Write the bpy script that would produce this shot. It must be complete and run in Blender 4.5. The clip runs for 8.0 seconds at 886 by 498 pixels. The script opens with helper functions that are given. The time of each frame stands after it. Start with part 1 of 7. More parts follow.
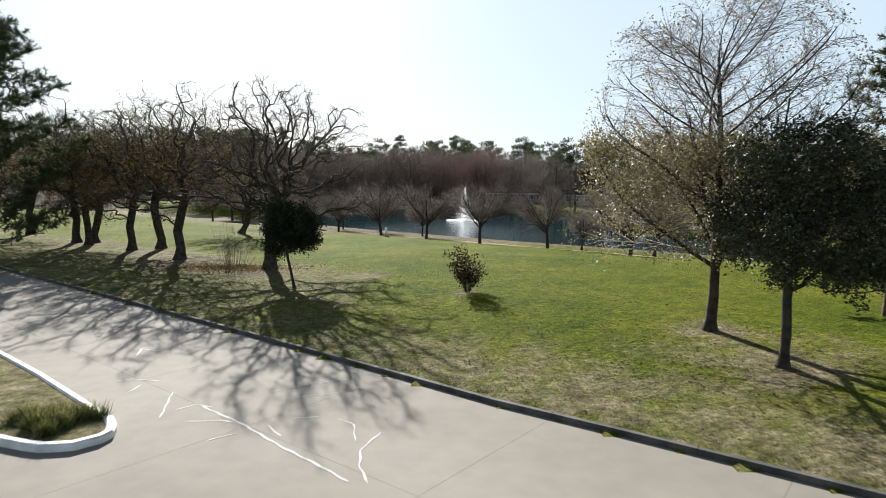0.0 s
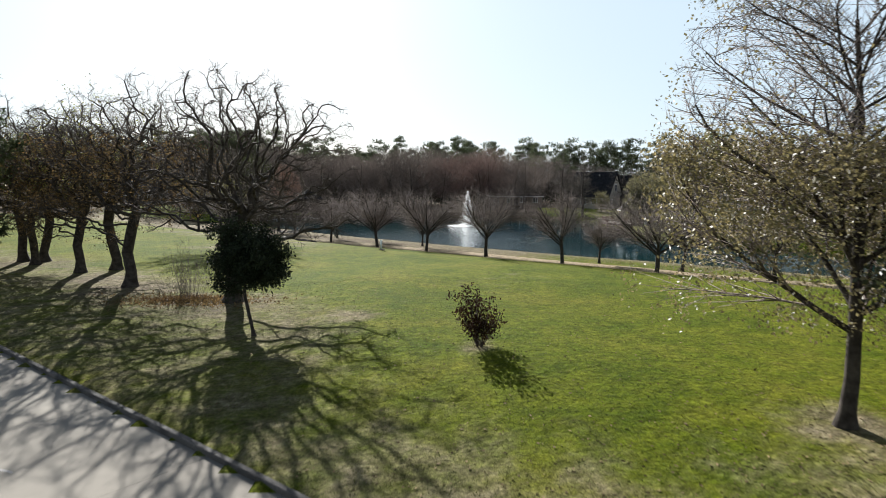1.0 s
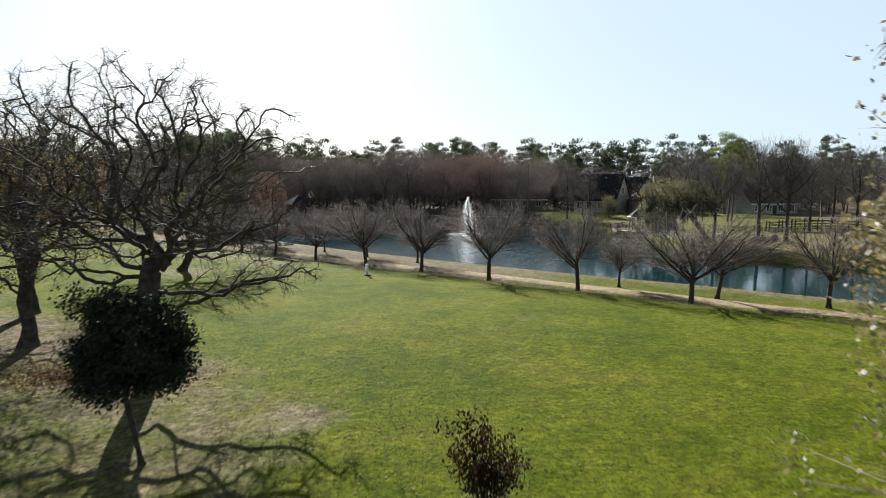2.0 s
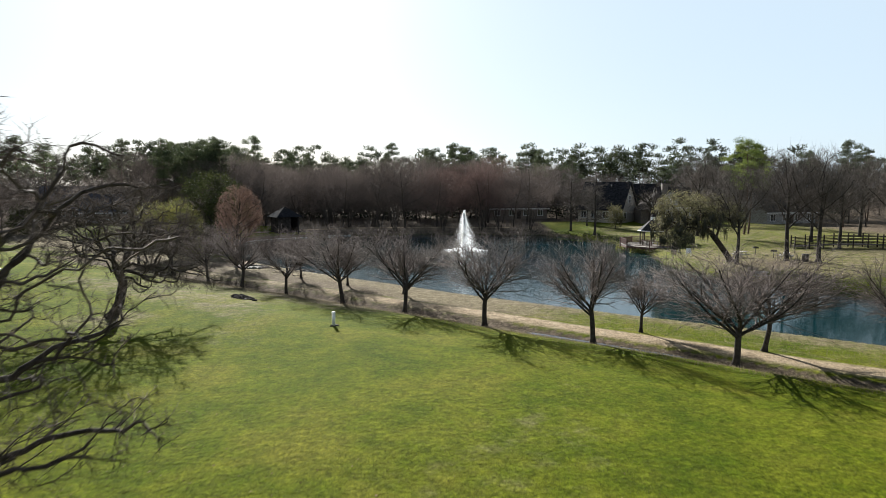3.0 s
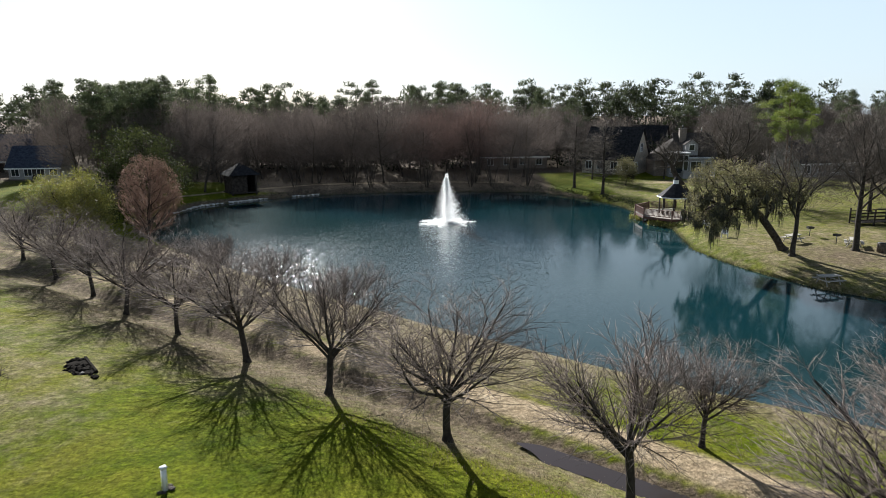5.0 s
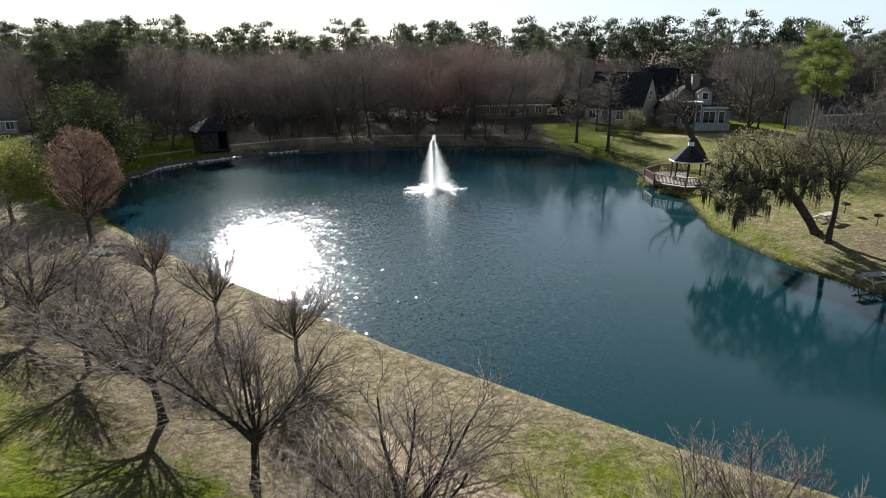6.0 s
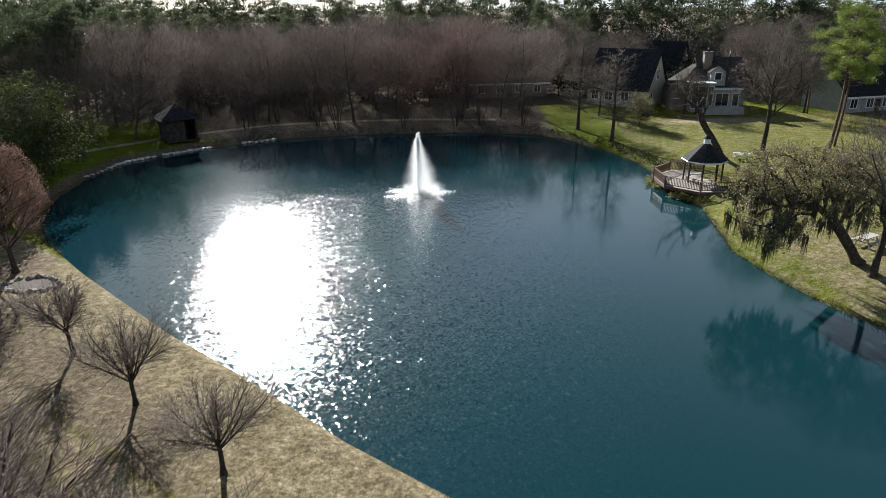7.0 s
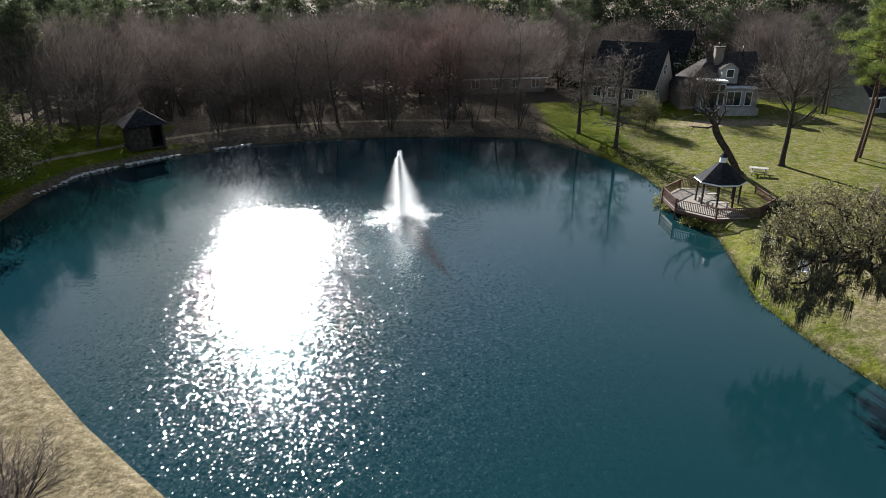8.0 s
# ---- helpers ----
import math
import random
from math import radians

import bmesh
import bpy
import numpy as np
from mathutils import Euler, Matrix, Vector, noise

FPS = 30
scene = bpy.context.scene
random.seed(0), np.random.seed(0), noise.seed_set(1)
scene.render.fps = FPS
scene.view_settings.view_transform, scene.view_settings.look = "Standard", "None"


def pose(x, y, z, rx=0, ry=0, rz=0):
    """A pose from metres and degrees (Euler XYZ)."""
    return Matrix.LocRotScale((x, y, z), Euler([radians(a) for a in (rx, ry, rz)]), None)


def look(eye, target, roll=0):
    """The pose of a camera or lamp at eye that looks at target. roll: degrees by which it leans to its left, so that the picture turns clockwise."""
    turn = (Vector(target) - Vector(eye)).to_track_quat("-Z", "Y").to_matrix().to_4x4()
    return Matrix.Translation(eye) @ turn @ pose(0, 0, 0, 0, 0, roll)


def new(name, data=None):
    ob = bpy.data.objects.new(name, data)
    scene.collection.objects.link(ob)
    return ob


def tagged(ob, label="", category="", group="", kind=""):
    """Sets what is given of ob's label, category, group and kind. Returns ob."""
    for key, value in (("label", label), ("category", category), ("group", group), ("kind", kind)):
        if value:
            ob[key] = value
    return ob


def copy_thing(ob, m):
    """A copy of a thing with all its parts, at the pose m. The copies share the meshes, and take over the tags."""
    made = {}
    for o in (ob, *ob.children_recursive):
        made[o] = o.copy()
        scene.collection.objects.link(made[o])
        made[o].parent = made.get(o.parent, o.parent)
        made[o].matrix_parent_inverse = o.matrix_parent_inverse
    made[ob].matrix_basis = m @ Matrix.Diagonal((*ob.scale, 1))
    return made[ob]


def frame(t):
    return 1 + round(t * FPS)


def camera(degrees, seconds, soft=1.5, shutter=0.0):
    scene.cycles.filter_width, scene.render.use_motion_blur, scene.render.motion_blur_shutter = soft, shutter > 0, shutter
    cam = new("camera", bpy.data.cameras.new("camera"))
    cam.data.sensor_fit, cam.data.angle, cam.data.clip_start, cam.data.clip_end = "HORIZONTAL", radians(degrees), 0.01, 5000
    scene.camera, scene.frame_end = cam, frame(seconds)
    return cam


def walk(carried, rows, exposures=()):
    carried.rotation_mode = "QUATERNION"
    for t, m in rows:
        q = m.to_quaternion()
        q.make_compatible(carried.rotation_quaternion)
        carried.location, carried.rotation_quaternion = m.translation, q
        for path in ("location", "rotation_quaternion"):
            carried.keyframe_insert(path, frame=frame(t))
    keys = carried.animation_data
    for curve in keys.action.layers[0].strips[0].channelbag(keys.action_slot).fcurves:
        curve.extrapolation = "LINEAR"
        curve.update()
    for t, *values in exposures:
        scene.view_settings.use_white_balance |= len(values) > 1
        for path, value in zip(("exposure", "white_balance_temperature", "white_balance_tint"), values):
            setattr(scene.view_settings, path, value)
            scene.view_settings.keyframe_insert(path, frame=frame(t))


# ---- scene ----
cam = camera(70.0, 8.0, soft=0.85, shutter=0.25)
PATH = [
    (0, (0.105, 0.411, 4.389), (0.11, 2.401, 4.184), 0.8),
    (0.5, (0.064, 3.512, 4.562), (0.064, 5.502, 4.357), 0.7),
    (1, (0.033, 7.041, 4.925), (0.034, 9.03, 4.722), 0.6),
    (1.5, (0.129, 10.813, 5.426), (0.13, 12.802, 5.221), 0.6),
    (2, (0.323, 14.812, 6.039), (0.323, 16.801, 5.833), 0.4),
    (3.5, (1.928, 28.225, 8.428), (1.926, 30.215, 8.233), 0.0),
    (4, (2.52, 32.675, 9.32), (2.52, 34.663, 9.102), -0.1),
    (4.5, (3.15, 37.231, 10.281), (3.153, 39.206, 9.969), -0.2),
    (4.7, (3.428, 39.139, 10.669), (3.432, 41.107, 10.315), -0.2),
    (5.8, (5.12, 48.796, 13.188), (5.124, 50.711, 12.614), -0.4),
    (6, (5.372, 50.694, 13.586), (5.377, 52.599, 12.976), -0.4),
    (6.5, (6.166, 55.194, 14.733), (6.17, 57.075, 14.053), -0.5),
    (7, (6.84, 59.527, 15.877), (6.847, 61.395, 15.162), -0.5),
    (7.5, (7.548, 63.63, 16.919), (7.556, 65.486, 16.173), -0.5),
    (8, (8.25, 67.678, 18.022), (8.259, 69.521, 17.245), -0.5),
]
EXPOSURES = [(0, 1.38, 6200, 10), (3.5, 1.36, 6200, 10), (6, 1.40, 6150, 10), (8, 1.45, 6150, 11)]
walk(cam, [(t, look(eye, target, roll)) for t, eye, target, roll in PATH], EXPOSURES)

# ---- light: low winter sun ahead and to one side of the flight, clear hazy sky ----
SUN_AZ, SUN_EL = radians(-17.8), radians(24.6)
world = bpy.data.worlds.new("sky")
scene.world = world
world.use_nodes = True
wn, wl = world.node_tree.nodes, world.node_tree.links
sky = wn.new("ShaderNodeTexSky")
sky.sky_type = "NISHITA"
sky.sun_disc = False
sky.sun_elevation, sky.sun_rotation = SUN_EL, SUN_AZ
sky.air_density, sky.dust_density, sky.ozone_density = 0.8, 1.2, 0.6
wn["Background"].inputs["Strength"].default_value = 0.05
# thin winter haze: pale towards the horizon, clearing overhead
toward = wn.new("ShaderNodeTexCoord")
height_of = wn.new("ShaderNodeSeparateXYZ")
thin = wn.new("ShaderNodeMapRange")
thin.interpolation_type = "SMOOTHSTEP"
thin.inputs["From Min"].default_value, thin.inputs["From Max"].default_value = 0.24, 0.7
thin.inputs["To Min"].default_value, thin.inputs["To Max"].default_value = 0.72, 0.0
veil = wn.new("ShaderNodeMixRGB")
veil.inputs["Color2"].default_value = (6.9, 8.1, 8.8, 1)
wl.new(toward.outputs["Generated"], height_of.inputs["Vector"])
wl.new(height_of.outputs["Z"], thin.inputs["Value"])
wl.new(thin.outputs["Result"], veil.inputs["Fac"])
dim = wn.new("ShaderNodeHueSaturation")
dim.inputs["Value"].default_value = 0.6
dim.inputs["Saturation"].default_value = 1.15
wl.new(sky.outputs["Color"], dim.inputs["Color"])
wl.new(dim.outputs["Color"], veil.inputs["Color1"])
wl.new(veil.outputs["Color"], wn["Background"].inputs["Color"])
sun = new("sun", bpy.data.lights.new("sun", "SUN"))
sun.data.energy, sun.data.angle, sun.data.color = 5.0, radians(0.45), (1.0, 0.965, 0.90)
sun_way = Vector((math.sin(SUN_AZ) * math.cos(SUN_EL), math.cos(SUN_AZ) * math.cos(SUN_EL), math.sin(SUN_EL)))
sun.matrix_world = look(sun_way * 200, (0, 0, 0))

# ---- materials ----
def surface(name, dark, light, scale=3.0, rough=0.8, bump=0.0, fine=0.0, metallic=0.0, through_light=0.0, per_piece=0.0, spec=0.5, per_object=0.0):
    """A two-tone surface with coarse and fine variation, relief, and light that passes through thin leaves."""
    m = bpy.data.materials.new(name)
    m.use_nodes = True
    n, l = m.node_tree.nodes, m.node_tree.links
    b = n["Principled BSDF"]
    b.inputs["Roughness"].default_value = rough
    b.inputs["Metallic"].default_value = metallic
    b.inputs["Specular IOR Level"].default_value = spec
    pos = n.new("ShaderNodeTexCoord")
    coarse = n.new("ShaderNodeTexNoise")
    coarse.inputs["Scale"].default_value = scale
    coarse.inputs["Detail"].default_value = 4
    l.new(pos.outputs["Object"], coarse.inputs["Vector"])
    ramp = n.new("ShaderNodeValToRGB")
    ramp.color_ramp.elements[0].position, ramp.color_ramp.elements[1].position = 0.35, 0.68
    ramp.color_ramp.elements[0].color, ramp.color_ramp.elements[1].color = (*dark, 1), (*light, 1)
    l.new(coarse.outputs["Fac"], ramp.inputs["Fac"])
    colour = ramp.outputs["Color"]
    if fine:
        grain = n.new("ShaderNodeTexNoise")
        grain.inputs["Scale"].default_value = scale * 14
        grain.inputs["Detail"].default_value = 3
        l.new(pos.outputs["Object"], grain.inputs["Vector"])
        mul = n.new("ShaderNodeMixRGB")
        mul.blend_type = "OVERLAY"
        mul.inputs["Fac"].default_value = fine
        l.new(colour, mul.inputs["Color1"])
        l.new(grain.outputs["Fac"], mul.inputs["Color2"])
        colour = mul.outputs["Color"]
    if per_piece:
        info = n.new("ShaderNodeNewGeometry")
        val = n.new("ShaderNodeMapRange")
        val.inputs["To Min"].default_value, val.inputs["To Max"].default_value = 1 - per_piece, 1 + per_piece
        l.new(info.outputs["Random Per Island"], val.inputs["Value"])
        hsv = n.new("ShaderNodeHueSaturation")
        l.new(val.outputs["Result"], hsv.inputs["Value"])
        l.new(colour, hsv.inputs["Color"])
        colour = hsv.outputs["Color"]
    if per_object:
        whole = n.new("ShaderNodeObjectInfo")
        tone = n.new("ShaderNodeMapRange")
        tone.inputs["To Min"].default_value, tone.inputs["To Max"].default_value = 1 - per_object, 1 + per_object
        l.new(whole.outputs["Random"], tone.inputs["Value"])
        own = n.new("ShaderNodeHueSaturation")
        l.new(tone.outputs["Result"], own.inputs["Value"])
        l.new(colour, own.inputs["Color"])
        colour = own.outputs["Color"]
    l.new(colour, b.inputs["Base Color"])
    if bump:
        rel = n.new("ShaderNodeTexNoise")
        rel.inputs["Scale"].default_value = scale * 6
        rel.inputs["Detail"].default_value = 5
        l.new(pos.outputs["Object"], rel.inputs["Vector"])
        bn = n.new("ShaderNodeBump")
        bn.inputs["Strength"].default_value = bump
        bn.inputs["Distance"].default_value = 0.02
        l.new(rel.outputs["Fac"], bn.inputs["Height"])
        l.new(bn.outputs["Normal"], b.inputs["Normal"])
    if through_light:
        tr = n.new("ShaderNodeBsdfTranslucent")
        l.new(colour, tr.inputs["Color"])
        mix = n.new("ShaderNodeMixShader")
        mix.inputs["Fac"].default_value = through_light
        l.new(b.outputs["BSDF"], mix.inputs[1])
        l.new(tr.outputs["BSDF"], mix.inputs[2])
        l.new(mix.outputs["Shader"], n["Material Output"].inputs["Surface"])
    return m


BARK_DARK = surface("dark oak bark", (0.02625, 0.021, 0.0165), (0.075, 0.0615, 0.0495), 4, 0.95, 0.8, 0.4, spec=0.15)
BARK_GREY = surface("grey bark", (0.0256, 0.02121, 0.01755), (0.06216, 0.05299, 0.04388), 4, 0.95, 0.6, 0.4, spec=0.15)
BARK_PINE = surface("pine bark", (0.06, 0.0375, 0.02625), (0.15, 0.1013, 0.07125), 5, 0.95, 0.8, 0.4, spec=0.15)
TWIG_GREY = surface("grey brown twigs", (0.100, 0.078, 0.066), (0.205, 0.165, 0.143), 0.6, 0.85, 0, 0, per_piece=0.3, spec=0.15)
TWIG_WOOD = surface("brown winter twigs", (0.098, 0.080, 0.070), (0.180, 0.148, 0.128), 0.12, 0.9, 0, 0, through_light=0.3, per_piece=0.3, spec=0.1, per_object=0.32)
TWIG_ROSY = surface("red brown winter twigs", (0.112, 0.074, 0.063), (0.200, 0.136, 0.116), 0.12, 0.9, 0, 0, through_light=0.3, per_piece=0.25, spec=0.1, per_object=0.15)
TWIG_LAWN = surface("dark grey twigs", (0.068, 0.056, 0.046), (0.135, 0.113, 0.094), 0.6, 0.9, 0, 0, per_piece=0.25, spec=0.15)
TWIG_OAK = surface("dark oak twigs", (0.046, 0.037, 0.030), (0.105, 0.083, 0.066), 0.8, 0.9, 0, 0, per_piece=0.3, spec=0.15)
TWIG_RED = surface("rosy twigs and buds", (0.19, 0.115, 0.082), (0.31, 0.20, 0.15), 0.6, 0.85, 0, 0, through_light=0.25, per_piece=0.3, spec=0.15)
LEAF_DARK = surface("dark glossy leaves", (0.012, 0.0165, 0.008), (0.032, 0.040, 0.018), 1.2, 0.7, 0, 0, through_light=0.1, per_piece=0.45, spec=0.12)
LEAF_BROAD = surface("broad evergreen leaves", (0.024, 0.032, 0.011), (0.082, 0.090, 0.030), 0.5, 0.8, 0, 0, through_light=0.2, per_piece=0.45, spec=0.08)
LEAF_EVERGREEN = surface("evergreen leaves", (0.017, 0.023, 0.010), (0.050, 0.056, 0.024), 1.2, 0.45, 0, 0, through_light=0.10, per_piece=0.55, spec=0.3)
LEAF_BUSH = surface("reddish green shrub leaves", (0.022, 0.014, 0.007), (0.064, 0.030, 0.016), 2.5, 0.8, 0, 0, through_light=0.2, per_piece=0.45, spec=0.08)
LEAF_WILLOW = surface("yellow green willow leaves", (0.1262, 0.132, 0.02295), (0.2754, 0.2525, 0.05738), 0.8, 0.6, 0, 0, through_light=0.35, per_piece=0.4)
LEAF_PALE = surface("pale last autumn leaves", (0.128, 0.112, 0.044), (0.272, 0.216, 0.104), 1.0, 0.5, 0, 0, through_light=0.35, per_piece=0.45)
LEAF_FALLEN = surface("dry fallen leaves", (0.10, 0.07, 0.035), (0.22, 0.16, 0.09), 1.0, 0.9, 0, 0, per_piece=0.5, spec=0.05)
LEAF_BROWN = surface("dry brown oak leaves", (0.105, 0.066, 0.030), (0.215, 0.145, 0.062), 1.0, 0.7, 0, 0, through_light=0.3, per_piece=0.4, spec=0.1)
LEAF_MOSSY = surface("grey green oak leaves", (0.118, 0.110, 0.050), (0.262, 0.232, 0.120), 0.8, 0.6, 0, 0, through_light=0.3, per_piece=0.45, spec=0.15)
MOSS = surface("hanging grey moss", (0.08, 0.076, 0.056), (0.152, 0.14, 0.104), 2, 0.95, 0, 0, through_light=0.25, per_piece=0.3)
NEEDLE = surface("pine needles", (0.042, 0.055, 0.026), (0.105, 0.120, 0.056), 0.25, 0.6, 0, 0, through_light=0.3, per_piece=0.4, spec=0.12, per_object=0.3)
NEEDLE_NEAR = surface("green needles of young pines", (0.050, 0.068, 0.028), (0.140, 0.160, 0.068), 0.6, 0.6, 0, 0, through_light=0.4, per_piece=0.4, spec=0.12)
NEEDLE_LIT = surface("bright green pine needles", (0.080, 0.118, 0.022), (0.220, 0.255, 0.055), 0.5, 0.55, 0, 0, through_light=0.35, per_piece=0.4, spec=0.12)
BLADE = surface("grass blades", (0.048, 0.076, 0.007), (0.132, 0.128, 0.030), 0.35, 0.7, 0, 0, through_light=0.4, per_piece=0.5, spec=0.06)
BLADE_DRY = surface("dry grass blades", (0.165, 0.134, 0.076), (0.270, 0.220, 0.135), 0.5, 0.8, 0, 0, through_light=0.35, per_piece=0.4, spec=0.1)
BLADE_OLIVE = surface("olive bank grass", (0.048, 0.055, 0.016), (0.130, 0.120, 0.048), 0.35, 0.8, 0, 0, through_light=0.35, per_piece=0.5, spec=0.06)
BLADE_PALE = surface("pale green border grass", (0.085, 0.105, 0.022), (0.21, 0.20, 0.075), 0.5, 0.8, 0, 0, through_light=0.4, per_piece=0.5, spec=0.06)
CONCRETE = surface("pale concrete paving", (0.228, 0.203, 0.168), (0.288, 0.262, 0.220), 0.16, 0.85, 0.10, 0.14, spec=0.07)
CONCRETE_JOINT = surface("joint filler", (0.135, 0.1215, 0.1053), (0.2025, 0.1863, 0.162), 3, 0.95, 0.3, spec=0.05)
# weathered tone, darkened further to carry the shade on the kerb's road face
KERB = surface("weathered concrete with kerb face shade", (0.030, 0.026, 0.022), (0.105, 0.092, 0.080), 1.6, 0.9, 0.5, 0.4)
KERB_WHITE = surface("white painted kerb", (0.55, 0.54, 0.51), (0.78, 0.77, 0.74), 2.0, 0.7, 0.3, 0.25)
CHALK = surface("white crack sealant", (0.37, 0.355, 0.33), (0.52, 0.505, 0.475), 9, 0.85, 0.1, 0.5)
MULCH = surface("dark leaf mulch", (0.03, 0.022, 0.016), (0.075, 0.055, 0.04), 6, 0.95, 0.9, 0.5)
# dark soil clods, and the darkness inside the drain as a colour
SOIL_AND_HOLE_SHADE = surface("dark soil and hole shade", (0.008, 0.007, 0.006), (0.022, 0.018, 0.014), 5, 1.0, 0.9, 0.4, spec=0.02)
WOOD_RED = surface("red brown stained timber", (0.075, 0.0285, 0.0195), (0.1425, 0.06375, 0.045), 3, 0.7, 0.3, 0.3)
WOOD_DECK = surface("weathered deck boards", (0.18, 0.15, 0.1237), (0.3, 0.2625, 0.2175), 3, 0.8, 0.3, 0.4)
WOOD_DARK = surface("dark weathered timber", (0.022, 0.018, 0.015), (0.058, 0.047, 0.040), 3, 0.85, 0.4, 0.3, spec=0.1)
WOOD_PALE = surface("sun bleached picnic timber", (0.285, 0.2625, 0.225), (0.42, 0.39, 0.345), 4, 0.8, 0.2, 0.3)
SHINGLE = surface("charcoal roof shingles", (0.01155, 0.01155, 0.01365), (0.0315, 0.03045, 0.03255), 2.5, 0.85, 0.5, 0.5, spec=0.15)
SHINGLE_BLUE = surface("blue grey roof shingles", (0.03, 0.0375, 0.05625), (0.06375, 0.075, 0.1013), 2.5, 0.85, 0.4, 0.4, spec=0.15)
SHINGLE_BROWN = surface("brown grey roof shingles", (0.036, 0.031, 0.029), (0.068, 0.060, 0.055), 2.0, 0.9, 0.4, 0.4, spec=0.05)
WALL_GREY = surface("pale grey siding", (0.2184, 0.2132, 0.208), (0.286, 0.2808, 0.2756), 1.5, 0.8, 0.15, 0.2)
WALL_TAN = surface("cream masonry wall", (0.36, 0.31, 0.245), (0.46, 0.40, 0.32), 2.4, 0.9, 0.3, 0.3)
WALL_BRICK = surface("tan brick wall", (0.1248, 0.0988, 0.078), (0.1976, 0.1612, 0.13), 3, 0.9, 0.4, 0.4)
WHITE = surface("white paint", (0.68, 0.68, 0.67), (0.82, 0.82, 0.81), 2, 0.55, 0.05)
METAL_DARK = surface("black painted steel", (0.015, 0.015, 0.015), (0.04, 0.04, 0.04), 6, 0.5, 0.1, metallic=0.4)
BIN = surface("brown waste bin", (0.10, 0.075, 0.055), (0.18, 0.14, 0.105), 4, 0.8, 0.2)
# near-white base colour stands for the sun's glint on the edging
EDGE_STONE = surface("edging stone paled for sun glint", (0.56, 0.54, 0.50), (0.72, 0.70, 0.66), 3, 0.32, 0.3, 0.2)
ROCK = surface("tan garden rock", (0.12, 0.098, 0.075), (0.27, 0.228, 0.18), 3, 0.9, 0.6, 0.4)
PVC = surface("white plastic pipe", (0.66, 0.66, 0.64), (0.8, 0.8, 0.78), 4, 0.4)
def water_spray():
    """Thin sheets and drops of water: they pass the low sun forwards and scatter it."""
    m = bpy.data.materials.new("white water spray")
    m.use_nodes = True
    n, l = m.node_tree.nodes, m.node_tree.links
    tr = n.new("ShaderNodeBsdfTranslucent")
    tr.inputs["Color"].default_value = (0.96, 0.97, 0.97, 1)
    rf = n.new("ShaderNodeBsdfRefraction")
    rf.inputs["Color"].default_value = (0.98, 0.98, 0.98, 1)
    rf.inputs["Roughness"].default_value = 0.75
    rf.inputs["IOR"].default_value = 1.15
    mix = n.new("ShaderNodeMixShader")
    mix.inputs["Fac"].default_value = 0.55
    l.new(tr.outputs["BSDF"], mix.inputs[1])
    l.new(rf.outputs["BSDF"], mix.inputs[2])
    l.new(mix.outputs["Shader"], n["Material Output"].inputs["Surface"])
    return m


SPRAY = water_spray()
CAR_PAINT = surface("white car paint", (0.7, 0.7, 0.7), (0.78, 0.78, 0.78), 2, 0.3)
TYRE = surface("tyre rubber", (0.015, 0.015, 0.015), (0.03, 0.03, 0.03), 6, 0.9)


def glass_pane():
    m = bpy.data.materials.new("dark window glass")
    m.use_nodes = True
    b = m.node_tree.nodes["Principled BSDF"]
    b.inputs["Base Color"].default_value = (0.02, 0.025, 0.03, 1)
    b.inputs["Roughness"].default_value = 0.05
    return m


GLASS = glass_pane()


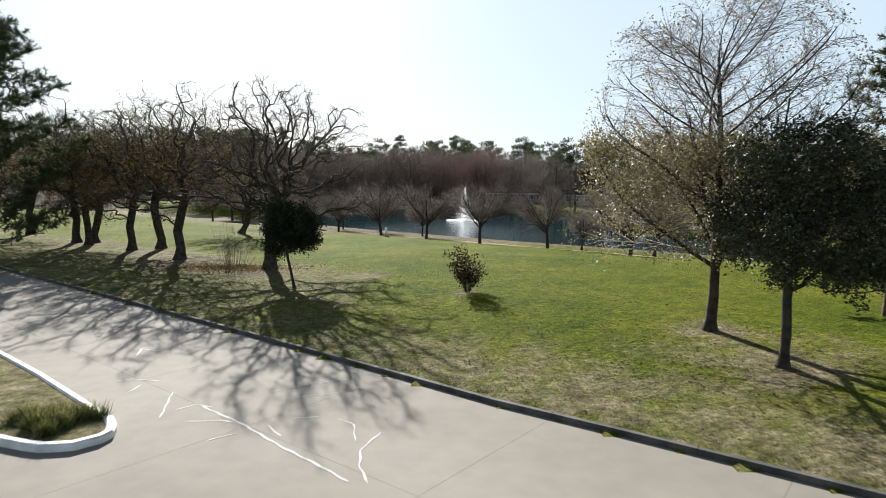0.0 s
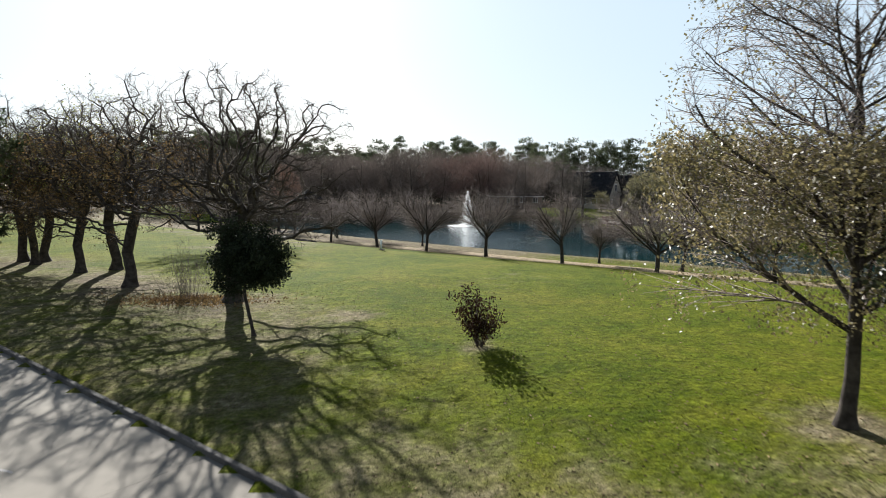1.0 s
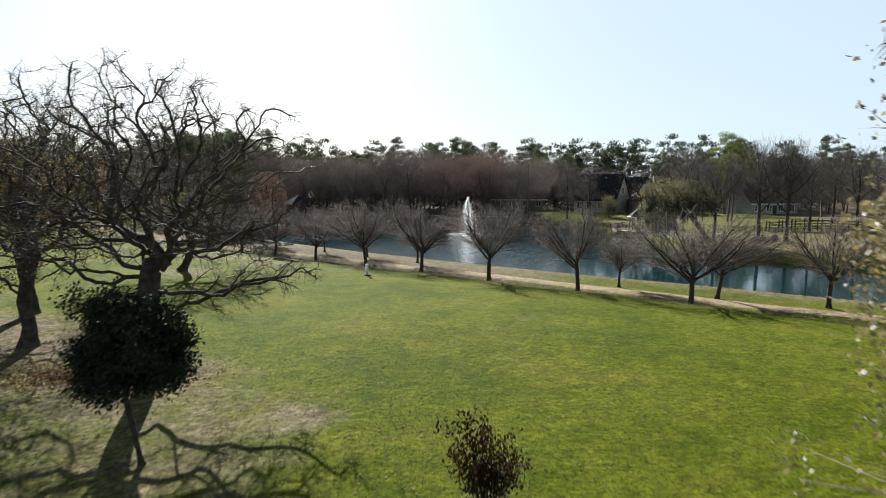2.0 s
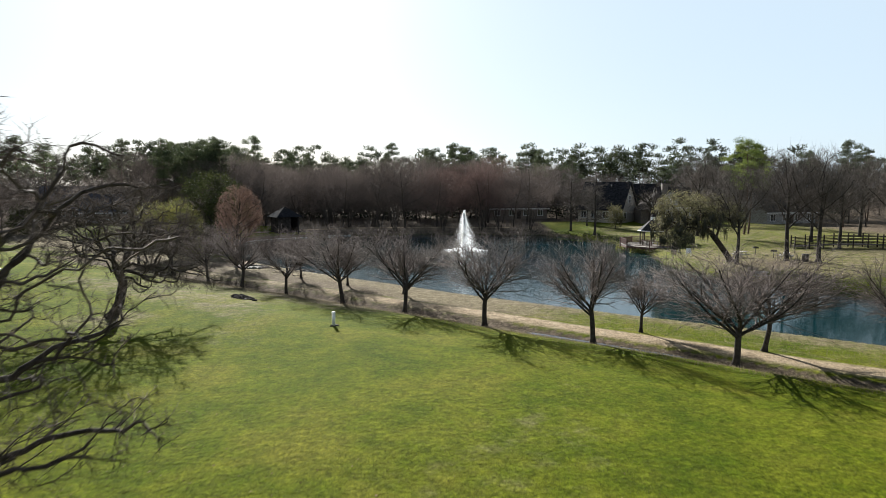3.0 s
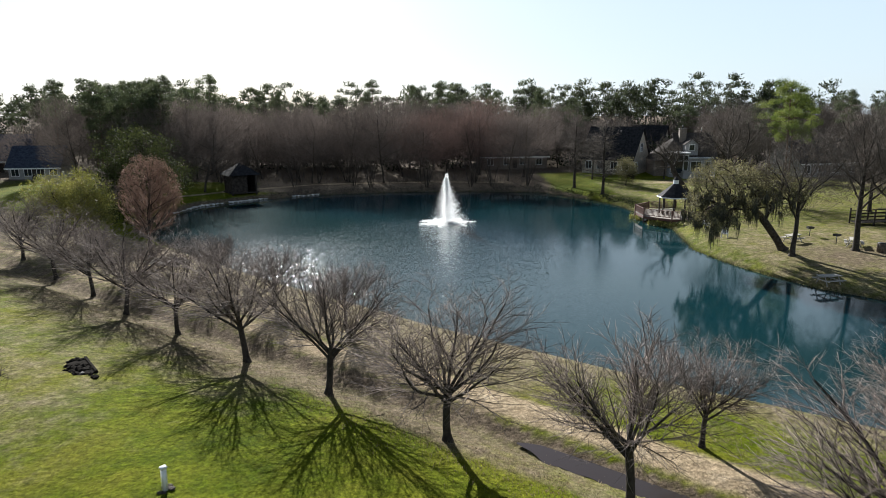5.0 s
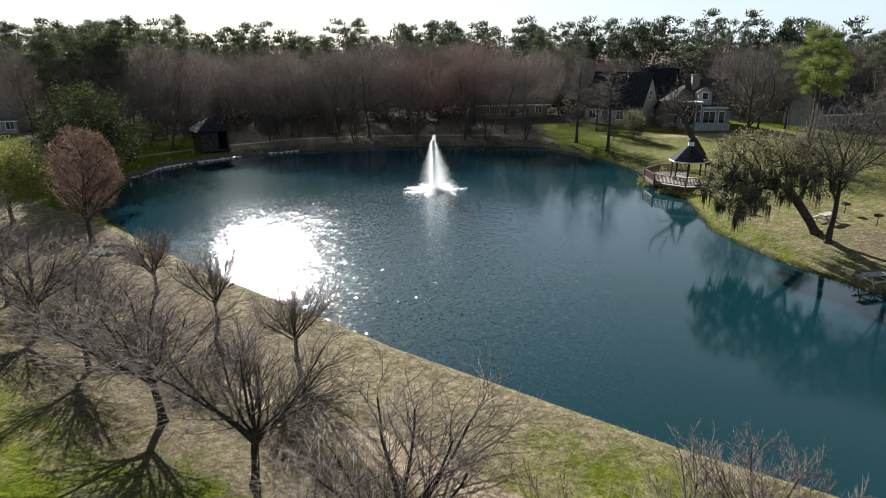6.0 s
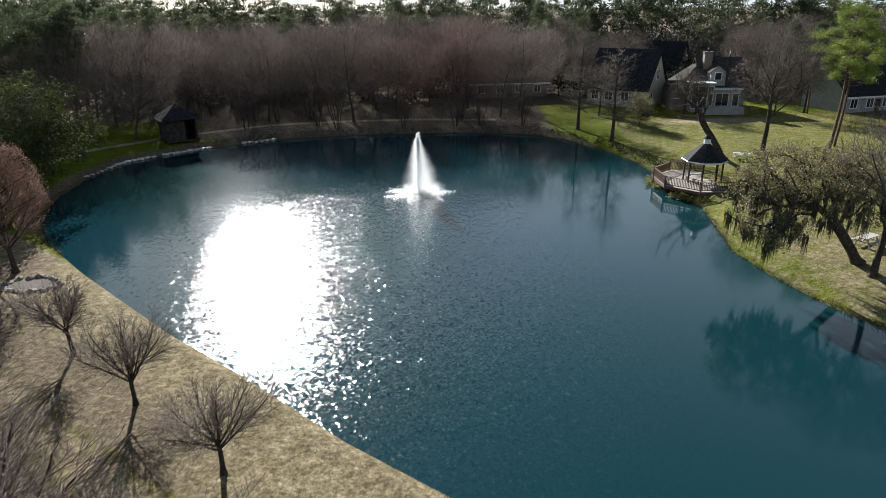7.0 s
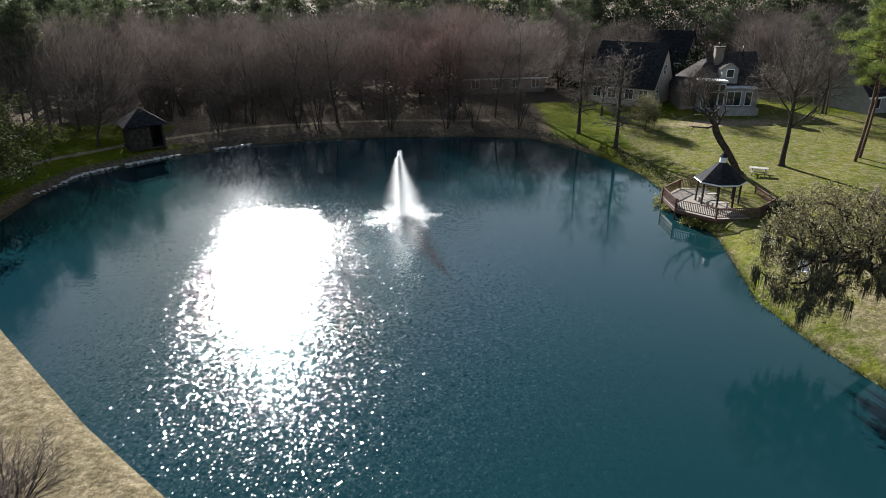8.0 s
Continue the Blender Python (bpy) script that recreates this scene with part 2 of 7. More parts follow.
def water_surface(name, body, wave=0.16, rough=0.07, scale=1.0):
    m = bpy.data.materials.new(name)
    m.use_nodes = True
    n, l = m.node_tree.nodes, m.node_tree.links
    b = n["Principled BSDF"]
    b.inputs["Roughness"].default_value = rough
    b.inputs["IOR"].default_value = 1.33
    geo = n.new("ShaderNodeNewGeometry")
    tint = n.new("ShaderNodeTexNoise")
    tint.inputs["Scale"].default_value = 0.025
    l.new(geo.outputs["Position"], tint.inputs["Vector"])
    ramp = n.new("ShaderNodeValToRGB")
    ramp.color_ramp.elements[0].position, ramp.color_ramp.elements[1].position = 0.35, 0.7
    ramp.color_ramp.elements[0].color = (body[0] * 0.8, body[1] * 1.0, body[2] * 0.75, 1)
    ramp.color_ramp.elements[1].color = (body[0] * 1.1, body[1] * 1.05, body[2] * 1.15, 1)
    l.new(tint.outputs["Fac"], ramp.inputs["Fac"])
    l.new(ramp.outputs["Color"], b.inputs["Base Color"])
    height = None
    for s, k in ((0.5 * scale, 0.45), (2.2 * scale, 0.28), (6.0 * scale, 0.30)):
        w = n.new("ShaderNodeTexNoise")
        w.inputs["Scale"].default_value = s
        w.inputs["Detail"].default_value = 2
        l.new(geo.outputs["Position"], w.inputs["Vector"])
        k_node = n.new("ShaderNodeMath")
        k_node.operation = "MULTIPLY"
        k_node.inputs[1].default_value = k
        l.new(w.outputs["Fac"], k_node.inputs[0])
        if height is None:
            height = k_node.outputs[0]
        else:
            add = n.new("ShaderNodeMath")
            l.new(height, add.inputs[0])
            l.new(k_node.outputs[0], add.inputs[1])
            height = add.outputs[0]
    # ripples are stronger where wind and fountain stir the open water
    ruffle = n.new("ShaderNodeTexGradient")
    ruffle.gradient_type = "QUADRATIC_SPHERE"
    zone = n.new("ShaderNodeMapping")
    zone.vector_type = "TEXTURE"
    zone.inputs["Location"].default_value = (0, 102, -2.75)
    zone.inputs["Scale"].default_value = (25, 44, 38)
    l.new(geo.outputs["Position"], zone.inputs["Vector"])
    l.new(zone.outputs["Vector"], ruffle.inputs["Vector"])
    amount = n.new("ShaderNodeMapRange")
    amount.inputs["To Min"].default_value, amount.inputs["To Max"].default_value = 0.035, 1.0
    amount.inputs["From Max"].default_value = 0.5
    l.new(ruffle.outputs["Fac"], amount.inputs["Value"])
    ring = n.new("ShaderNodeTexGradient")
    ring.gradient_type = "QUADRATIC_SPHERE"
    spot = n.new("ShaderNodeMapping")
    spot.vector_type = "TEXTURE"
    spot.inputs["Location"].default_value = (1.5, 123.5, -2.75)
    spot.inputs["Scale"].default_value = (15, 12, 12)
    l.new(geo.outputs["Position"], spot.inputs["Vector"])
    l.new(spot.outputs["Vector"], ring.inputs["Vector"])
    both = n.new("ShaderNodeMath")
    l.new(amount.outputs["Result"], both.inputs[0])
    l.new(ring.outputs["Fac"], both.inputs[1])
    times = n.new("ShaderNodeMath")
    times.operation = "MULTIPLY"
    l.new(height, times.inputs[0])
    l.new(both.outputs[0], times.inputs[1])
    height = times.outputs[0]
    bn = n.new("ShaderNodeBump")
    bn.inputs["Strength"].default_value = 1.0
    bn.inputs["Distance"].default_value = wave
    l.new(height, bn.inputs["Height"])
    # small wavelets, each tilted its own way, that flash in the sun
    tilt = bn.outputs["Normal"]
    for s, k, rare in ((11.0 * scale, 0.16, 2.0), (7.5 * scale, 0.14, 2.0), (5.0 * scale, 0.20, 4.0)):
        cell = n.new("ShaderNodeTexVoronoi")
        cell.inputs["Scale"].default_value = s
        l.new(geo.outputs["Position"], cell.inputs["Vector"])
        mid = n.new("ShaderNodeVectorMath")
        mid.operation = "SUBTRACT"
        mid.inputs[1].default_value = (0.5, 0.5, 0.5)
        l.new(cell.outputs["Color"], mid.inputs[0])
        size = n.new("ShaderNodeMath")
        size.operation = "MULTIPLY"
        size.inputs[1].default_value = 2.1 * k * wave / 0.045
        l.new(both.outputs[0], size.inputs[0])
        # most wavelets lie nearly flat, a few stand steep
        lot = n.new("ShaderNodeSeparateXYZ")
        l.new(cell.outputs["Color"], lot.inputs["Vector"])
        steep = n.new("ShaderNodeMath")
        steep.operation = "POWER"
        steep.inputs[1].default_value = rare
        l.new(lot.outputs["Z"], steep.inputs[0])
        odd = n.new("ShaderNodeMath")
        odd.operation = "MULTIPLY"
        l.new(size.outputs[0], odd.inputs[0])
        l.new(steep.outputs[0], odd.inputs[1])
        by = n.new("ShaderNodeVectorMath")
        by.operation = "SCALE"
        l.new(mid.outputs["Vector"], by.inputs[0])
        l.new(odd.outputs[0], by.inputs["Scale"])
        flat = n.new("ShaderNodeVectorMath")
        flat.operation = "MULTIPLY"
        flat.inputs[1].default_value = (1, 1, 0)
        l.new(by.outputs["Vector"], flat.inputs[0])
        add = n.new("ShaderNodeVectorMath")
        l.new(tilt, add.inputs[0])
        l.new(flat.outputs["Vector"], add.inputs[1])
        tilt = add.outputs["Vector"]
    norm = n.new("ShaderNodeVectorMath")
    norm.operation = "NORMALIZE"
    l.new(tilt, norm.inputs[0])
    l.new(norm.outputs["Vector"], b.inputs["Normal"])
    return m


WATER = water_surface("teal lake water", (0.0055, 0.0270, 0.0385), wave=0.045, rough=0.068)
PUDDLE = water_surface("puddle water", (0.035, 0.026, 0.026), wave=0.01, rough=0.03)


def ground_surface():
    m = bpy.data.materials.new("mown winter lawn, dry grass and bare earth")
    m.use_nodes = True
    n, l = m.node_tree.nodes, m.node_tree.links
    b = n["Principled BSDF"]
    b.inputs["Roughness"].default_value = 0.95
    b.inputs["Specular IOR Level"].default_value = 0.03
    geo = n.new("ShaderNodeNewGeometry")

    def tex(scale, detail=4, rough=0.6):
        t = n.new("ShaderNodeTexNoise")
        t.inputs["Scale"].default_value, t.inputs["Detail"].default_value, t.inputs["Roughness"].default_value = scale, detail, rough
        l.new(geo.outputs["Position"], t.inputs["Vector"])
        return t.outputs["Fac"]

    def ramp(fac, stops):
        r = n.new("ShaderNodeValToRGB")
        while len(r.color_ramp.elements) < len(stops):
            r.color_ramp.elements.new(0.5)
        for e, (p, c) in zip(r.color_ramp.elements, stops):
            e.position, e.color = p, (*c, 1)
        l.new(fac, r.inputs["Fac"])
        return r.outputs["Color"]

    def mixed(fac, a, c, kind="MIX"):
        x = n.new("ShaderNodeMixRGB")
        x.blend_type = kind
        if isinstance(fac, float):
            x.inputs["Fac"].default_value = fac
        else:
            l.new(fac, x.inputs["Fac"])
        l.new(a, x.inputs["Color1"])
        l.new(c, x.inputs["Color2"])
        return x.outputs["Color"]

    def mask(name, noise_scale, spread):
        """A zone of the plan with a ragged, noisy edge."""
        a = n.new("ShaderNodeAttribute")
        a.attribute_name = name
        s = n.new("ShaderNodeMath")
        s.operation = "MULTIPLY_ADD"
        l.new(tex(noise_scale, 5, 0.7), s.inputs[0])
        s.inputs[1].default_value, s.inputs[2].default_value = spread, -spread / 2
        add = n.new("ShaderNodeMath")
        add.use_clamp = True
        l.new(a.outputs["Fac"], add.inputs[0])
        l.new(s.outputs[0], add.inputs[1])
        r = n.new("ShaderNodeMapRange")
        r.interpolation_type = "SMOOTHSTEP"
        r.inputs["From Min"].default_value, r.inputs["From Max"].default_value = 0.25, 0.75
        l.new(add.outputs[0], r.inputs["Value"])
        return r.outputs["Result"]

    green = ramp(tex(0.16, 6, 0.62), [(0.36, (0.050, 0.076, 0.002)), (0.5, (0.094, 0.116, 0.004)), (0.64, (0.148, 0.140, 0.016))])
    patch = ramp(tex(0.9, 5, 0.7), [(0.40, (0.057, 0.082, 0.002)), (0.60, (0.126, 0.134, 0.009))])
    grass = mixed(0.45, green, patch)
    dry = ramp(tex(1.3, 6, 0.7), [(0.3, (0.112, 0.092, 0.050)), (0.5, (0.188, 0.155, 0.092)), (0.7, (0.262, 0.218, 0.142))])
    litter_and_shade = ramp(tex(2.2, 6, 0.7), [(0.3, (0.062, 0.047, 0.032)), (0.55, (0.140, 0.108, 0.075)), (0.75, (0.27, 0.215, 0.155))])
    earth = ramp(tex(1.1, 6, 0.7), [(0.3, (0.215, 0.163, 0.100)), (0.55, (0.335, 0.262, 0.170)), (0.75, (0.42, 0.345, 0.24))])
    c = mixed(mask("dry", 0.8, 0.9), grass, dry)
    c = mixed(mask("litter_and_shade", 1.0, 0.8), c, litter_and_shade)
    c = mixed(mask("earth", 1.2, 0.7), c, earth)
    c = mixed(0.4, c, ramp(tex(2.6, 5, 0.75), [(0.40, (0.24, 0.24, 0.24)), (0.60, (0.74, 0.74, 0.74))]), "OVERLAY")
    c = mixed(0.55, c, ramp(tex(7, 5, 0.8), [(0.38, (0.18, 0.18, 0.18)), (0.62, (0.82, 0.82, 0.82))]), "OVERLAY")
    c = mixed(0.55, c, ramp(tex(38, 3, 0.7), [(0.36, (0.25, 0.25, 0.25)), (0.64, (0.75, 0.75, 0.75))]), "OVERLAY")
    l.new(c, b.inputs["Base Color"])
    bn = n.new("ShaderNodeBump")
    bn.inputs["Strength"].default_value, bn.inputs["Distance"].default_value = 0.9, 0.05
    l.new(tex(26, 6, 0.75), bn.inputs["Height"])
    tuft = n.new("ShaderNodeBump")
    tuft.inputs["Strength"].default_value, tuft.inputs["Distance"].default_value = 0.7, 0.16
    l.new(tex(3.4, 4, 0.65), tuft.inputs["Height"])
    l.new(bn.outputs["Normal"], tuft.inputs["Normal"])
    l.new(tuft.outputs["Normal"], b.inputs["Normal"])
    return m


LAWN = ground_surface()


# ---- building helpers ----
def tri_mesh(name, verts, tris, material, smooth=False):
    me = bpy.data.meshes.new(name)
    verts, tris = np.asarray(verts, dtype=np.float32), np.asarray(tris, dtype=np.int32)
    me.vertices.add(len(verts))
    me.vertices.foreach_set("co", verts.ravel())
    me.loops.add(tris.size)
    me.loops.foreach_set("vertex_index", tris.ravel())
    me.polygons.add(len(tris))
    me.polygons.foreach_set("loop_start", np.arange(0, tris.size, 3, dtype=np.int32))
    if smooth:
        me.polygons.foreach_set("use_smooth", np.ones(len(tris), dtype=bool))
    me.update(calc_edges=True)
    me.materials.append(material)
    return me


def bm_mesh(name, bm, material, smooth=False):
    me = bpy.data.meshes.new(name)
    bmesh.ops.recalc_face_normals(bm, faces=bm.faces)
    if smooth:
        for f in bm.faces:
            f.smooth = True
    bm.to_mesh(me)
    bm.free()
    me.materials.append(material)
    return me


def thing(name, place, label, category, group="", turn=0.0, kind=""):
    ob = new(name)
    ob.empty_display_size = 0.3
    ob.matrix_basis = pose(*place, 0, 0, turn)
    return tagged(ob, label, category, group, kind)


def part(name, data, parent, label="", at=None):
    ob = new(name, data)
    ob.parent = parent
    if at is not None:
        ob.matrix_basis = at
    return tagged(ob, label)


def add_box(bm, x0, y0, z0, x1, y1, z1, m=None, bevel=0.0):
    r = bmesh.ops.create_cube(bm, size=1.0)
    verts = r["verts"]
    for v in verts:
        v.co = Vector((x0 + (v.co.x + 0.5) * (x1 - x0), y0 + (v.co.y + 0.5) * (y1 - y0), z0 + (v.co.z + 0.5) * (z1 - z0)))
    if bevel:
        edges = list({e for v in verts for e in v.link_edges})
        r2 = bmesh.ops.bevel(bm, geom=edges, offset=bevel, segments=1, affect="EDGES")
        verts = list({v for f in r2["faces"] for v in f.verts} | {v for v in verts if v.is_valid})
    if m is not None:
        bmesh.ops.transform(bm, matrix=m, verts=verts)
    return verts


def box_mesh(name, x0, y0, z0, x1, y1, z1, material, bevel=0.0, m=None):
    bm = bmesh.new()
    add_box(bm, x0, y0, z0, x1, y1, z1, m, bevel)
    return bm_mesh(name, bm, material)


def add_tube(bm, p, q, r0, r1, sides=8):
    p, q = Vector(p), Vector(q)
    d = q - p
    m = Matrix.Translation((p + q) / 2) @ d.to_track_quat("Z", "Y").to_matrix().to_4x4()
    bmesh.ops.create_cone(bm, cap_ends=True, segments=sides, radius1=r0, radius2=r1, depth=d.length, matrix=m)


def tube_mesh(name, p, q, r0, r1, material, sides=8):
    bm = bmesh.new()
    add_tube(bm, p, q, r0, r1, sides)
    return bm_mesh(name, bm, material, True)


def prism_mesh(name, outline, z0, z1, material):
    """An upright prism on a flat outline."""
    bm = bmesh.new()
    low = [bm.verts.new((x, y, z0)) for x, y in outline]
    top = [bm.verts.new((x, y, z1)) for x, y in outline]
    n = len(outline)
    for i in range(n):
        bm.faces.new((low[i], low[(i + 1) % n], top[(i + 1) % n], top[i]))
    bm.faces.new(top)
    bm.faces.new(low[::-1])
    return bm_mesh(name, bm, material)


# ---- tree helpers: limbs are swept tubes, twigs are slim spikes, leaves are folded blades ----
def unit(v):
    return v / (np.linalg.norm(v) + 1e-9)


def side_of(d):
    a = np.array((0.0, 0.0, 1.0)) if abs(d[2]) < 0.9 else np.array((1.0, 0.0, 0.0))
    u = unit(np.cross(a, d))
    return u, np.cross(d, u)


def grow(rng, spec, p, d, length, radius, level=0, out=None):
    """Branches as (level, points, radii). spec rows: segments, wobble, lift, tip, kids, first, angle, ratio, thick."""
    out = [] if out is None else out
    seg, wobble, lift, tip, kids, first, angle, ratio, thick = spec[level]
    pts, rad, ways = [p], [radius], [d]
    for i in range(seg):
        d = unit(d + rng.normal(0, wobble, 3) + np.array((0, 0, lift)))
        p = p + d * length / seg
        pts.append(p)
        rad.append(radius * (1 - (1 - tip) * (i + 1) / seg))
        ways.append(d)
    out.append((level, np.array(pts), np.array(rad)))
    if level + 1 < len(spec):
        spin = rng.uniform(0, 6.28)
        for k in range(kids):
            lead = k == kids - 1
            f = 1.0 if lead else first + (1 - first) * (k + rng.random()) / kids
            i = min(int(f * seg), seg - 1)
            g = f * seg - i
            base = pts[i] * (1 - g) + pts[i + 1] * g
            r = rad[i] * (1 - g) + rad[i + 1] * g
            u, v = side_of(ways[i + 1])
            spin += 2.4 + rng.normal(0, 0.4)
            a = radians(angle) * rng.uniform(0.7, 1.25) * ((0.8 if level == 0 and kids < 10 else 0.35) if lead else 1)
            way = unit(ways[i + 1] * math.cos(a) + (u * math.cos(spin) + v * math.sin(spin)) * math.sin(a))
            grow(rng, spec, base, way, length * ratio * rng.uniform(0.7, 1.2) * (1.15 - 0.4 * f), r * thick, level + 1, out)
    return out


def swept(lines, sides):
    """Tubes along polylines [(points, radii)] as vertices and triangles."""
    vs, fs, base = [], [], 0
    ang = np.arange(sides) * 2 * np.pi / sides
    ca, sa = np.cos(ang), np.sin(ang)
    for pts, rad in lines:
        n = len(pts)
        tan = np.gradient(pts, axis=0)
        u, _ = side_of(unit(tan[0]))
        for i in range(n):
            t = unit(tan[i])
            u = unit(u - t * np.dot(u, t))
            w = np.cross(t, u)
            vs.append(pts[i] + rad[i] * (np.outer(ca, u) + np.outer(sa, w)))
        i = np.arange(n - 1)[:, None] * sides + base
        j = np.arange(sides)[None, :]
        a, b = i + j, i + (j + 1) % sides
        fs.append(np.stack((a, b, b + sides), -1).reshape(-1, 3))
        fs.append(np.stack((a, b + sides, a + sides), -1).reshape(-1, 3))
        base += n * sides
    if not vs:
        return np.zeros((0, 3)), np.zeros((0, 3), dtype=int)
    return np.concatenate(vs), np.concatenate(fs)


def spikes(p, q, r):
    """Slim three-sided spikes from p to q."""
    p, q = np.asarray(p, dtype=float), np.asarray(q, dtype=float)
    n = len(p)
    d = q - p
    d = d / (np.linalg.norm(d, axis=1, keepdims=True) + 1e-9)
    a = np.where(np.abs(d[:, 2:3]) < 0.9, np.array([[0.0, 0, 1]]), np.array([[1.0, 0, 0]]))
    u = np.cross(a, d)
    u /= np.linalg.norm(u, axis=1, keepdims=True) + 1e-9
    w = np.cross(d, u)
    r = np.broadcast_to(np.asarray(r, dtype=float), (n,))[:, None]
    ring = [p + r * (u * math.cos(k) + w * math.sin(k)) for k in (0, 2.094, 4.189)]
    v = np.stack((*ring, q), 1).reshape(-1, 3)
    b = np.arange(n)[:, None] * 4
    f = np.concatenate((b + [[0, 1, 3]], b + [[1, 2, 3]], b + [[2, 0, 3]]))
    return v, f


def slips(rng, p, q, width):
    """Far twigs: one slim tapering triangle each, from p to q."""
    side = np.cross(q - p, rng.normal(size=p.shape))
    side *= width / (2 * np.linalg.norm(side, axis=1, keepdims=True) + 1e-9)
    return np.stack((p - side, p + side, q), 1).reshape(-1, 3), np.arange(3 * len(p)).reshape(-1, 3)


def blades(points, rng, size, narrow=0.5, droop=0.0):
    """Leaves: a folded rhomb of two triangles at each point, turned at random."""
    n = len(points)
    d = rng.normal(size=(n, 3))
    d[:, 2] -= droop
    d /= np.linalg.norm(d, axis=1, keepdims=True)
    s = np.cross(d, rng.normal(size=(n, 3)))
    s /= np.linalg.norm(s, axis=1, keepdims=True) + 1e-9
    lift = np.cross(d, s)
    k = (size * rng.uniform(0.6, 1.3, n))[:, None]
    mid = points + d * k * 0.5
    v = np.stack((points, mid + s * k * narrow * 0.5 + lift * k * 0.1, points + d * k, mid - s * k * narrow * 0.5 + lift * k * 0.1), 1).reshape(-1, 3)
    b = np.arange(n)[:, None] * 4
    return v, np.concatenate((b + [[0, 1, 2]], b + [[0, 2, 3]]))


def joined(*pairs):
    vs, fs, base = [], [], 0
    for v, f in pairs:
        vs.append(np.asarray(v, dtype=float).reshape(-1, 3))
        fs.append(np.asarray(f, dtype=int).reshape(-1, 3) + base)
        base += len(vs[-1])
    return np.concatenate(vs), np.concatenate(fs)


def smooth(a, b, x):
    t = np.clip((np.asarray(x, dtype=float) - a) / (b - a), 0, 1)
    return t * t * (3 - 2 * t)


def tree_shape(seed, spec, trunk, radius, height, width, limbs=2, lean=(0, 0), sides=(10, 7, 5, 3, 3), least=0.007, dome=1.0):
    """Woody parts of a tree fitted to a height and crown width: limb arrays, twig arrays, twig tips."""
    rng = np.random.default_rng(seed)
    out = grow(rng, spec, np.zeros(3), unit(np.array((lean[0], lean[1], 1.0))), trunk, radius)
    last = len(spec) - 1
    allp = np.concatenate([o[1] for o in out])
    foot = allp[:, 2].min()
    kz = 0.95 * height / np.percentile(allp[:, 2], 94)
    kx = 0.90 * width / (0.5 * sum(np.percentile(allp[:, i], 96) - np.percentile(allp[:, i], 4) for i in (0, 1)))
    mid = np.array((np.median(allp[:, 0]) * kx, np.median(allp[:, 1]) * kx, height * 0.55))
    half = np.array((width / 2, width / 2, height * 0.45))

    def fit(p):
        """Scaled to size, with the crown's outer twigs drawn in under a rounded skin."""
        p = p * np.array((kx, kx, kz))
        v = (p - mid) / half
        v[:, 2] = np.where(v[:, 2] > 0, v[:, 2], v[:, 2] * 0.55)
        r = np.linalg.norm(v, axis=1)
        k = np.where(r > 0.72, (0.72 + 0.33 * np.tanh((r - 0.72) / 0.33)) / np.maximum(r, 1e-6), 1.0)
        up = smooth(0.25, 0.45, p[:, 2] / height)
        k = 1 + (k - 1) * up * dome
        return mid + (p - mid) * k[:, None]

    groups = {}
    tips_p, tips_q, tips_r = [], [], []
    for level, pts, rad in out:
        if level == last:
            e = fit(pts)
            tips_p.append(e[0]), tips_q.append(e[-1]), tips_r.append(max(rad[0], least))
        else:
            groups.setdefault(level, []).append((fit(pts), np.maximum(rad, least)))
    pts, rad = groups[0][0]
    low = pts[0] + (pts[1] - pts[0]) * min(0.9, 0.35 / np.linalg.norm(pts[1] - pts[0]))
    groups[0][0] = (np.insert(pts, 1, low, axis=0), np.insert(rad, 1, rad[0] * 1.05))
    groups[0][0][1][0] *= 1.6
    wood = [swept([line], sides[k]) for k in sorted(groups) if k < limbs for line in groups[k]]
    fine = [swept(groups[k], 3) for k in groups if k >= limbs]
    tips_p, tips_q, tips_r = np.array(tips_p), np.array(tips_q), np.array(tips_r)
    return wood, joined(*fine, spikes(tips_p, tips_q, tips_r)), tips_q


def tree(name, place, wood, twigs, bark, twig_mat, label, group="", leaves=None, leaf_mat=None, turn=0.0, category="tree"):
    ob = thing(name, place, label, category, group, turn)
    if isinstance(wood, list):
        part("trunk", tri_mesh("trunk", *wood[0], bark, True), ob)
        for limb in wood[1:]:
            part("limb", tri_mesh("limb", *limb, bark, True), ob)
    else:
        part("trunk", tri_mesh("trunk", *wood, bark, True), ob)
    part("crown", tri_mesh("crown", *twigs, twig_mat), ob, "bare twigs" if leaves is None else "fine twigs")
    if leaves is not None:
        part("foliage", tri_mesh("foliage", *leaves, leaf_mat), ob)
    return ob


def crown_points(rng, count, centre, half, shell=0.55, gaps=0.35, low=0.0):
    """Points that fill a crown unevenly: denser near its skin, with gaps, none under a lower bound."""
    d = rng.normal(size=(count * 3, 3))
    d /= np.linalg.norm(d, axis=1, keepdims=True)
    rad = rng.uniform(0.12, 1.0, len(d)) ** shell
    p = d * rad[:, None]
    lump = np.sin(3.3 * p[:, 0] + rng.uniform(0, 6)) * np.sin(3.1 * p[:, 1] + rng.uniform(0, 6)) + np.sin(3.7 * p[:, 2] + 2.1 * p[:, 0] + rng.uniform(0, 6))
    p = p * (1 + 0.10 * lump)[:, None] * np.array(half) + np.array(centre)
    keep = (lump > -1.3 + gaps * rng.random(len(p)) * 2) & (p[:, 2] > low)
    return p[keep][:count]


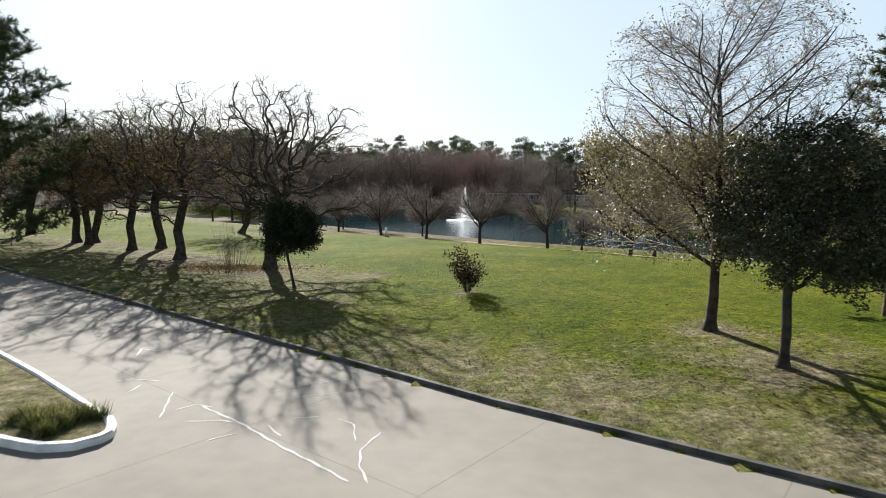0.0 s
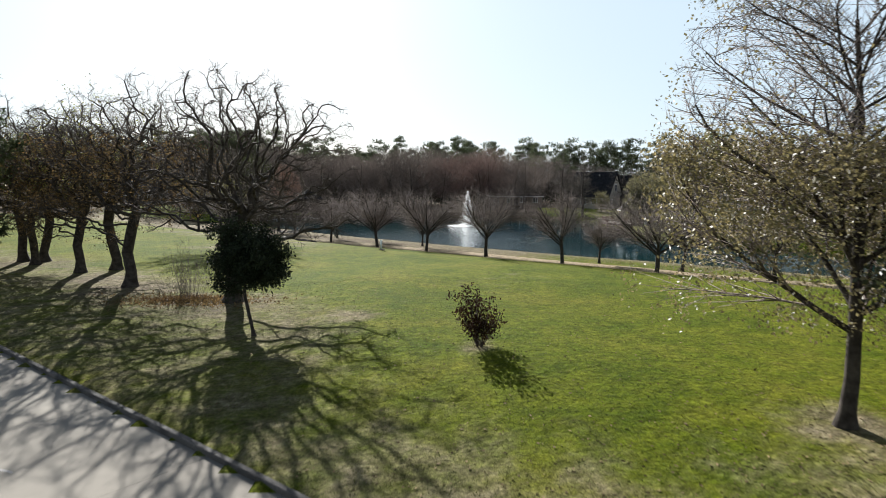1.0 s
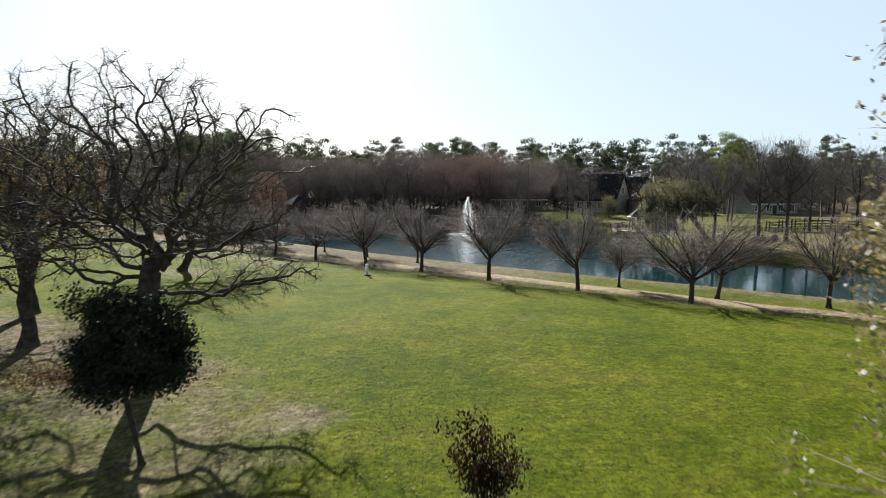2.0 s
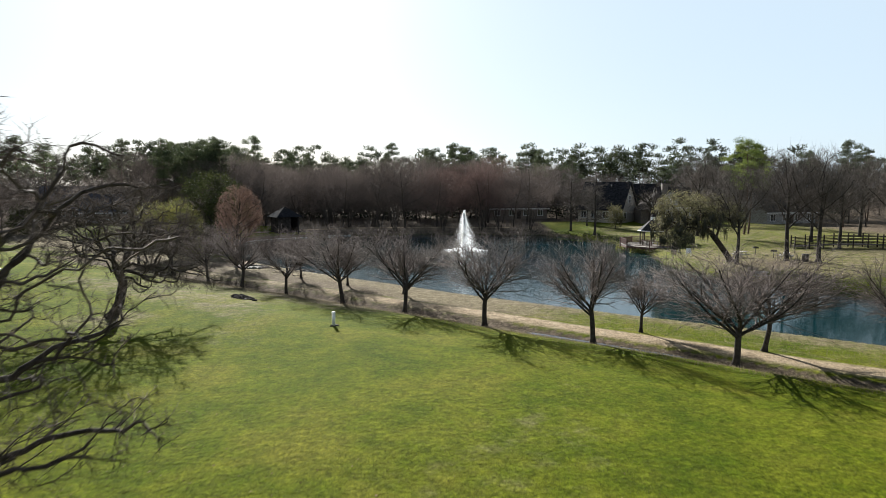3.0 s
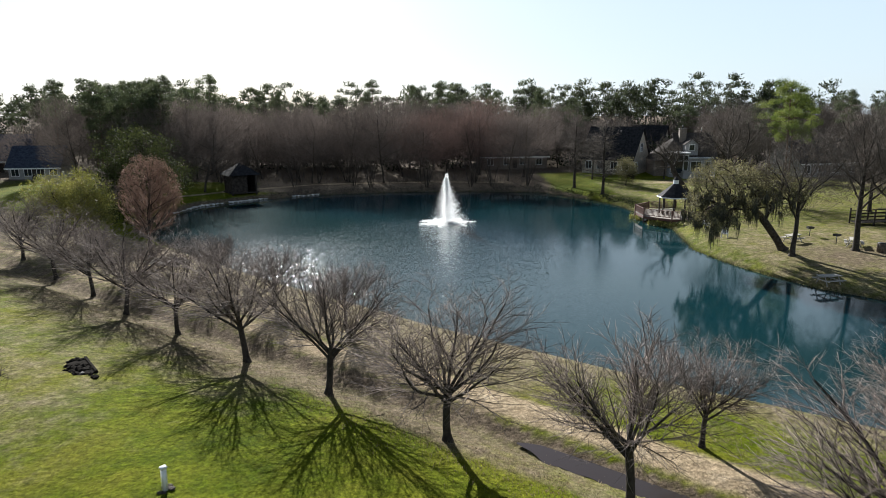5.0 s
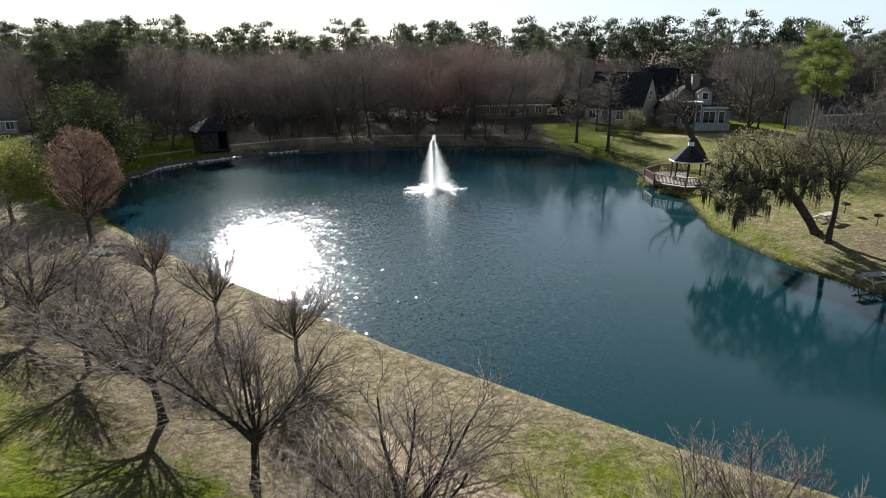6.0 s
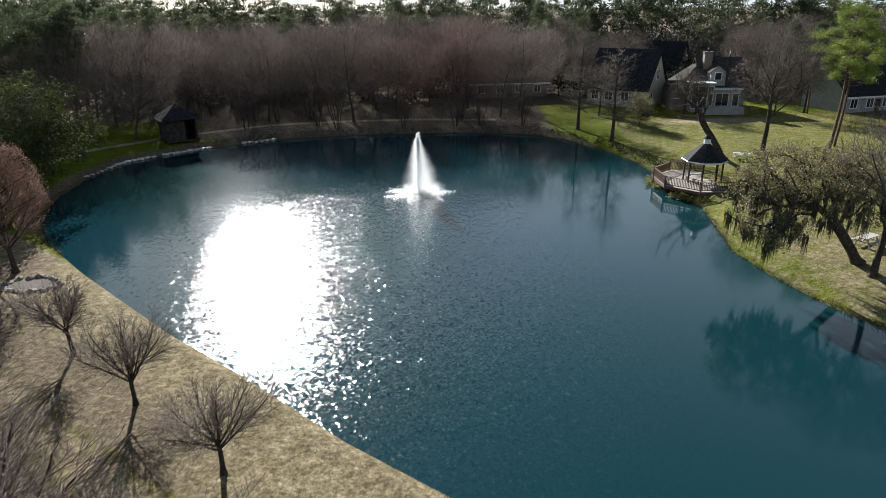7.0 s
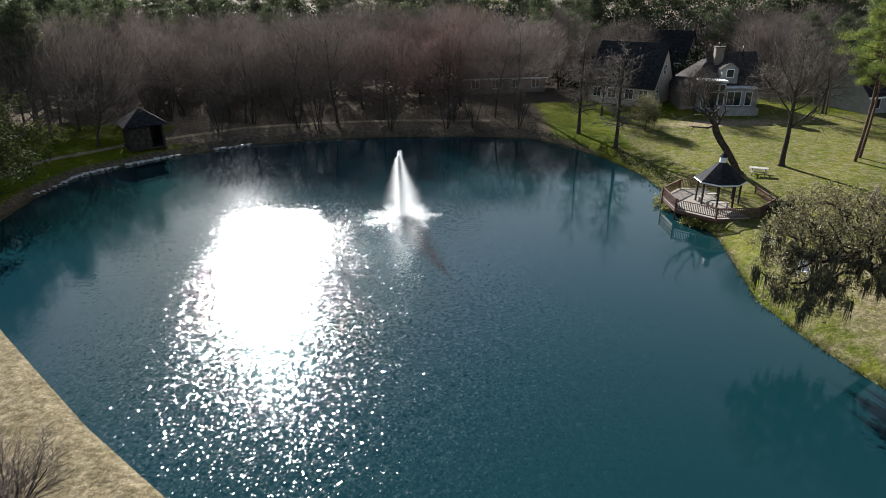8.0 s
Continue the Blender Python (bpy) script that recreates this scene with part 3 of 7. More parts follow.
def colony(seed, stem, goals, base, tip=0.012, step=0.3, reach=3.5, kill=0.6, bend=0.28, keep_on=0.55, limb=0.05, twig=0.5, twigs=2, sides=(10, 6), power=0.5, curl=0.2):
    """A gnarled tree whose branches grow towards scattered points: trunk and limbs, fine crown, twig ends."""
    rng = np.random.default_rng(seed)
    line = [np.array(stem[0], dtype=float)]
    for a, b in zip(stem, stem[1:]):
        a, b = np.array(a, dtype=float), np.array(b, dtype=float)
        n = max(1, int(np.linalg.norm(b - a) / step))
        line += [a + (b - a) * (k + 1) / n for k in range(n)]
    pos = line
    up = list(range(-1, len(line) - 1))
    way = [unit(line[min(k + 1, len(line) - 1)] - line[max(k - 1, 0)]) for k in range(len(line))]
    goals = np.asarray(goals, dtype=float)
    near = np.full(len(goals), 1e9)
    who = np.zeros(len(goals), dtype=int)
    fresh = list(range(len(pos)))
    for turn in range(140):
        if not len(goals) or not fresh:
            break
        q = np.array([pos[k] for k in fresh])
        dist = np.linalg.norm(goals[:, None] - q[None], axis=2)
        j = dist.argmin(1)
        dj = dist[np.arange(len(goals)), j]
        better = dj < near
        who[better] = np.array(fresh)[j[better]]
        near[better] = dj[better]
        live = near > kill
        goals, near, who = goals[live], near[live], who[live]
        fresh = []
        pull = {}
        for g in np.nonzero(near < reach * (3 if turn < 12 else 1))[0]:
            v = goals[g] - pos[who[g]]
            pull[who[g]] = pull.get(who[g], 0) + v / (np.linalg.norm(v) + 1e-6)
        for k, v in pull.items():
            d = unit(unit(v) + keep_on * way[k] + rng.normal(0, bend, 3))
            p = pos[k] + d * step
            up.append(k), way.append(d), pos.append(p)
            fresh.append(len(pos) - 1)
    n = len(pos)
    kids = [[] for _ in range(n)]
    for k in range(1, n):
        kids[up[k]].append(k)
    count = np.zeros(n)
    for k in range(n - 1, -1, -1):
        count[k] = max(1, sum(count[c] for c in kids[k]))
    rad = tip + (base - tip) * (count / count[0]) ** power
    rad[count == 1] = tip
    chains, todo = [], [(0, [])]
    while todo:
        k, run = todo.pop()
        while True:
            run = run + [k]
            if not kids[k]:
                break
            big = max(kids[k], key=lambda c: count[c])
            for c in kids[k]:
                if c != big:
                    todo.append((c, [k]))
            k = big
        chains.append(run)
    at = np.array(pos)
    ways = np.array(way)
    free = smooth(0.5, 1.0, np.linalg.norm(at - line[-1], axis=1)) * (count < count[0] * 0.8)
    for size, wave in ((curl, 1.5), (curl * 0.45, 3.3)):
        ph = at @ rng.normal(0, wave, (3, 3)) + rng.uniform(0, 6, 3)
        at = at + size * np.sin(ph) * free[:, None]
    wood, fine = [], []
    for run in chains:
        q, rr = at[run].copy(), rad[run].copy()
        if run[0] == 0:
            rr[0] *= 1.7
            rr[1] *= 1.2
            cut = max(len(line), int(np.argmax(rr < limb)) if (rr < limb).any() else len(rr))
            wood.insert(0, swept([(q[:cut], rr[:cut])], sides[0]))
            if cut < len(rr):
                fine.append((q[cut - 1:], rr[cut - 1:]))
            continue
        rr[0] = min(rr[0], rr[1] * 1.25)
        if rr[1] > limb:
            cut = int(np.argmax(rr < limb * 0.8)) if (rr < limb * 0.8).any() else len(rr)
            wood.append(swept([(q[:cut], rr[:cut])], sides[1]))
            if cut < len(rr):
                fine.append((q[cut - 1:], rr[cut - 1:]))
        else:
            fine.append((q, rr))
    thin = np.nonzero(rad < tip * 4)[0]
    thin = np.repeat(thin, twigs)
    d = ways[thin] + rng.normal(0, 0.75, (len(thin), 3))
    d /= np.linalg.norm(d, axis=1, keepdims=True)
    ends = at[thin] + d * (twig * rng.uniform(0.4, 1.2, (len(thin), 1)))
    # each twig forks into two finer, crooked ends
    root = np.repeat(at[thin] + (ends - at[thin]) * 0.55, 2, axis=0)
    fork = np.repeat(d, 2, axis=0) * 0.6 + rng.normal(0, 0.7, root.shape)
    fork_ends = root + fork * (0.55 * twig * rng.uniform(0.4, 1.1, (len(root), 1)))
    return wood, joined(swept(fine, 3), spikes(at[thin], ends, tip * 0.75), spikes(root, fork_ends, tip * 0.5)), ends


def clumps(rng, count, half, centre, hollow=0.35, sag=0.0):
    """Centres of leaf clumps in an egg-shaped crown with an uneven skin."""
    d = rng.normal(size=(count, 3))
    d /= np.linalg.norm(d, axis=1, keepdims=True)
    r = rng.uniform(hollow, 1.0, count) ** 0.6
    bulge = 1 + 0.22 * np.sin(3.1 * d[:, 0] + 1.7) * np.cos(2.7 * d[:, 1] + 0.6) + 0.15 * np.sin(5.3 * d[:, 2] + 4 * d[:, 0])
    p = d * (r * bulge)[:, None] * np.array(half) + np.array(centre)
    p[:, 2] -= sag * np.hypot(p[:, 0], p[:, 1])
    return p


def around(rng, centres, each, spread):
    p = np.repeat(centres, each, axis=0)
    return p + rng.normal(0, spread, p.shape)


def distance_to(line, x, y, closed=False):
    """Distance from points to a polyline."""
    best = np.full(np.shape(x), 1e9)
    pts = list(line) + ([line[0]] if closed else [])
    for (ax, ay), (bx, by) in zip(pts, pts[1:]):
        dx, dy = bx - ax, by - ay
        t = np.clip(((x - ax) * dx + (y - ay) * dy) / (dx * dx + dy * dy), 0, 1)
        best = np.minimum(best, np.hypot(x - ax - t * dx, y - ay - t * dy))
    return best


def inside(line, x, y):
    hit = np.zeros(np.shape(x), dtype=bool)
    pts = list(line) + [line[0]]
    for (ax, ay), (bx, by) in zip(pts, pts[1:]):
        if ay == by:
            continue
        hit ^= ((ay > y) != (by > y)) & (x < (bx - ax) * (y - ay) / (by - ay) + ax)
    return hit


# ---- the lie of the land ----
WATER_Z = -2.75
LAKE = [(40, 56), (28.1, 64.8), (22.2, 69.2), (15.6, 73.4), (11.2, 76.7), (2.3, 83.4), (-4.2, 89.2), (-9.9, 93.9), (-15.5, 99.1), (-20.4, 103.7),
        (-27, 110.5), (-32, 117.5), (-34, 125), (-34.8, 132), (-34, 140.5), (-28, 147.8), (-18.4, 155), (-6.3, 158.5), (1.9, 159.3), (12.7, 159.3),
        (21.6, 157.5), (25.6, 153.2), (29.8, 145), (31.9, 138.1), (32.4, 131), (32.2, 124), (32.6, 118.4), (31.5, 112), (30.6, 107), (31.2, 102),
        (32.5, 97), (34.8, 91.8), (40, 86), (50, 76), (60, 64), (56, 50), (48, 50)]
KERB_LINE = [(-107.7, 101.8), (-68, 70.2), (-51, 57.1), (-37.4, 45.8), (-28.3, 38.4), (-21.9, 33.1), (-18.9, 30.8), (-14.9, 27.6), (-10.9, 24.35), (-8.0, 22.0),
             (-5.8, 20.25), (-3.8, 18.6), (-0.8, 16.15), (1.3, 14.4), (3.85, 12.6), (7.36, 10.05), (13.6, 5.3), (22.7, -1.9), (36.3, -12.7), (56.7, -29.7), (90.7, -57)]
ROAD_Z = -0.6
KX, KY = [p[0] for p in KERB_LINE], [p[1] for p in KERB_LINE]
S_STEPS = [-60, 8, 22, 35, 45, 50, 54, 55.0, 55.9, 56.6, 57.0, 57.55, 58.6, 59.8, 61, 63.5, 66, 68.3, 75]
S_LEVEL = [0.12, 0.10, 0.0, -0.27, -0.66, -1.14, -1.70, -1.92, -2.22, -2.46, -2.64, -2.64, -2.26, -2.20, -2.26, -2.30, -2.42, -2.5, -2.5]


def across(x, y):
    """Distance along the fall of the lawn, towards the lake."""
    return 0.603 * x + 0.797 * y


def land(x, y):
    """Height of the ground."""
    x, y = np.asarray(x, dtype=float), np.asarray(y, dtype=float)
    s = across(x, y)
    near = np.interp(s, S_STEPS, S_LEVEL)
    near = near - 0.48 * smooth(-1, -10, x) * smooth(8, 16, s) * smooth(48, 36, s)
    kerb = (y - np.interp(x, KX, KY)) * 0.78
    near = ROAD_Z + 0.11 + (near - ROAD_Z - 0.11) * smooth(0.2, 11, kerb)
    d = distance_to(LAKE, x, y, True)
    d = np.where(inside(LAKE, x, y), -d, d)
    far = np.interp(d, [0, 2, 6, 20, 45, 90], [-2.2, -1.95, -1.6, -1.0, -0.6, -0.4])
    z = near + (far - near) * smooth(66, 82, s)
    z = np.minimum(z, WATER_Z + 0.42 * d + 0.05)
    z = np.maximum(z, WATER_Z - 1.2)
    z = np.where(kerb < 0.1, ROAD_Z - 0.10, z)
    return z + 0.05 * np.sin(0.31 * x + 0.9) * np.cos(0.27 * y) * smooth(1, 6, kerb) * (d > 1)


def level(x, y):
    return float(land(np.array([x]), np.array([y]))[0])


def far_steps(lo, hi, far):
    out, step = [], 2.0
    while hi + (out[-1] if out else 0) < far:
        out.append((out[-1] if out else 0) + step)
        step *= 1.28
    return out


def build_ground():
    ux = far_steps(0, 0, 3200)
    xs = np.concatenate(([-46 - u for u in ux[::-1]], np.arange(-46, -30, 0.6), np.arange(-30, 36, 0.4), np.arange(36, 40, 0.6), np.arange(40, 82, 1.1), [82 + u for u in ux]))
    ys = np.concatenate(([-14 - u for u in ux[::-1]], np.arange(-14, 50, 0.75), np.arange(50, 92, 0.42), np.arange(92, 186, 0.95), [186 + u for u in ux]))
    gx, gy = np.meshgrid(xs, ys)
    x, y = gx.ravel(), gy.ravel()
    z = land(x, y)
    nx, ny = len(xs), len(ys)
    i = np.arange(ny - 1)[:, None] * nx + np.arange(nx - 1)[None, :]
    i = i.ravel()
    tris = np.concatenate((np.stack((i, i + 1, i + nx + 1), 1), np.stack((i, i + nx + 1, i + nx), 1)))
    me = tri_mesh("ground", np.stack((x, y, z), 1), tris, LAWN, True)
    s = across(x, y)
    d = distance_to(LAKE, x, y, True)
    kerb = (y - np.interp(x, KX, KY)) * 0.78
    wander = 0.5 * np.sin(0.17 * (x - y)) + 0.25 * np.sin(0.43 * (x - y) + 1)
    earth = np.clip(1.25 - np.abs(s - 59.75 - 0.25 * wander) / 1.4, 0, 1) * (x < 45) * (0.55 + 0.45 * smooth(-12, 4, x))
    earth = np.maximum(earth, np.clip(1.1 - np.abs(d - 6.2 - 0.4 * wander) / 1.1, 0, 1) * (y > 135) * (x < 16) * 0.9)
    earth = np.maximum(earth, 0.75 * np.exp(-((x - 50) / 12) ** 2 - ((y - 158) / 3.0) ** 2))
    dry = 0.52 * smooth(52.8, 55.2, s) * smooth(58.6, 57.8, s)
    dry = np.maximum(dry, (0.34 + 0.45 * smooth(14, 3, x) + 0.25 * smooth(64, 67, s)) * smooth(60.4, 61.6, s) * smooth(72, 69.5, s))
    dry = np.maximum(dry, 0.5 * smooth(1, -5, x) * smooth(16, 8, kerb) * (kerb > 0))
    dry = np.maximum(dry, (0.50 * smooth(9.0, 1.0, kerb) + 0.1 * smooth(-4, 6, x) * smooth(12, 3, kerb)) * (kerb > 0))
    dry = np.maximum(dry, 0.50 * np.exp(-((x - 9) / 7) ** 2 - ((y - 17) / 5) ** 2))
    dry = np.maximum(dry, 0.46 * smooth(40, 44, s) * smooth(56, 54, s) * smooth(-4, -14, x) * smooth(88, 78, y))
    dry = np.maximum(dry, 0.47 * smooth(47.5, 51.5, s) * smooth(57, 55, s) * smooth(0, -7, x) * smooth(96, 86, y))
    dry = np.maximum(dry, (0.46 + 0.12 * smooth(118, 104, y)) * smooth(31, 34, x) * smooth(84, 90, y) * smooth(170, 160, y))
    dry = np.maximum(dry, 0.46 * smooth(8, 2, d) * smooth(29.5, 31.5, x) * smooth(84, 88, y))
    dry = np.maximum(dry, 0.13 + 0.12 * np.sin(0.21 * x + 0.5) * np.sin(0.17 * y + 1) + 0.06 * np.sin(0.5 * x - 0.3 * y))
    for ox, oy, r, k in ((-9.4, 35.2, 4.0, 0.62), (-16.1, 39.4, 5, 0.7), (-19, 42, 5, 0.65), (-11.7, 35.8, 2.2, 0.8), (-3.8, 31, 2.0, 0.7),
                         (-28, 49, 5, 0.6), (9, 16.4, 2.6, 0.7), (8.7, 19.9, 2.0, 0.7), (-19.9, 63, 4, 0.55), (1.2, 26, 0.9, 0.7), (44, 99.5, 5, 0.7)):
        dry = np.maximum(dry, k * np.exp(-((x - ox) ** 2 + (y - oy) ** 2) / (r * r)))
    litter_and_shade = 0.95 * smooth(148, 156, y) * smooth(27, 22, x) * smooth(-34, -28, x)
    litter_and_shade = np.maximum(litter_and_shade, 0.95 * smooth(159, 164, y) * smooth(26, 20, x))
    litter_and_shade = np.maximum(litter_and_shade, 0.58 * smooth(16, 4, x) * smooth(53.0, 55.0, s) * smooth(64, 60.5, s) * (y < 112))
    litter_and_shade = np.maximum(litter_and_shade, 0.56 * smooth(1, -6, x) * smooth(50.3, 53.5, s) * smooth(68.5, 63, s) * (y < 112))
    # strip before the track: leaf litter plus the bank step's shade, as colour
    litter_and_shade = np.maximum(litter_and_shade, 0.75 * smooth(57.2, 57.8, s) * smooth(58.5, 58.2, s) * (x < 40) * (y < 112))
    for ox, oy, rr in ((-9.4, 34.0, 4.5), (-15.5, 38.0, 5.5), (-19.5, 41.0, 5.0), (-27, 47.5, 6.0)):
        litter_and_shade = np.maximum(litter_and_shade, 0.52 * np.exp(-((x - ox) ** 2 + (y - oy) ** 2) / (rr * rr)))
    # brown patch painted for the bare trees' shadow on the bank
    litter_and_shade = np.maximum(litter_and_shade, 0.62 * np.exp(-((x - 41) / 7) ** 2 - ((y - 98) / 7) ** 2))
    litter_and_shade = np.maximum(litter_and_shade, 0.95 * smooth(172, 182, y) * smooth(900, 500, y))
    litter_and_shade = np.maximum(litter_and_shade, 0.9 * smooth(60, 90, np.abs(x)) * smooth(90, 130, y))
    litter_and_shade = np.maximum(litter_and_shade, 0.8 * smooth(2.6, 0.6, d) * (s > 72) * smooth(30, 22, x))
    litter_and_shade = np.maximum(litter_and_shade, 0.8 * smooth(1.5, 0.5, d) * (s > 72) * smooth(31, 27, x))
    litter_and_shade = np.maximum(litter_and_shade, 0.4 * smooth(250, 400, np.hypot(x, y)))
    litter_and_shade = np.maximum(litter_and_shade, 0.8 * np.exp(-((x + 11.7) ** 2 + (y - 35.6) ** 2) / 2.6))
    litter_and_shade = np.maximum(litter_and_shade, 0.85 * np.exp(-((x + 26) ** 2 + (y - 104) ** 2) / 16))
    for key, val in (("earth", earth), ("dry", dry), ("litter_and_shade", litter_and_shade)):
        a = me.attributes.new(key, "FLOAT", "POINT")
        a.data.foreach_set("value", val.astype(np.float32))
    tagged(new("ground", me), "mown green winter lawn with dry patches and a bare earth track", "lawn", kind="structure")


build_ground()


def build_lake():
    cx, cy = np.mean([p[0] for p in LAKE]), np.mean([p[1] for p in LAKE])
    bm = bmesh.new()
    ring = []
    for k, (x, y) in enumerate(LAKE):
        a, b = Vector(LAKE[k - 1]), Vector(LAKE[(k + 1) % len(LAKE)])
        t = (b - a).normalized()
        side = Vector((t.y, -t.x))
        if inside(LAKE, np.array([x + side.x * 0.3]), np.array([y + side.y * 0.3]))[0]:
            side = -side
        ring.append(bm.verts.new((x + side.x * 2.2, y + side.y * 2.2, WATER_Z)))
    f = bm.faces.new(ring)
    bmesh.ops.triangulate(bm, faces=[f])
    me = bm_mesh("water", bm, WATER)
    for p in me.polygons:
        if p.normal.z < 0:
            p.flip()
    tagged(new("water", me), "rippled teal lake water glittering in low sun", "lake", kind="structure")
    bm = bmesh.new()
    row = []
    for k in range(61):
        u = k / 60
        x, y = 6.9 + 8.9 * u, 66.75 - 6.6 * u
        x += 0.22 * math.sin(5 * u + 1) + 0.06 * math.sin(23 * u)
        w = 0.75 * min(1, 6 * u, 6 * (1 - u)) + 0.07 * math.sin(17 * u) + 0.05 * math.sin(47 * u + 1)
        row.append((bm.verts.new((x - 0.603 * w, y - 0.797 * w, -2.52)), bm.verts.new((x + 0.603 * w, y + 0.797 * w, -2.52))))
    for a, b in zip(row, row[1:]):
        bm.faces.new((a[0], b[0], b[1], a[1]))
    tagged(new("puddle", bm_mesh("puddle", bm, PUDDLE)), "long rain puddle in the ditch beside the track", "water", kind="structure")


build_lake()


def resampled(line, step):
    pts = [Vector(p) for p in line]
    out, rest = [pts[0].copy()], step
    for a, b in zip(pts, pts[1:]):
        n = (b - a).length
        at = rest
        while at <= n:
            out.append(a + (b - a) * (at / n))
            at += step
        rest = at - n
    return out


def profile_along(name, line, shape, material, closed=False):
    """A bar of a given cross-section (offset to the left, height) along a line on the ground."""
    bm = bmesh.new()
    n = len(line)
    rings = []
    for k in range(n):
        a = line[k - 1] if (k or closed) else line[0]
        b = line[(k + 1) % n] if (k < n - 1 or closed) else line[n - 1]
        t = (Vector(b) - Vector(a)).normalized()
        side = Vector((-t.y, t.x))
        rings.append([bm.verts.new((line[k][0] + side.x * o, line[k][1] + side.y * o, z)) for o, z in shape])
    m = len(shape)
    for k in range(n if closed else n - 1):
        p, q = rings[k], rings[(k + 1) % n]
        for j in range(m):
            bm.faces.new((p[j], q[j], q[(j + 1) % m], p[(j + 1) % m]))
    if not closed:
        bm.faces.new(rings[0])
        bm.faces.new(rings[-1][::-1])
    return bm_mesh(name, bm, material)


def build_road():
    road = tagged(new("road", None), "pale concrete road in cast slabs with dark joints", "road", kind="structure")
    line = resampled(KERB_LINE[2:-1], 4.6)
    across_road = Vector((-0.62, -0.785))
    bed = [(p.x, p.y) for p in line] + [(p.x + across_road.x * 22.2, p.y + across_road.y * 22.2) for p in line[::-1]]
    part("road_bed", prism_mesh("road_bed", bed, ROAD_Z - 0.09, ROAD_Z - 0.016, CONCRETE_JOINT), road)
    for a, b in zip(line, line[1:]):
        for c in range(5):
            t = (b - a).normalized()
            p0, p1 = a + t * 0.003, b - t * 0.003
            i0, i1 = across_road * (4.4 * c + 0.003), across_road * (4.4 * c + 4.397)
            part("slab", prism_mesh("slab", [tuple(v) for v in (p0 + i0, p0 + i1, p1 + i1, p1 + i0)], ROAD_Z - 0.08, ROAD_Z, CONCRETE), road)
    kerb = tagged(new("kerb", None), "weathered concrete kerb between road and lawn", "kerb", kind="structure")
    fine = resampled(KERB_LINE[2:-1], 0.5)
    shape = [(u, ROAD_Z + v) for u, v in ((0.0, -0.06), (0.0, 0.09), (0.02, 0.115), (0.13, 0.12), (0.15, 0.10), (0.15, -0.06))]
    for k in range(0, len(fine) - 6, 6):
        seg = [tuple(p) for p in fine[k:k + 7]]
        t = (Vector(seg[-1]) - Vector(seg[-2])).normalized() * 0.012
        seg[-1] = (seg[-1][0] - t.x, seg[-1][1] - t.y)
        part("kerbstone", profile_along("kerbstone", seg, shape, KERB), kerb)
    marks = tagged(new("road_marking", None), "white smeared sealant lines on the concrete road", "road marking", kind="structure")
    for w, pts in ((0.07, [(-5.18, 14.05), (-3.99, 13.07), (-2.88, 11.94), (-1.97, 11.12), (-1.33, 10.48)]), (0.05, [(-5.78, 13.33), (-6.21, 14.98)]),
                   (0.05, [(-5.19, 13.12), (-4.45, 13.21), (-4.09, 13.12)]), (0.05, [(-5.64, 13.78), (-5.35, 14.15), (-4.83, 13.95)]), (0.035, [(-3.94, 15.07), (-2.99, 15.77), (-2.20, 16.14)]),
                   (0.04, [(-2.03, 13.36), (-1.67, 13.14), (-1.51, 12.18)]), (0.05, [(-1.06, 12.70), (-1.36, 11.86), (-1.29, 11.13), (-1.04, 10.45)]),
                   (0.045, [(-4.36, 12.17), (-3.85, 12.61)]), (0.05, [(-3.43, 13.00), (-3.00, 12.41)]), (0.035, [(-2.99, 13.36), (-2.40, 13.55)]),
                   (0.03, [(-3.31, 14.69), (-2.12, 15.15)]), (0.06, [(-8.52, 17.99), (-8.74, 18.79), (-8.03, 18.51)]),
                   (0.05, [(-7.99, 15.70), (-7.59, 15.90), (-6.81, 15.75)]), (0.05, [(-7.23, 14.87), (-7.18, 15.47)])):
        q = resampled(pts, 0.12)
        bm = bmesh.new()
        last = None
        for k, p in enumerate(q):
            t = (q[min(k + 1, len(q) - 1)] - q[max(k - 1, 0)]).normalized()
            h = 0.5 * w * (0.75 + 0.2 * math.sin(0.9 * k + pts[0][0])) * min(1, 0.35 + k, 0.35 + len(q) - 1 - k)
            o = 0.012 * math.sin(1.3 * k + pts[0][1])
            s = Vector((-t.y, t.x))
            pair = [bm.verts.new((*(p + s * (o + e * h)), ROAD_Z + 0.005)) for e in (-1, 1)]
            if last:
                bm.faces.new((last[0], last[1], pair[1], pair[0]))
            last = pair
        me = bm_mesh("sealant_line", bm, CHALK)
        part("sealant_line", me, marks)


build_road()


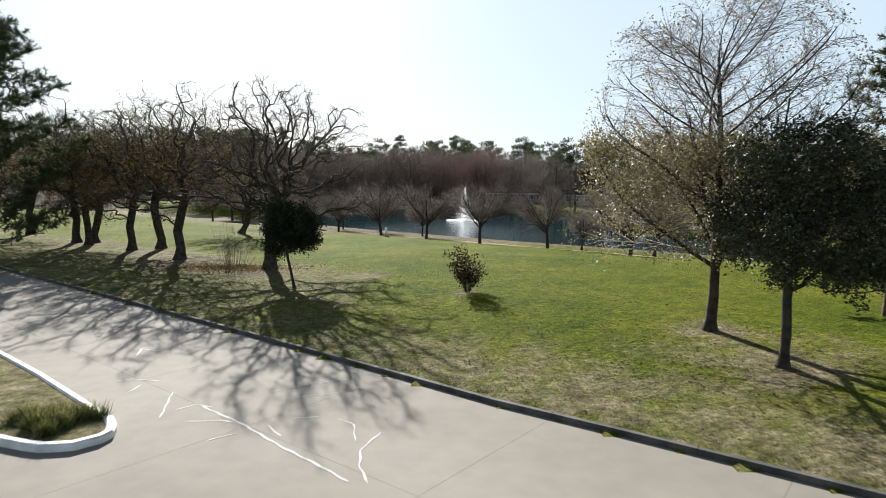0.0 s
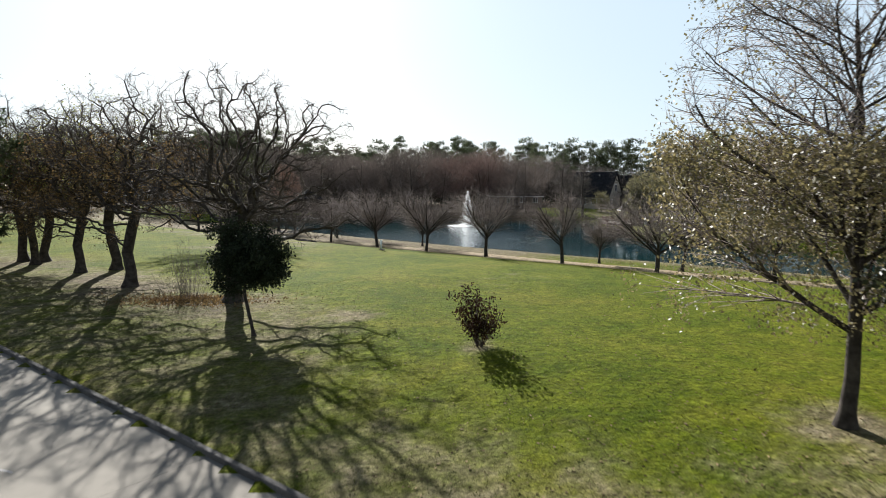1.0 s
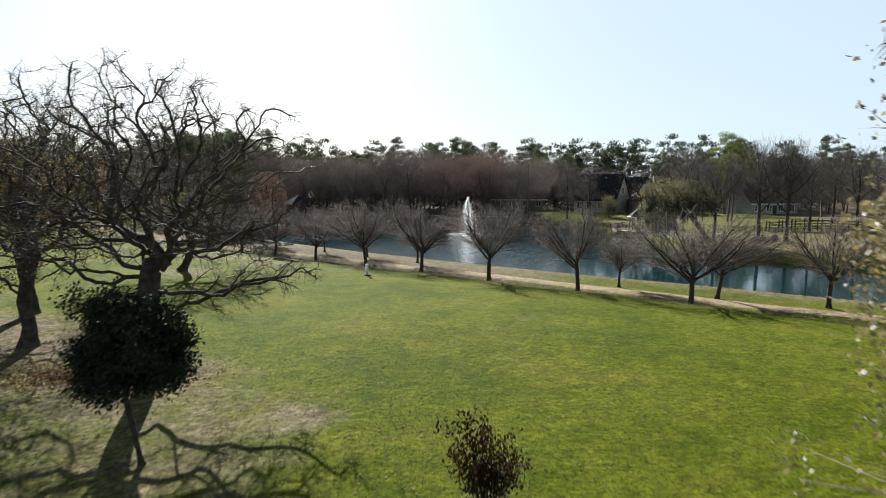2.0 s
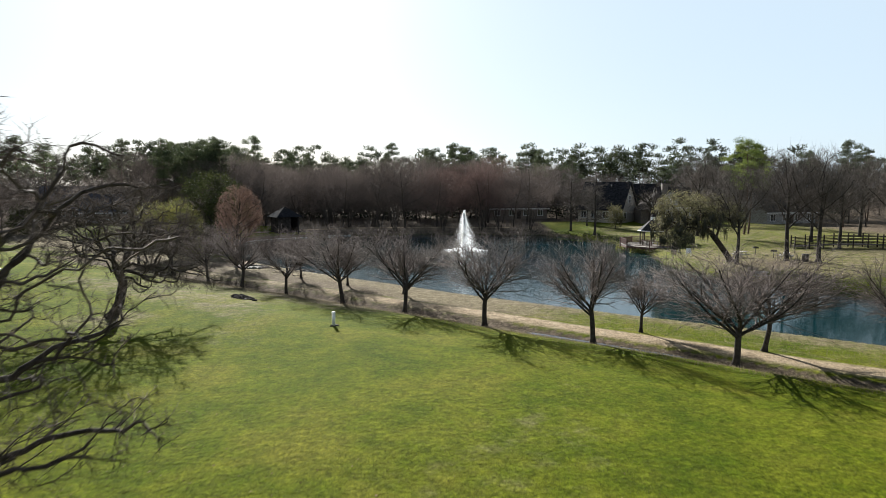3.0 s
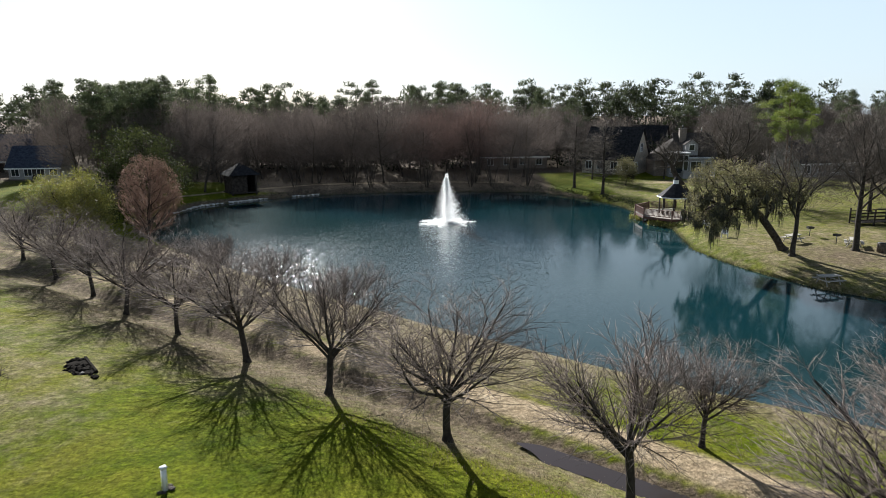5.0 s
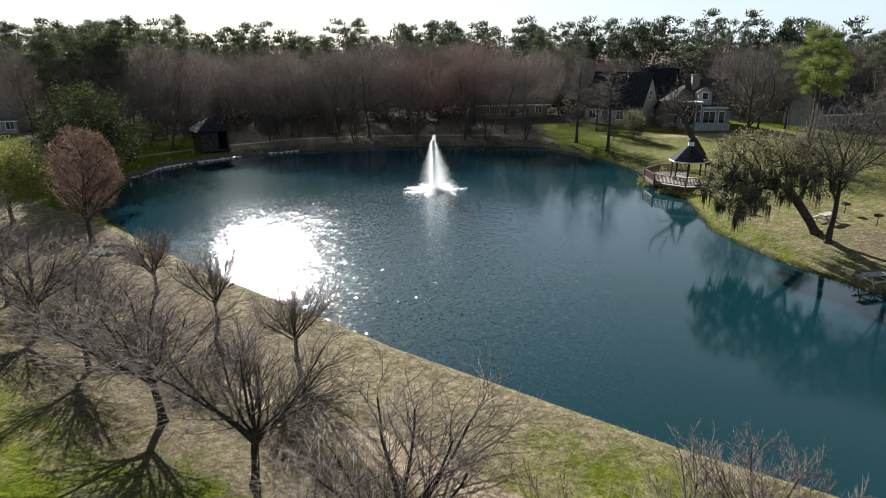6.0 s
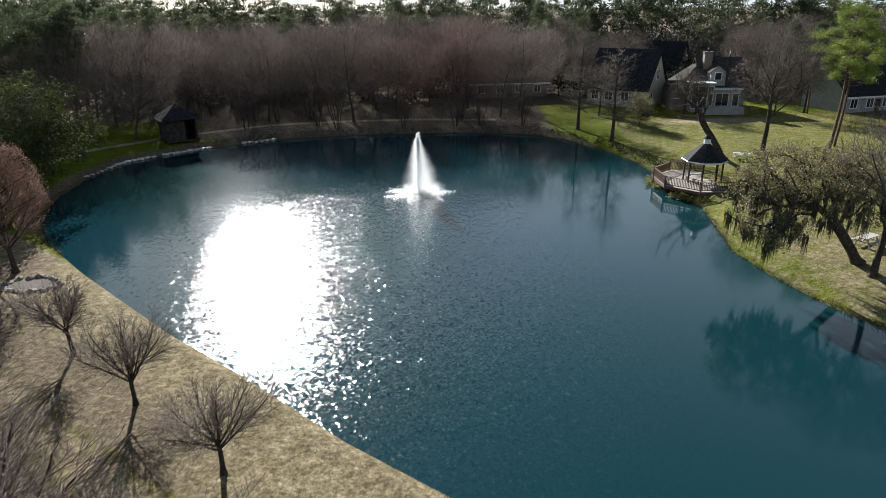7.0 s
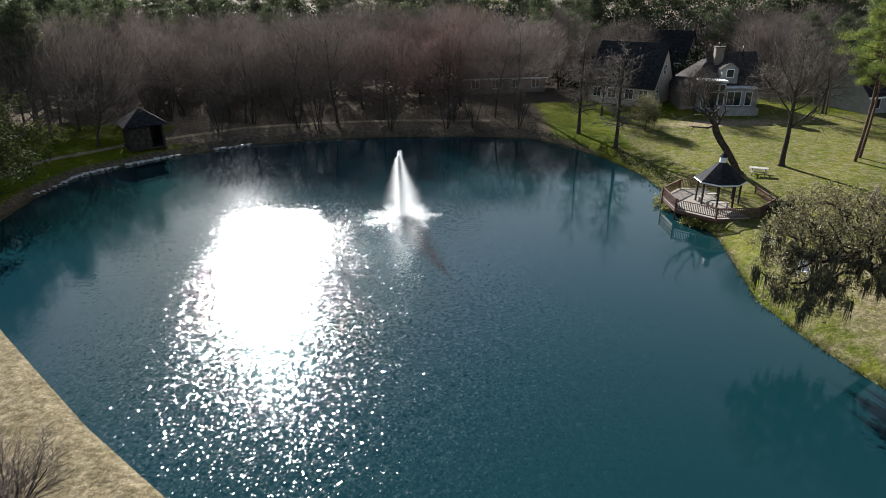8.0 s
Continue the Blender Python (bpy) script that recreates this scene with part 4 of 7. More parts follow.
def build_island():
    nose = [(-6.27, 11.99), (-6.19, 12.36), (-6.53, 12.98), (-7.83, 14.12), (-9.87, 15.93), (-12.48, 18.08), (-18.15, 22.85), (-23.82, 27.38), (-26.65, 27.83), (-26.99, 25.34), (-22.68, 20.58),
            (-14.75, 15.25), (-10.21, 12.76), (-8.29, 11.85), (-7.27, 11.51), (-6.64, 11.60)]
    line = [tuple(p) for p in resampled(nose + [nose[0]], 0.3)][:-1]
    isl = tagged(new("traffic_island", None), "raised grass island edged with a white rounded kerb", "traffic island", kind="structure")
    part("island_kerb", profile_along("island_kerb", line, [(u, ROAD_Z + v) for u, v in ((0, 0.0), (0, 0.11), (0.04, 0.15), (0.15, 0.155), (0.19, 0.12), (0.19, 0.0))], KERB_WHITE, closed=True), isl, "white painted kerb")
    bm = bmesh.new()
    f = bm.faces.new([bm.verts.new((x, y, ROAD_Z + 0.10)) for x, y in line])
    bmesh.ops.triangulate(bm, faces=[f])
    me = bm_mesh("island_lawn", bm, LAWN)
    for key, val in (("earth", 0.0), ("dry", 0.62), ("litter_and_shade", 0.2)):
        a = me.attributes.new(key, "FLOAT", "POINT")
        a.data.foreach_set("value", np.full(len(me.vertices), val, dtype=np.float32))
    part("island_lawn", me, isl, "patchy dry grass")
    rng = np.random.default_rng(31)
    c = np.stack((rng.normal(-7.66, 0.46, 26), rng.normal(12.81, 0.34, 26), np.full(26, ROAD_Z + 0.09)), 1)
    p = around(rng, c, 70, 0.06)
    p[:, 2] = ROAD_Z + 0.09
    ang, reach = rng.uniform(0, 6.28, len(p)), rng.uniform(0.06, 0.26, len(p))
    q = p + np.stack((np.cos(ang) * reach, np.sin(ang) * reach, rng.uniform(0.14, 0.38, len(p))), 1)
    clump = thing("border_grass_clump", (0, 0, 0), "low spiky green border grass on the island", "plant")
    part("tuft", tri_mesh("tuft", *spikes(p, q, 0.012), BLADE_PALE), clump)


build_island()


def build_shore_edge():
    """Stone edging along the far shore, its colour paled to carry sun glint."""
    edge = tagged(new("shore_edging", None), "stone edging along the far lake shore, paled for sun glint", "edging", kind="structure")
    rng = np.random.default_rng(5)
    for run in ([(-35.2, 133), (-34.2, 140.6), (-31.5, 144)], [(-30.6, 145), (-28, 148), (-25.5, 150)], [(-22, 152.6), (-18, 155.4)]):
        for k, p in enumerate(resampled(run, 0.9)):
            bm = bmesh.new()
            add_box(bm, -0.42, -0.25, -0.2, 0.42, 0.25, 0.16 + rng.uniform(-0.05, 0.08), None, 0.07)
            part("edge_stone", bm_mesh("edge_stone", bm, EDGE_STONE), edge, at=pose(p.x, p.y, WATER_Z + 0.05, 0, 0, rng.uniform(30, 70)))


build_shore_edge()


# ---- trees ----
ORNAMENTAL = [(3, 0.05, 0.1, 0.85, 10, 0.72, 40, 1.9, 0.52), (6, 0.07, 0.05, 0.4, 10, 0.12, 30, 0.5, 0.55), (4, 0.10, 0.03, 0.45, 7, 0.1, 34, 0.58, 0.6),
              (2, 0.10, 0.02, 0.5, 4, 0.1, 34, 0.7, 0.65), (1, 0.1, 0.02, 0.3, 0, 0, 0, 0, 0)]
LIVE_OAK = [(5, 0.12, 0.02, 0.8, 6, 0.55, 62, 1.7, 0.6), (9, 0.17, 0.03, 0.34, 9, 0.25, 46, 0.45, 0.58), (6, 0.2, 0.03, 0.4, 8, 0.15, 44, 0.58, 0.6),
            (3, 0.22, 0.02, 0.45, 9, 0.15, 42, 0.64, 0.65), (1, 0.2, 0.0, 0.3, 0, 0, 0, 0, 0)]
SHADE = [(8, 0.04, 0.08, 0.25, 30, 0.2, 40, 0.46, 0.5), (6, 0.08, 0.07, 0.35, 11, 0.15, 34, 0.45, 0.55), (4, 0.1, 0.04, 0.45, 16, 0.1, 36, 0.55, 0.65), (1, 0.1, 0.02, 0.3, 0, 0, 0, 0, 0)]
LAWN_TREE = [(6, 0.03, 0.12, 0.45, 10, 0.45, 44, 0.85, 0.5), (7, 0.13, 0.05, 0.4, 9, 0.2, 38, 0.45, 0.55), (4, 0.16, 0.03, 0.45, 7, 0.15, 40, 0.55, 0.65),
             (2, 0.16, 0.02, 0.5, 4, 0.15, 40, 0.6, 0.7), (1, 0.2, 0.0, 0.3, 0, 0, 0, 0, 0)]
CYPRESS = [(9, 0.02, 0.08, 0.15, 44, 0.22, 74, 0.24, 0.34), (4, 0.10, 0.03, 0.35, 9, 0.1, 44, 0.4, 0.6), (2, 0.12, 0.02, 0.45, 7, 0.1, 40, 0.5, 0.65), (1, 0.1, 0.0, 0.3, 0, 0, 0, 0, 0)]
WOODLAND = [(6, 0.06, 0.06, 0.35, 12, 0.24, 50, 0.55, 0.5), (4, 0.12, 0.02, 0.4, 6, 0.15, 48, 0.55, 0.5), (2, 0.14, 0.0, 0.5, 4, 0.05, 50, 0.68, 0.9), (1, 0.1, 0.0, 0.3, 0, 0, 0, 0, 0)]


def thick_tips(seed, spec, trunk, radius, height, width, limbs, least, lean=(0, 0)):
    """A tree shape whose twigs are never slimmer than a given radius, as bundles seen from afar."""
    rng = np.random.default_rng(seed)
    out = grow(rng, spec, np.zeros(3), unit(np.array((lean[0], lean[1], 1.0))), trunk, radius)
    allp = np.concatenate([o[1] for o in out])
    fit = np.array((width / (np.ptp(allp[:, 0]) * 0.5 + np.ptp(allp[:, 1]) * 0.5), 1, height / allp[:, 2].max()))
    fit[1] = fit[0]
    last = len(spec) - 1
    wood = joined(*[swept([(p * fit, r) for k, p, r in out if k == lv], (7, 4, 3)[lv]) for lv in range(limbs)])
    mid = [swept([(p * fit, np.maximum(r, least)) for k, p, r in out if k == lv], 3) for lv in range(limbs, last)]
    ends = [(p[0] * fit, p[-1] * fit) for k, p, r in out if k == last]
    ends_p, ends_q = np.array([e[0] for e in ends]), np.array([e[1] for e in ends])
    return wood, joined(*mid, spikes(ends_p, ends_q, least)), ends_q


def build_row():
    """Two staggered lines of bare ornamental trees beside the lake track."""
    shapes = [tree_shape(101, ORNAMENTAL, 1.2, 0.17, 6.5, 7.7, least=0.009, dome=0.35), tree_shape(102, ORNAMENTAL, 1.25, 0.16, 6.4, 7.1, least=0.009, dome=0.35), tree_shape(103, ORNAMENTAL, 1.2, 0.19, 6.7, 8.9, least=0.009, dome=0.35),
              tree_shape(104, ORNAMENTAL, 1.15, 0.12, 4.9, 4.6, least=0.009, dome=0.35)]
    text = ["bare ornamental tree with a vase of grey twigs beside the track"] * 2 + ["broad bare ornamental tree beside the track", "slim young bare tree on the lake bank"]
    first = {}
    for kind, x, y, turn, k in ((0, -29.6, 95.2, 10, 0.95), (1, -23.7, 90.2, 70, 0.95), (0, -18.4, 84.6, 130, 0.95), (1, -12.9, 80.1, 200, 0.9), (0, -7.0, 75.1, 250, 1.0),
                                (1, -1.65, 70.5, 310, 1.0), (0, 4.1, 65.8, 0, 1.0), (1, 10.4, 61.4, 30, 1.0), (2, 17.1, 57.2, 45, 1.0), (0, 20.6, 61.0, 80, 0.9),
                                (1, 26.8, 57.6, 160, 1.0), (2, 34.2, 52.0, 20, 0.95), (3, 14.7, 65.9, 0, 0.9), (3, -8.25, 86.0, 90, 0.92), (3, -14.0, 91.0, 190, 0.95),
                                (3, -2.35, 81.0, 250, 0.93), (0, -36.5, 101.5, 220, 0.95)):
        m = Matrix.Translation((x, y, level(x, y) - 0.04)) @ pose(0, 0, 0, 0, 0, turn) @ Matrix.Diagonal((k, k, k, 1))
        if kind not in first:
            w, t, _ = shapes[kind]
            first[kind] = tree("ornamental_tree", (0, 0, 0), w, t, BARK_GREY, TWIG_GREY, text[kind], "trees along the lake track")
            first[kind].matrix_basis = m
        else:
            ob = copy_thing(first[kind], m)
            ob.matrix_basis = m


build_row()


def build_oaks():
    rng = np.random.default_rng(77)
    goals = np.concatenate((crown_points(rng, 1950, (0.4, 0, 6.5), (4.9, 4.6, 3.35), 0.75, 0.25, 4.3),
                            crown_points(rng, 170, (3.9, -0.6, 3.5), (2.4, 1.8, 1.0), low=2.3), crown_points(rng, 150, (-3.6, 0.4, 4.2), (2.2, 1.8, 1.0), low=2.8)))
    w, t, q = colony(211, [(0, 0, 0), (0.12, 0.0, 1.4), (0.05, 0.1, 2.8), (0.3, 0.0, 4.1)], goals, 0.34, 0.012, 0.24, 1.7, 0.42, 0.48, 0.65, twig=0.42, twigs=3, curl=0.2, power=0.54)
    tree("oak_tree", (-9.4, 35.2, level(-9.4, 35.2) - 0.05), w, t, BARK_DARK, TWIG_OAK, "gnarled bare oak on the lawn behind a dark holly", "oaks on the lawn")
    goals = np.concatenate((crown_points(rng, 1000, (0.3, 0, 7.2), (4.8, 4.6, 3.9), 0.8, 0.25, 3.9), crown_points(rng, 100, (-3.6, 0, 4.0), (2.2, 2.6, 1.1), low=2.4)))
    w, t, q = colony(212, [(0, 0, 0), (0.06, 0.03, 0.8), (-0.12, 0.05, 1.8), (0.18, 0.0, 3.0), (0.42, 0.1, 4.0)], goals, 0.27, 0.012, 0.27, 1.9, 0.46, 0.45, 0.65, twig=0.5, twigs=3, curl=0.22, power=0.52)
    brown = q[q[:, 2] < 7.5]
    lv = blades(around(rng, brown[rng.integers(0, len(brown), 800)], 8, 0.2), rng, 0.12)
    first = tree("oak_tree", (-16.1, 39.4, level(-16.1, 39.4) - 0.05), w, t, BARK_DARK, TWIG_OAK, "tall dark oak with a few dry leaves", "oaks on the lawn", lv, LEAF_BROWN)
    for x, y, turn, k in ((-21.3, 44.0, 75, 0.92), (-28.2, 49.4, 160, 1.0), (-36, 56, 40, 1.0)):
        m = Matrix.Translation((x, y, level(x, y) - 0.05)) @ pose(0, 0, 0, 0, 0, turn) @ Matrix.Diagonal((k, k, k, 1))
        ob = copy_thing(first, m)
        ob.matrix_basis = m
    goals = np.concatenate((crown_points(rng, 1000, (-0.4, 0, 7.1), (4.6, 4.5, 3.8), 0.8, 0.25, 3.8), crown_points(rng, 100, (2.8, 1, 4.1), (2.2, 2.2, 1.0), low=2.6)))
    w, t, q = colony(213, [(0, 0, 0), (0.05, 0.0, 0.7), (-0.2, 0.0, 1.7), (-0.45, 0.1, 2.9), (-0.25, 0.0, 3.9)], goals, 0.28, 0.012, 0.27, 1.9, 0.46, 0.45, 0.65, twig=0.5, twigs=3, curl=0.22, power=0.52)
    high = q[q[:, 2] > 5.0]
    lv = blades(around(rng, high[rng.integers(0, len(high), 420)], 7, 0.24), rng, 0.13)
    first = tree("oak_tree", (-20.0, 45.6, level(-20.0, 45.6) - 0.05), w, t, BARK_DARK, TWIG_OAK, "dark oak with yellowing leaf remnants in its crown", "oaks on the lawn", lv, LEAF_WILLOW)
    for x, y, turn, k in ((-26.4, 47.8, 110, 0.85), (-26.9, 49.6, 200, 0.95), (-33, 46, 300, 1.0)):
        m = Matrix.Translation((x, y, level(x, y) - 0.05)) @ pose(0, 0, 0, 0, 0, turn) @ Matrix.Diagonal((k, k, k, 1))
        ob = copy_thing(first, m)
        ob.matrix_basis = m
    goals = np.concatenate((crown_points(rng, 1300, (0.6, 0.2, 6.0), (6.0, 5.6, 3.0), 0.75, 0.2, 2.8), crown_points(rng, 420, (4.0, -0.4, 3.1), (3.4, 3.4, 1.1), low=1.9)))
    w, t, q = colony(214, [(0, 0, 0), (0.5, 0.1, 1.0), (0.75, 0.1, 2.0), (0.8, 0.2, 2.8)], goals, 0.29, 0.011, 0.27, 2.0, 0.46, 0.5, 0.6, twig=0.6, twigs=5, curl=0.28)
    tree("spreading_oak_tree", (-19.9, 63.4, level(-19.9, 63.4) - 0.05), w, t, BARK_DARK, TWIG_OAK, "low spreading oak with curved bare limbs on the lawn")


build_oaks()


def build_near_trees():
    rng = np.random.default_rng(78)
    w, t, q = tree_shape(221, SHADE, 9.0, 0.17, 11.2, 8.0, least=0.008)
    low = q[(q[:, 2] < 6.0)]
    pts = around(rng, low[rng.integers(0, len(low), 2900)], 10, 0.2)
    high = q[(q[:, 2] >= 6.0)]
    pts = np.concatenate((pts, around(rng, high[rng.integers(0, len(high), 1100)], 3, 0.14)))
    hem = crown_points(rng, 1050, (0, 0, 4.1), (4.2, 4.2, 2.1), 0.35, 0.4, 1.9)
    back = np.stack((hem[:, 0] * 0.78, hem[:, 1] * 0.78, hem[:, 2] + 0.25), 1)
    t = joined(t, spikes(back, hem, 0.006))
    pts = np.concatenate((pts, around(rng, hem, 9, 0.16)))
    tree("shade_tree", (8.6, 20.0, level(8.6, 20.0) - 0.05), w, t, BARK_DARK, TWIG_GREY, "tall bare shade tree with pale last leaves low down", leaves=blades(pts, rng, 0.085, 0.6), leaf_mat=LEAF_PALE)
    # broad evergreen beside it
    goals = np.concatenate((crown_points(rng, 380, (0.3, 0, 4.1), (2.3, 2.3, 2.05), 0.6, 0.3, 2.4), crown_points(rng, 60, (1.9, -0.3, 2.6), (1.0, 1.2, 0.6), low=1.7)))
    w, t, q = colony(222, [(0, 0, 0), (0.03, 0, 0.9), (0.0, 0.05, 1.8)], goals, 0.12, 0.008, 0.2, 2.5, 0.32, 0.25, 0.6, limb=0.03, twig=0.3, curl=0.1)
    lv = blades(around(rng, q[rng.integers(0, len(q), 1700)], 20, 0.15), rng, 0.11, 0.5, 0.4)
    tree("evergreen_tree", (9.0, 16.4, level(9.0, 16.4) - 0.03), w, t, BARK_GREY, TWIG_OAK, "dense dark evergreen tree with a clear slim trunk on the lawn", leaves=lv, leaf_mat=LEAF_EVERGREEN)
    # round holly
    goals = crown_points(rng, 320, (-0.25, 0, 2.75), (1.3, 1.25, 1.35), 0.6, 0.1, 1.45)
    w, t, q = colony(223, [(0, 0, 0), (-0.12, 0, 0.6), (-0.3, 0.03, 1.4)], goals, 0.06, 0.007, 0.14, 2.0, 0.24, 0.25, 0.6, limb=0.022, twig=0.22, curl=0.06)
    lv = blades(around(rng, q[rng.integers(0, len(q), 1200)], 20, 0.13), rng, 0.11, 0.5, 0.3)
    tree("holly_tree", (-6.5, 28.65, level(-6.5, 28.65) - 0.03), w, t, BARK_DARK, TWIG_OAK, "small dark holly tree with a dense crown and bent stem", leaves=lv, leaf_mat=LEAF_DARK)
    # many-stemmed bush
    lines, tips = [], []
    for k in range(22):
        a, reach = rng.uniform(0, 6.28), rng.uniform(0.1, 0.95)
        top = np.array((math.cos(a) * reach, math.sin(a) * reach, rng.uniform(0.7, 1.9) * (1.15 - 0.3 * reach)))
        s = np.linspace(0, 1, 5)[:, None]
        pts = np.array((math.cos(a), math.sin(a), 0)) * 0.08 * (1 - s) + top * s + rng.normal(0, 0.03, (5, 3)) * s
        lines.append((pts, np.linspace(0.013, 0.005, 5)))
        tips.append(pts[2:])
    tips = np.concatenate(tips)
    bush = thing("bush", (1.2, 26.05, level(1.2, 26.05) - 0.02), "upright lawn bush with reddish green leaves", "bush")
    part("branchwork", tri_mesh("branchwork", *swept(lines, 4), TWIG_OAK), bush)
    part("foliage", tri_mesh("foliage", *blades(around(rng, tips, 30, 0.10), rng, 0.11, 0.45), LEAF_BUSH), bush)
    # thicket of thin reddish stems
    p = np.stack((rng.normal(0, 0.35, 60), rng.normal(0, 0.3, 60), np.zeros(60)), 1)
    top = p * rng.uniform(1.5, 2.8, (60, 1)) + np.stack((np.zeros(60), np.zeros(60), rng.uniform(1.4, 2.9, 60)), 1)
    k = rng.integers(0, 60, 700)
    f = rng.uniform(0.3, 1, (700, 1))
    a = p[k] * (1 - f) + top[k] * f
    b = a + rng.normal(0, 0.2, (700, 3)) + np.array((0, 0, 0.3))
    shrub = thing("twiggy_shrub", (-11.6, 35.7, level(-11.6, 35.7)), "leafless shrub of thin reddish upright stems", "shrub")
    part("thicket", tri_mesh("thicket", *joined(spikes(p, top, 0.009), spikes(a, b, 0.004)), TWIG_OAK), shrub)


build_near_trees()


def build_leaf_pile():
    rng = np.random.default_rng(79)
    n = 3600
    x, y = rng.normal(-11.5, 1.7, n), rng.normal(35.4, 0.8, n)
    p = np.stack((x, y, land(x, y) + 0.015 + 0.16 * rng.random(n) * np.exp(-((x + 11.5) / 1.3) ** 2 - ((y - 35.5) / 0.55) ** 2)), 1)
    tagged(new("leaf_pile", tri_mesh("leaf_pile", *blades(p, rng, 0.11, 0.6), LEAF_BROWN)), "low heap of dark fallen leaves under a leafless shrub", "leaves", kind="stuff")


build_leaf_pile()


def pine_arrays(seed, height, reach, bare, pads, each, length, width, sides=4, pad=(0.32, 0.50)):
    """Trunk and limbs, and needles in rounded pads, of a pine whose lower trunk is bare."""
    rng = np.random.default_rng(seed)
    z = np.linspace(0, height, 9)
    pts = np.stack((0.012 * height * np.sin(z * 0.35), 0.010 * height * np.cos(z * 0.3) - 0.010 * height, z), 1)
    lines = [(pts, np.linspace(height * 0.012, 0.03, 9))]
    needles = []
    a = rng.uniform(0, 6.28)
    for k in range(pads):
        u = (k + rng.uniform(0.2, 0.8)) / pads
        f = bare + (1 - bare) * u
        base = np.array([np.interp((f - 0.03) * height, z, pts[:, i]) for i in range(3)])
        a += 2.4 + rng.normal(0, 0.5)
        wide = reach * (0.22 + 0.78 * math.sin(math.pi * (0.22 + 0.74 * u))) * rng.uniform(0.35, 1.0)
        end = base + np.array((math.cos(a) * wide, math.sin(a) * wide, wide * rng.uniform(0.05, 0.35) + 0.03 * height))
        s = np.linspace(0, 1, 4)[:, None]
        lines.append((base * (1 - s) + end * s + np.array((0, 0, -0.10 * wide)) * np.sin(np.pi * s), np.linspace(0.045, 0.02, 4) * height / 14))
        size = reach * rng.uniform(*pad)
        d = rng.normal(size=(each, 3))
        d *= (rng.random(each) ** 0.45 / np.linalg.norm(d, axis=1))[:, None]
        d[:, 2] = np.maximum(d[:, 2], -0.45 + 0.2 * rng.random(each))
        needles.append(end + d * size * np.array((1, 1, 0.62)) * (1 + 0.25 * np.sin(5 * d[:, :1] + k) * np.sin(4 * d[:, 1:2])))
    p = np.concatenate(needles)
    d = rng.normal(size=p.shape) + np.array((0, 0, 0.4))
    d *= length * rng.uniform(0.6, 1.2, (len(p), 1)) / np.linalg.norm(d, axis=1, keepdims=True)
    return swept(lines, sides), slips(rng, p, p + d, width)


def pine(name, place, arrays, needle_mat, label, group="", turn=0.0):
    ob = thing(name, place, label, "pine tree", group, turn)
    part("trunk", tri_mesh("trunk", *arrays[0], BARK_PINE, True), ob)
    part("needles", tri_mesh("needles", *arrays[1], needle_mat), ob)
    return ob


def young_pine(seed, height, reach, bare, whorls, shoots, needles, size=1.0):
    """Trunk and limbs, and bottle-brush shoots set with fine needles, of a young pine."""
    rng = np.random.default_rng(seed)
    z = np.linspace(0, height, 9)
    pts = np.stack((0.1 * np.sin(z * 0.35), 0.1 * np.cos(z * 0.3) - 0.1, z), 1)
    lines = [(pts, np.linspace(0.15, 0.025, 9) * height / 10)]
    root, end = [], []
    for k in range(whorls):
        f = bare + (1 - bare) * (k + 0.5) / whorls
        base = np.array([np.interp(f * height, z, pts[:, i]) for i in range(3)])
        crown = reach * (1.0 - 0.72 * ((f - bare) / (1 - bare)) ** 1.4)
        a = rng.uniform(0, 6.28)
        for j in range(int(rng.integers(3, 6))):
            a += 6.28 / 4.2 + rng.normal(0, 0.3)
            far = crown * rng.uniform(0.65, 1.1)
            tip = base + np.array((math.cos(a) * far, math.sin(a) * far, far * rng.uniform(-0.05, 0.35)))
            u = np.linspace(0, 1, 6)[:, None]
            limb = base * (1 - u) + tip * u + np.array((0, 0, -0.14 * far)) * np.sin(np.pi * u) + rng.normal(0, 0.03, (6, 3)) * u
            lines.append((limb, np.linspace(0.035, 0.012, 6)))
            n = int(shoots * (0.5 + far / reach))
            g = np.append(1 - 0.62 * rng.random(n - 1) ** 1.3, 1.0)
            at = np.stack([np.interp(g, u[:, 0], limb[:, i]) for i in range(3)], 1)
            d = unit(tip - base) * 0.5 + rng.normal(0, 0.7, (n, 3)) + np.array((0, 0, 0.45))
            d /= np.linalg.norm(d, axis=1, keepdims=True)
            root.append(at), end.append(at + d * size * rng.uniform(0.2, 0.55, (n, 1)))
    root, end = np.concatenate(root), np.concatenate(end)
    g = rng.uniform(0.2, 1.0, (len(root), needles))[:, :, None]
    p = (root[:, None] * (1 - g) + end[:, None] * g).reshape(-1, 3)
    d = np.repeat((end - root) / np.linalg.norm(end - root, axis=1, keepdims=True), needles, axis=0) * 0.6 + rng.normal(0, 0.6, p.shape)
    d /= np.linalg.norm(d, axis=1, keepdims=True)
    return joined(swept(lines, 6), spikes(root, end, 0.007)), spikes(p, p + d * size * rng.uniform(0.12, 0.24, (len(p), 1)), 0.014 * size)


def build_near_pines():
    pine("pine_tree", (-27.6, 38.4, level(-27.6, 38.4)), young_pine(301, 15.0, 7.2, 0.06, 24, 38, 24, 1.5), NEEDLE_NEAR, "tall spreading pine with soft needle clumps beside the road")
    pine("pine_tree", (16.2, 22.9, level(16.2, 22.9)), young_pine(302, 9.8, 3.6, 0.08, 18, 22, 30), NEEDLE_NEAR, "dense green young pine on the lawn")


build_near_pines()


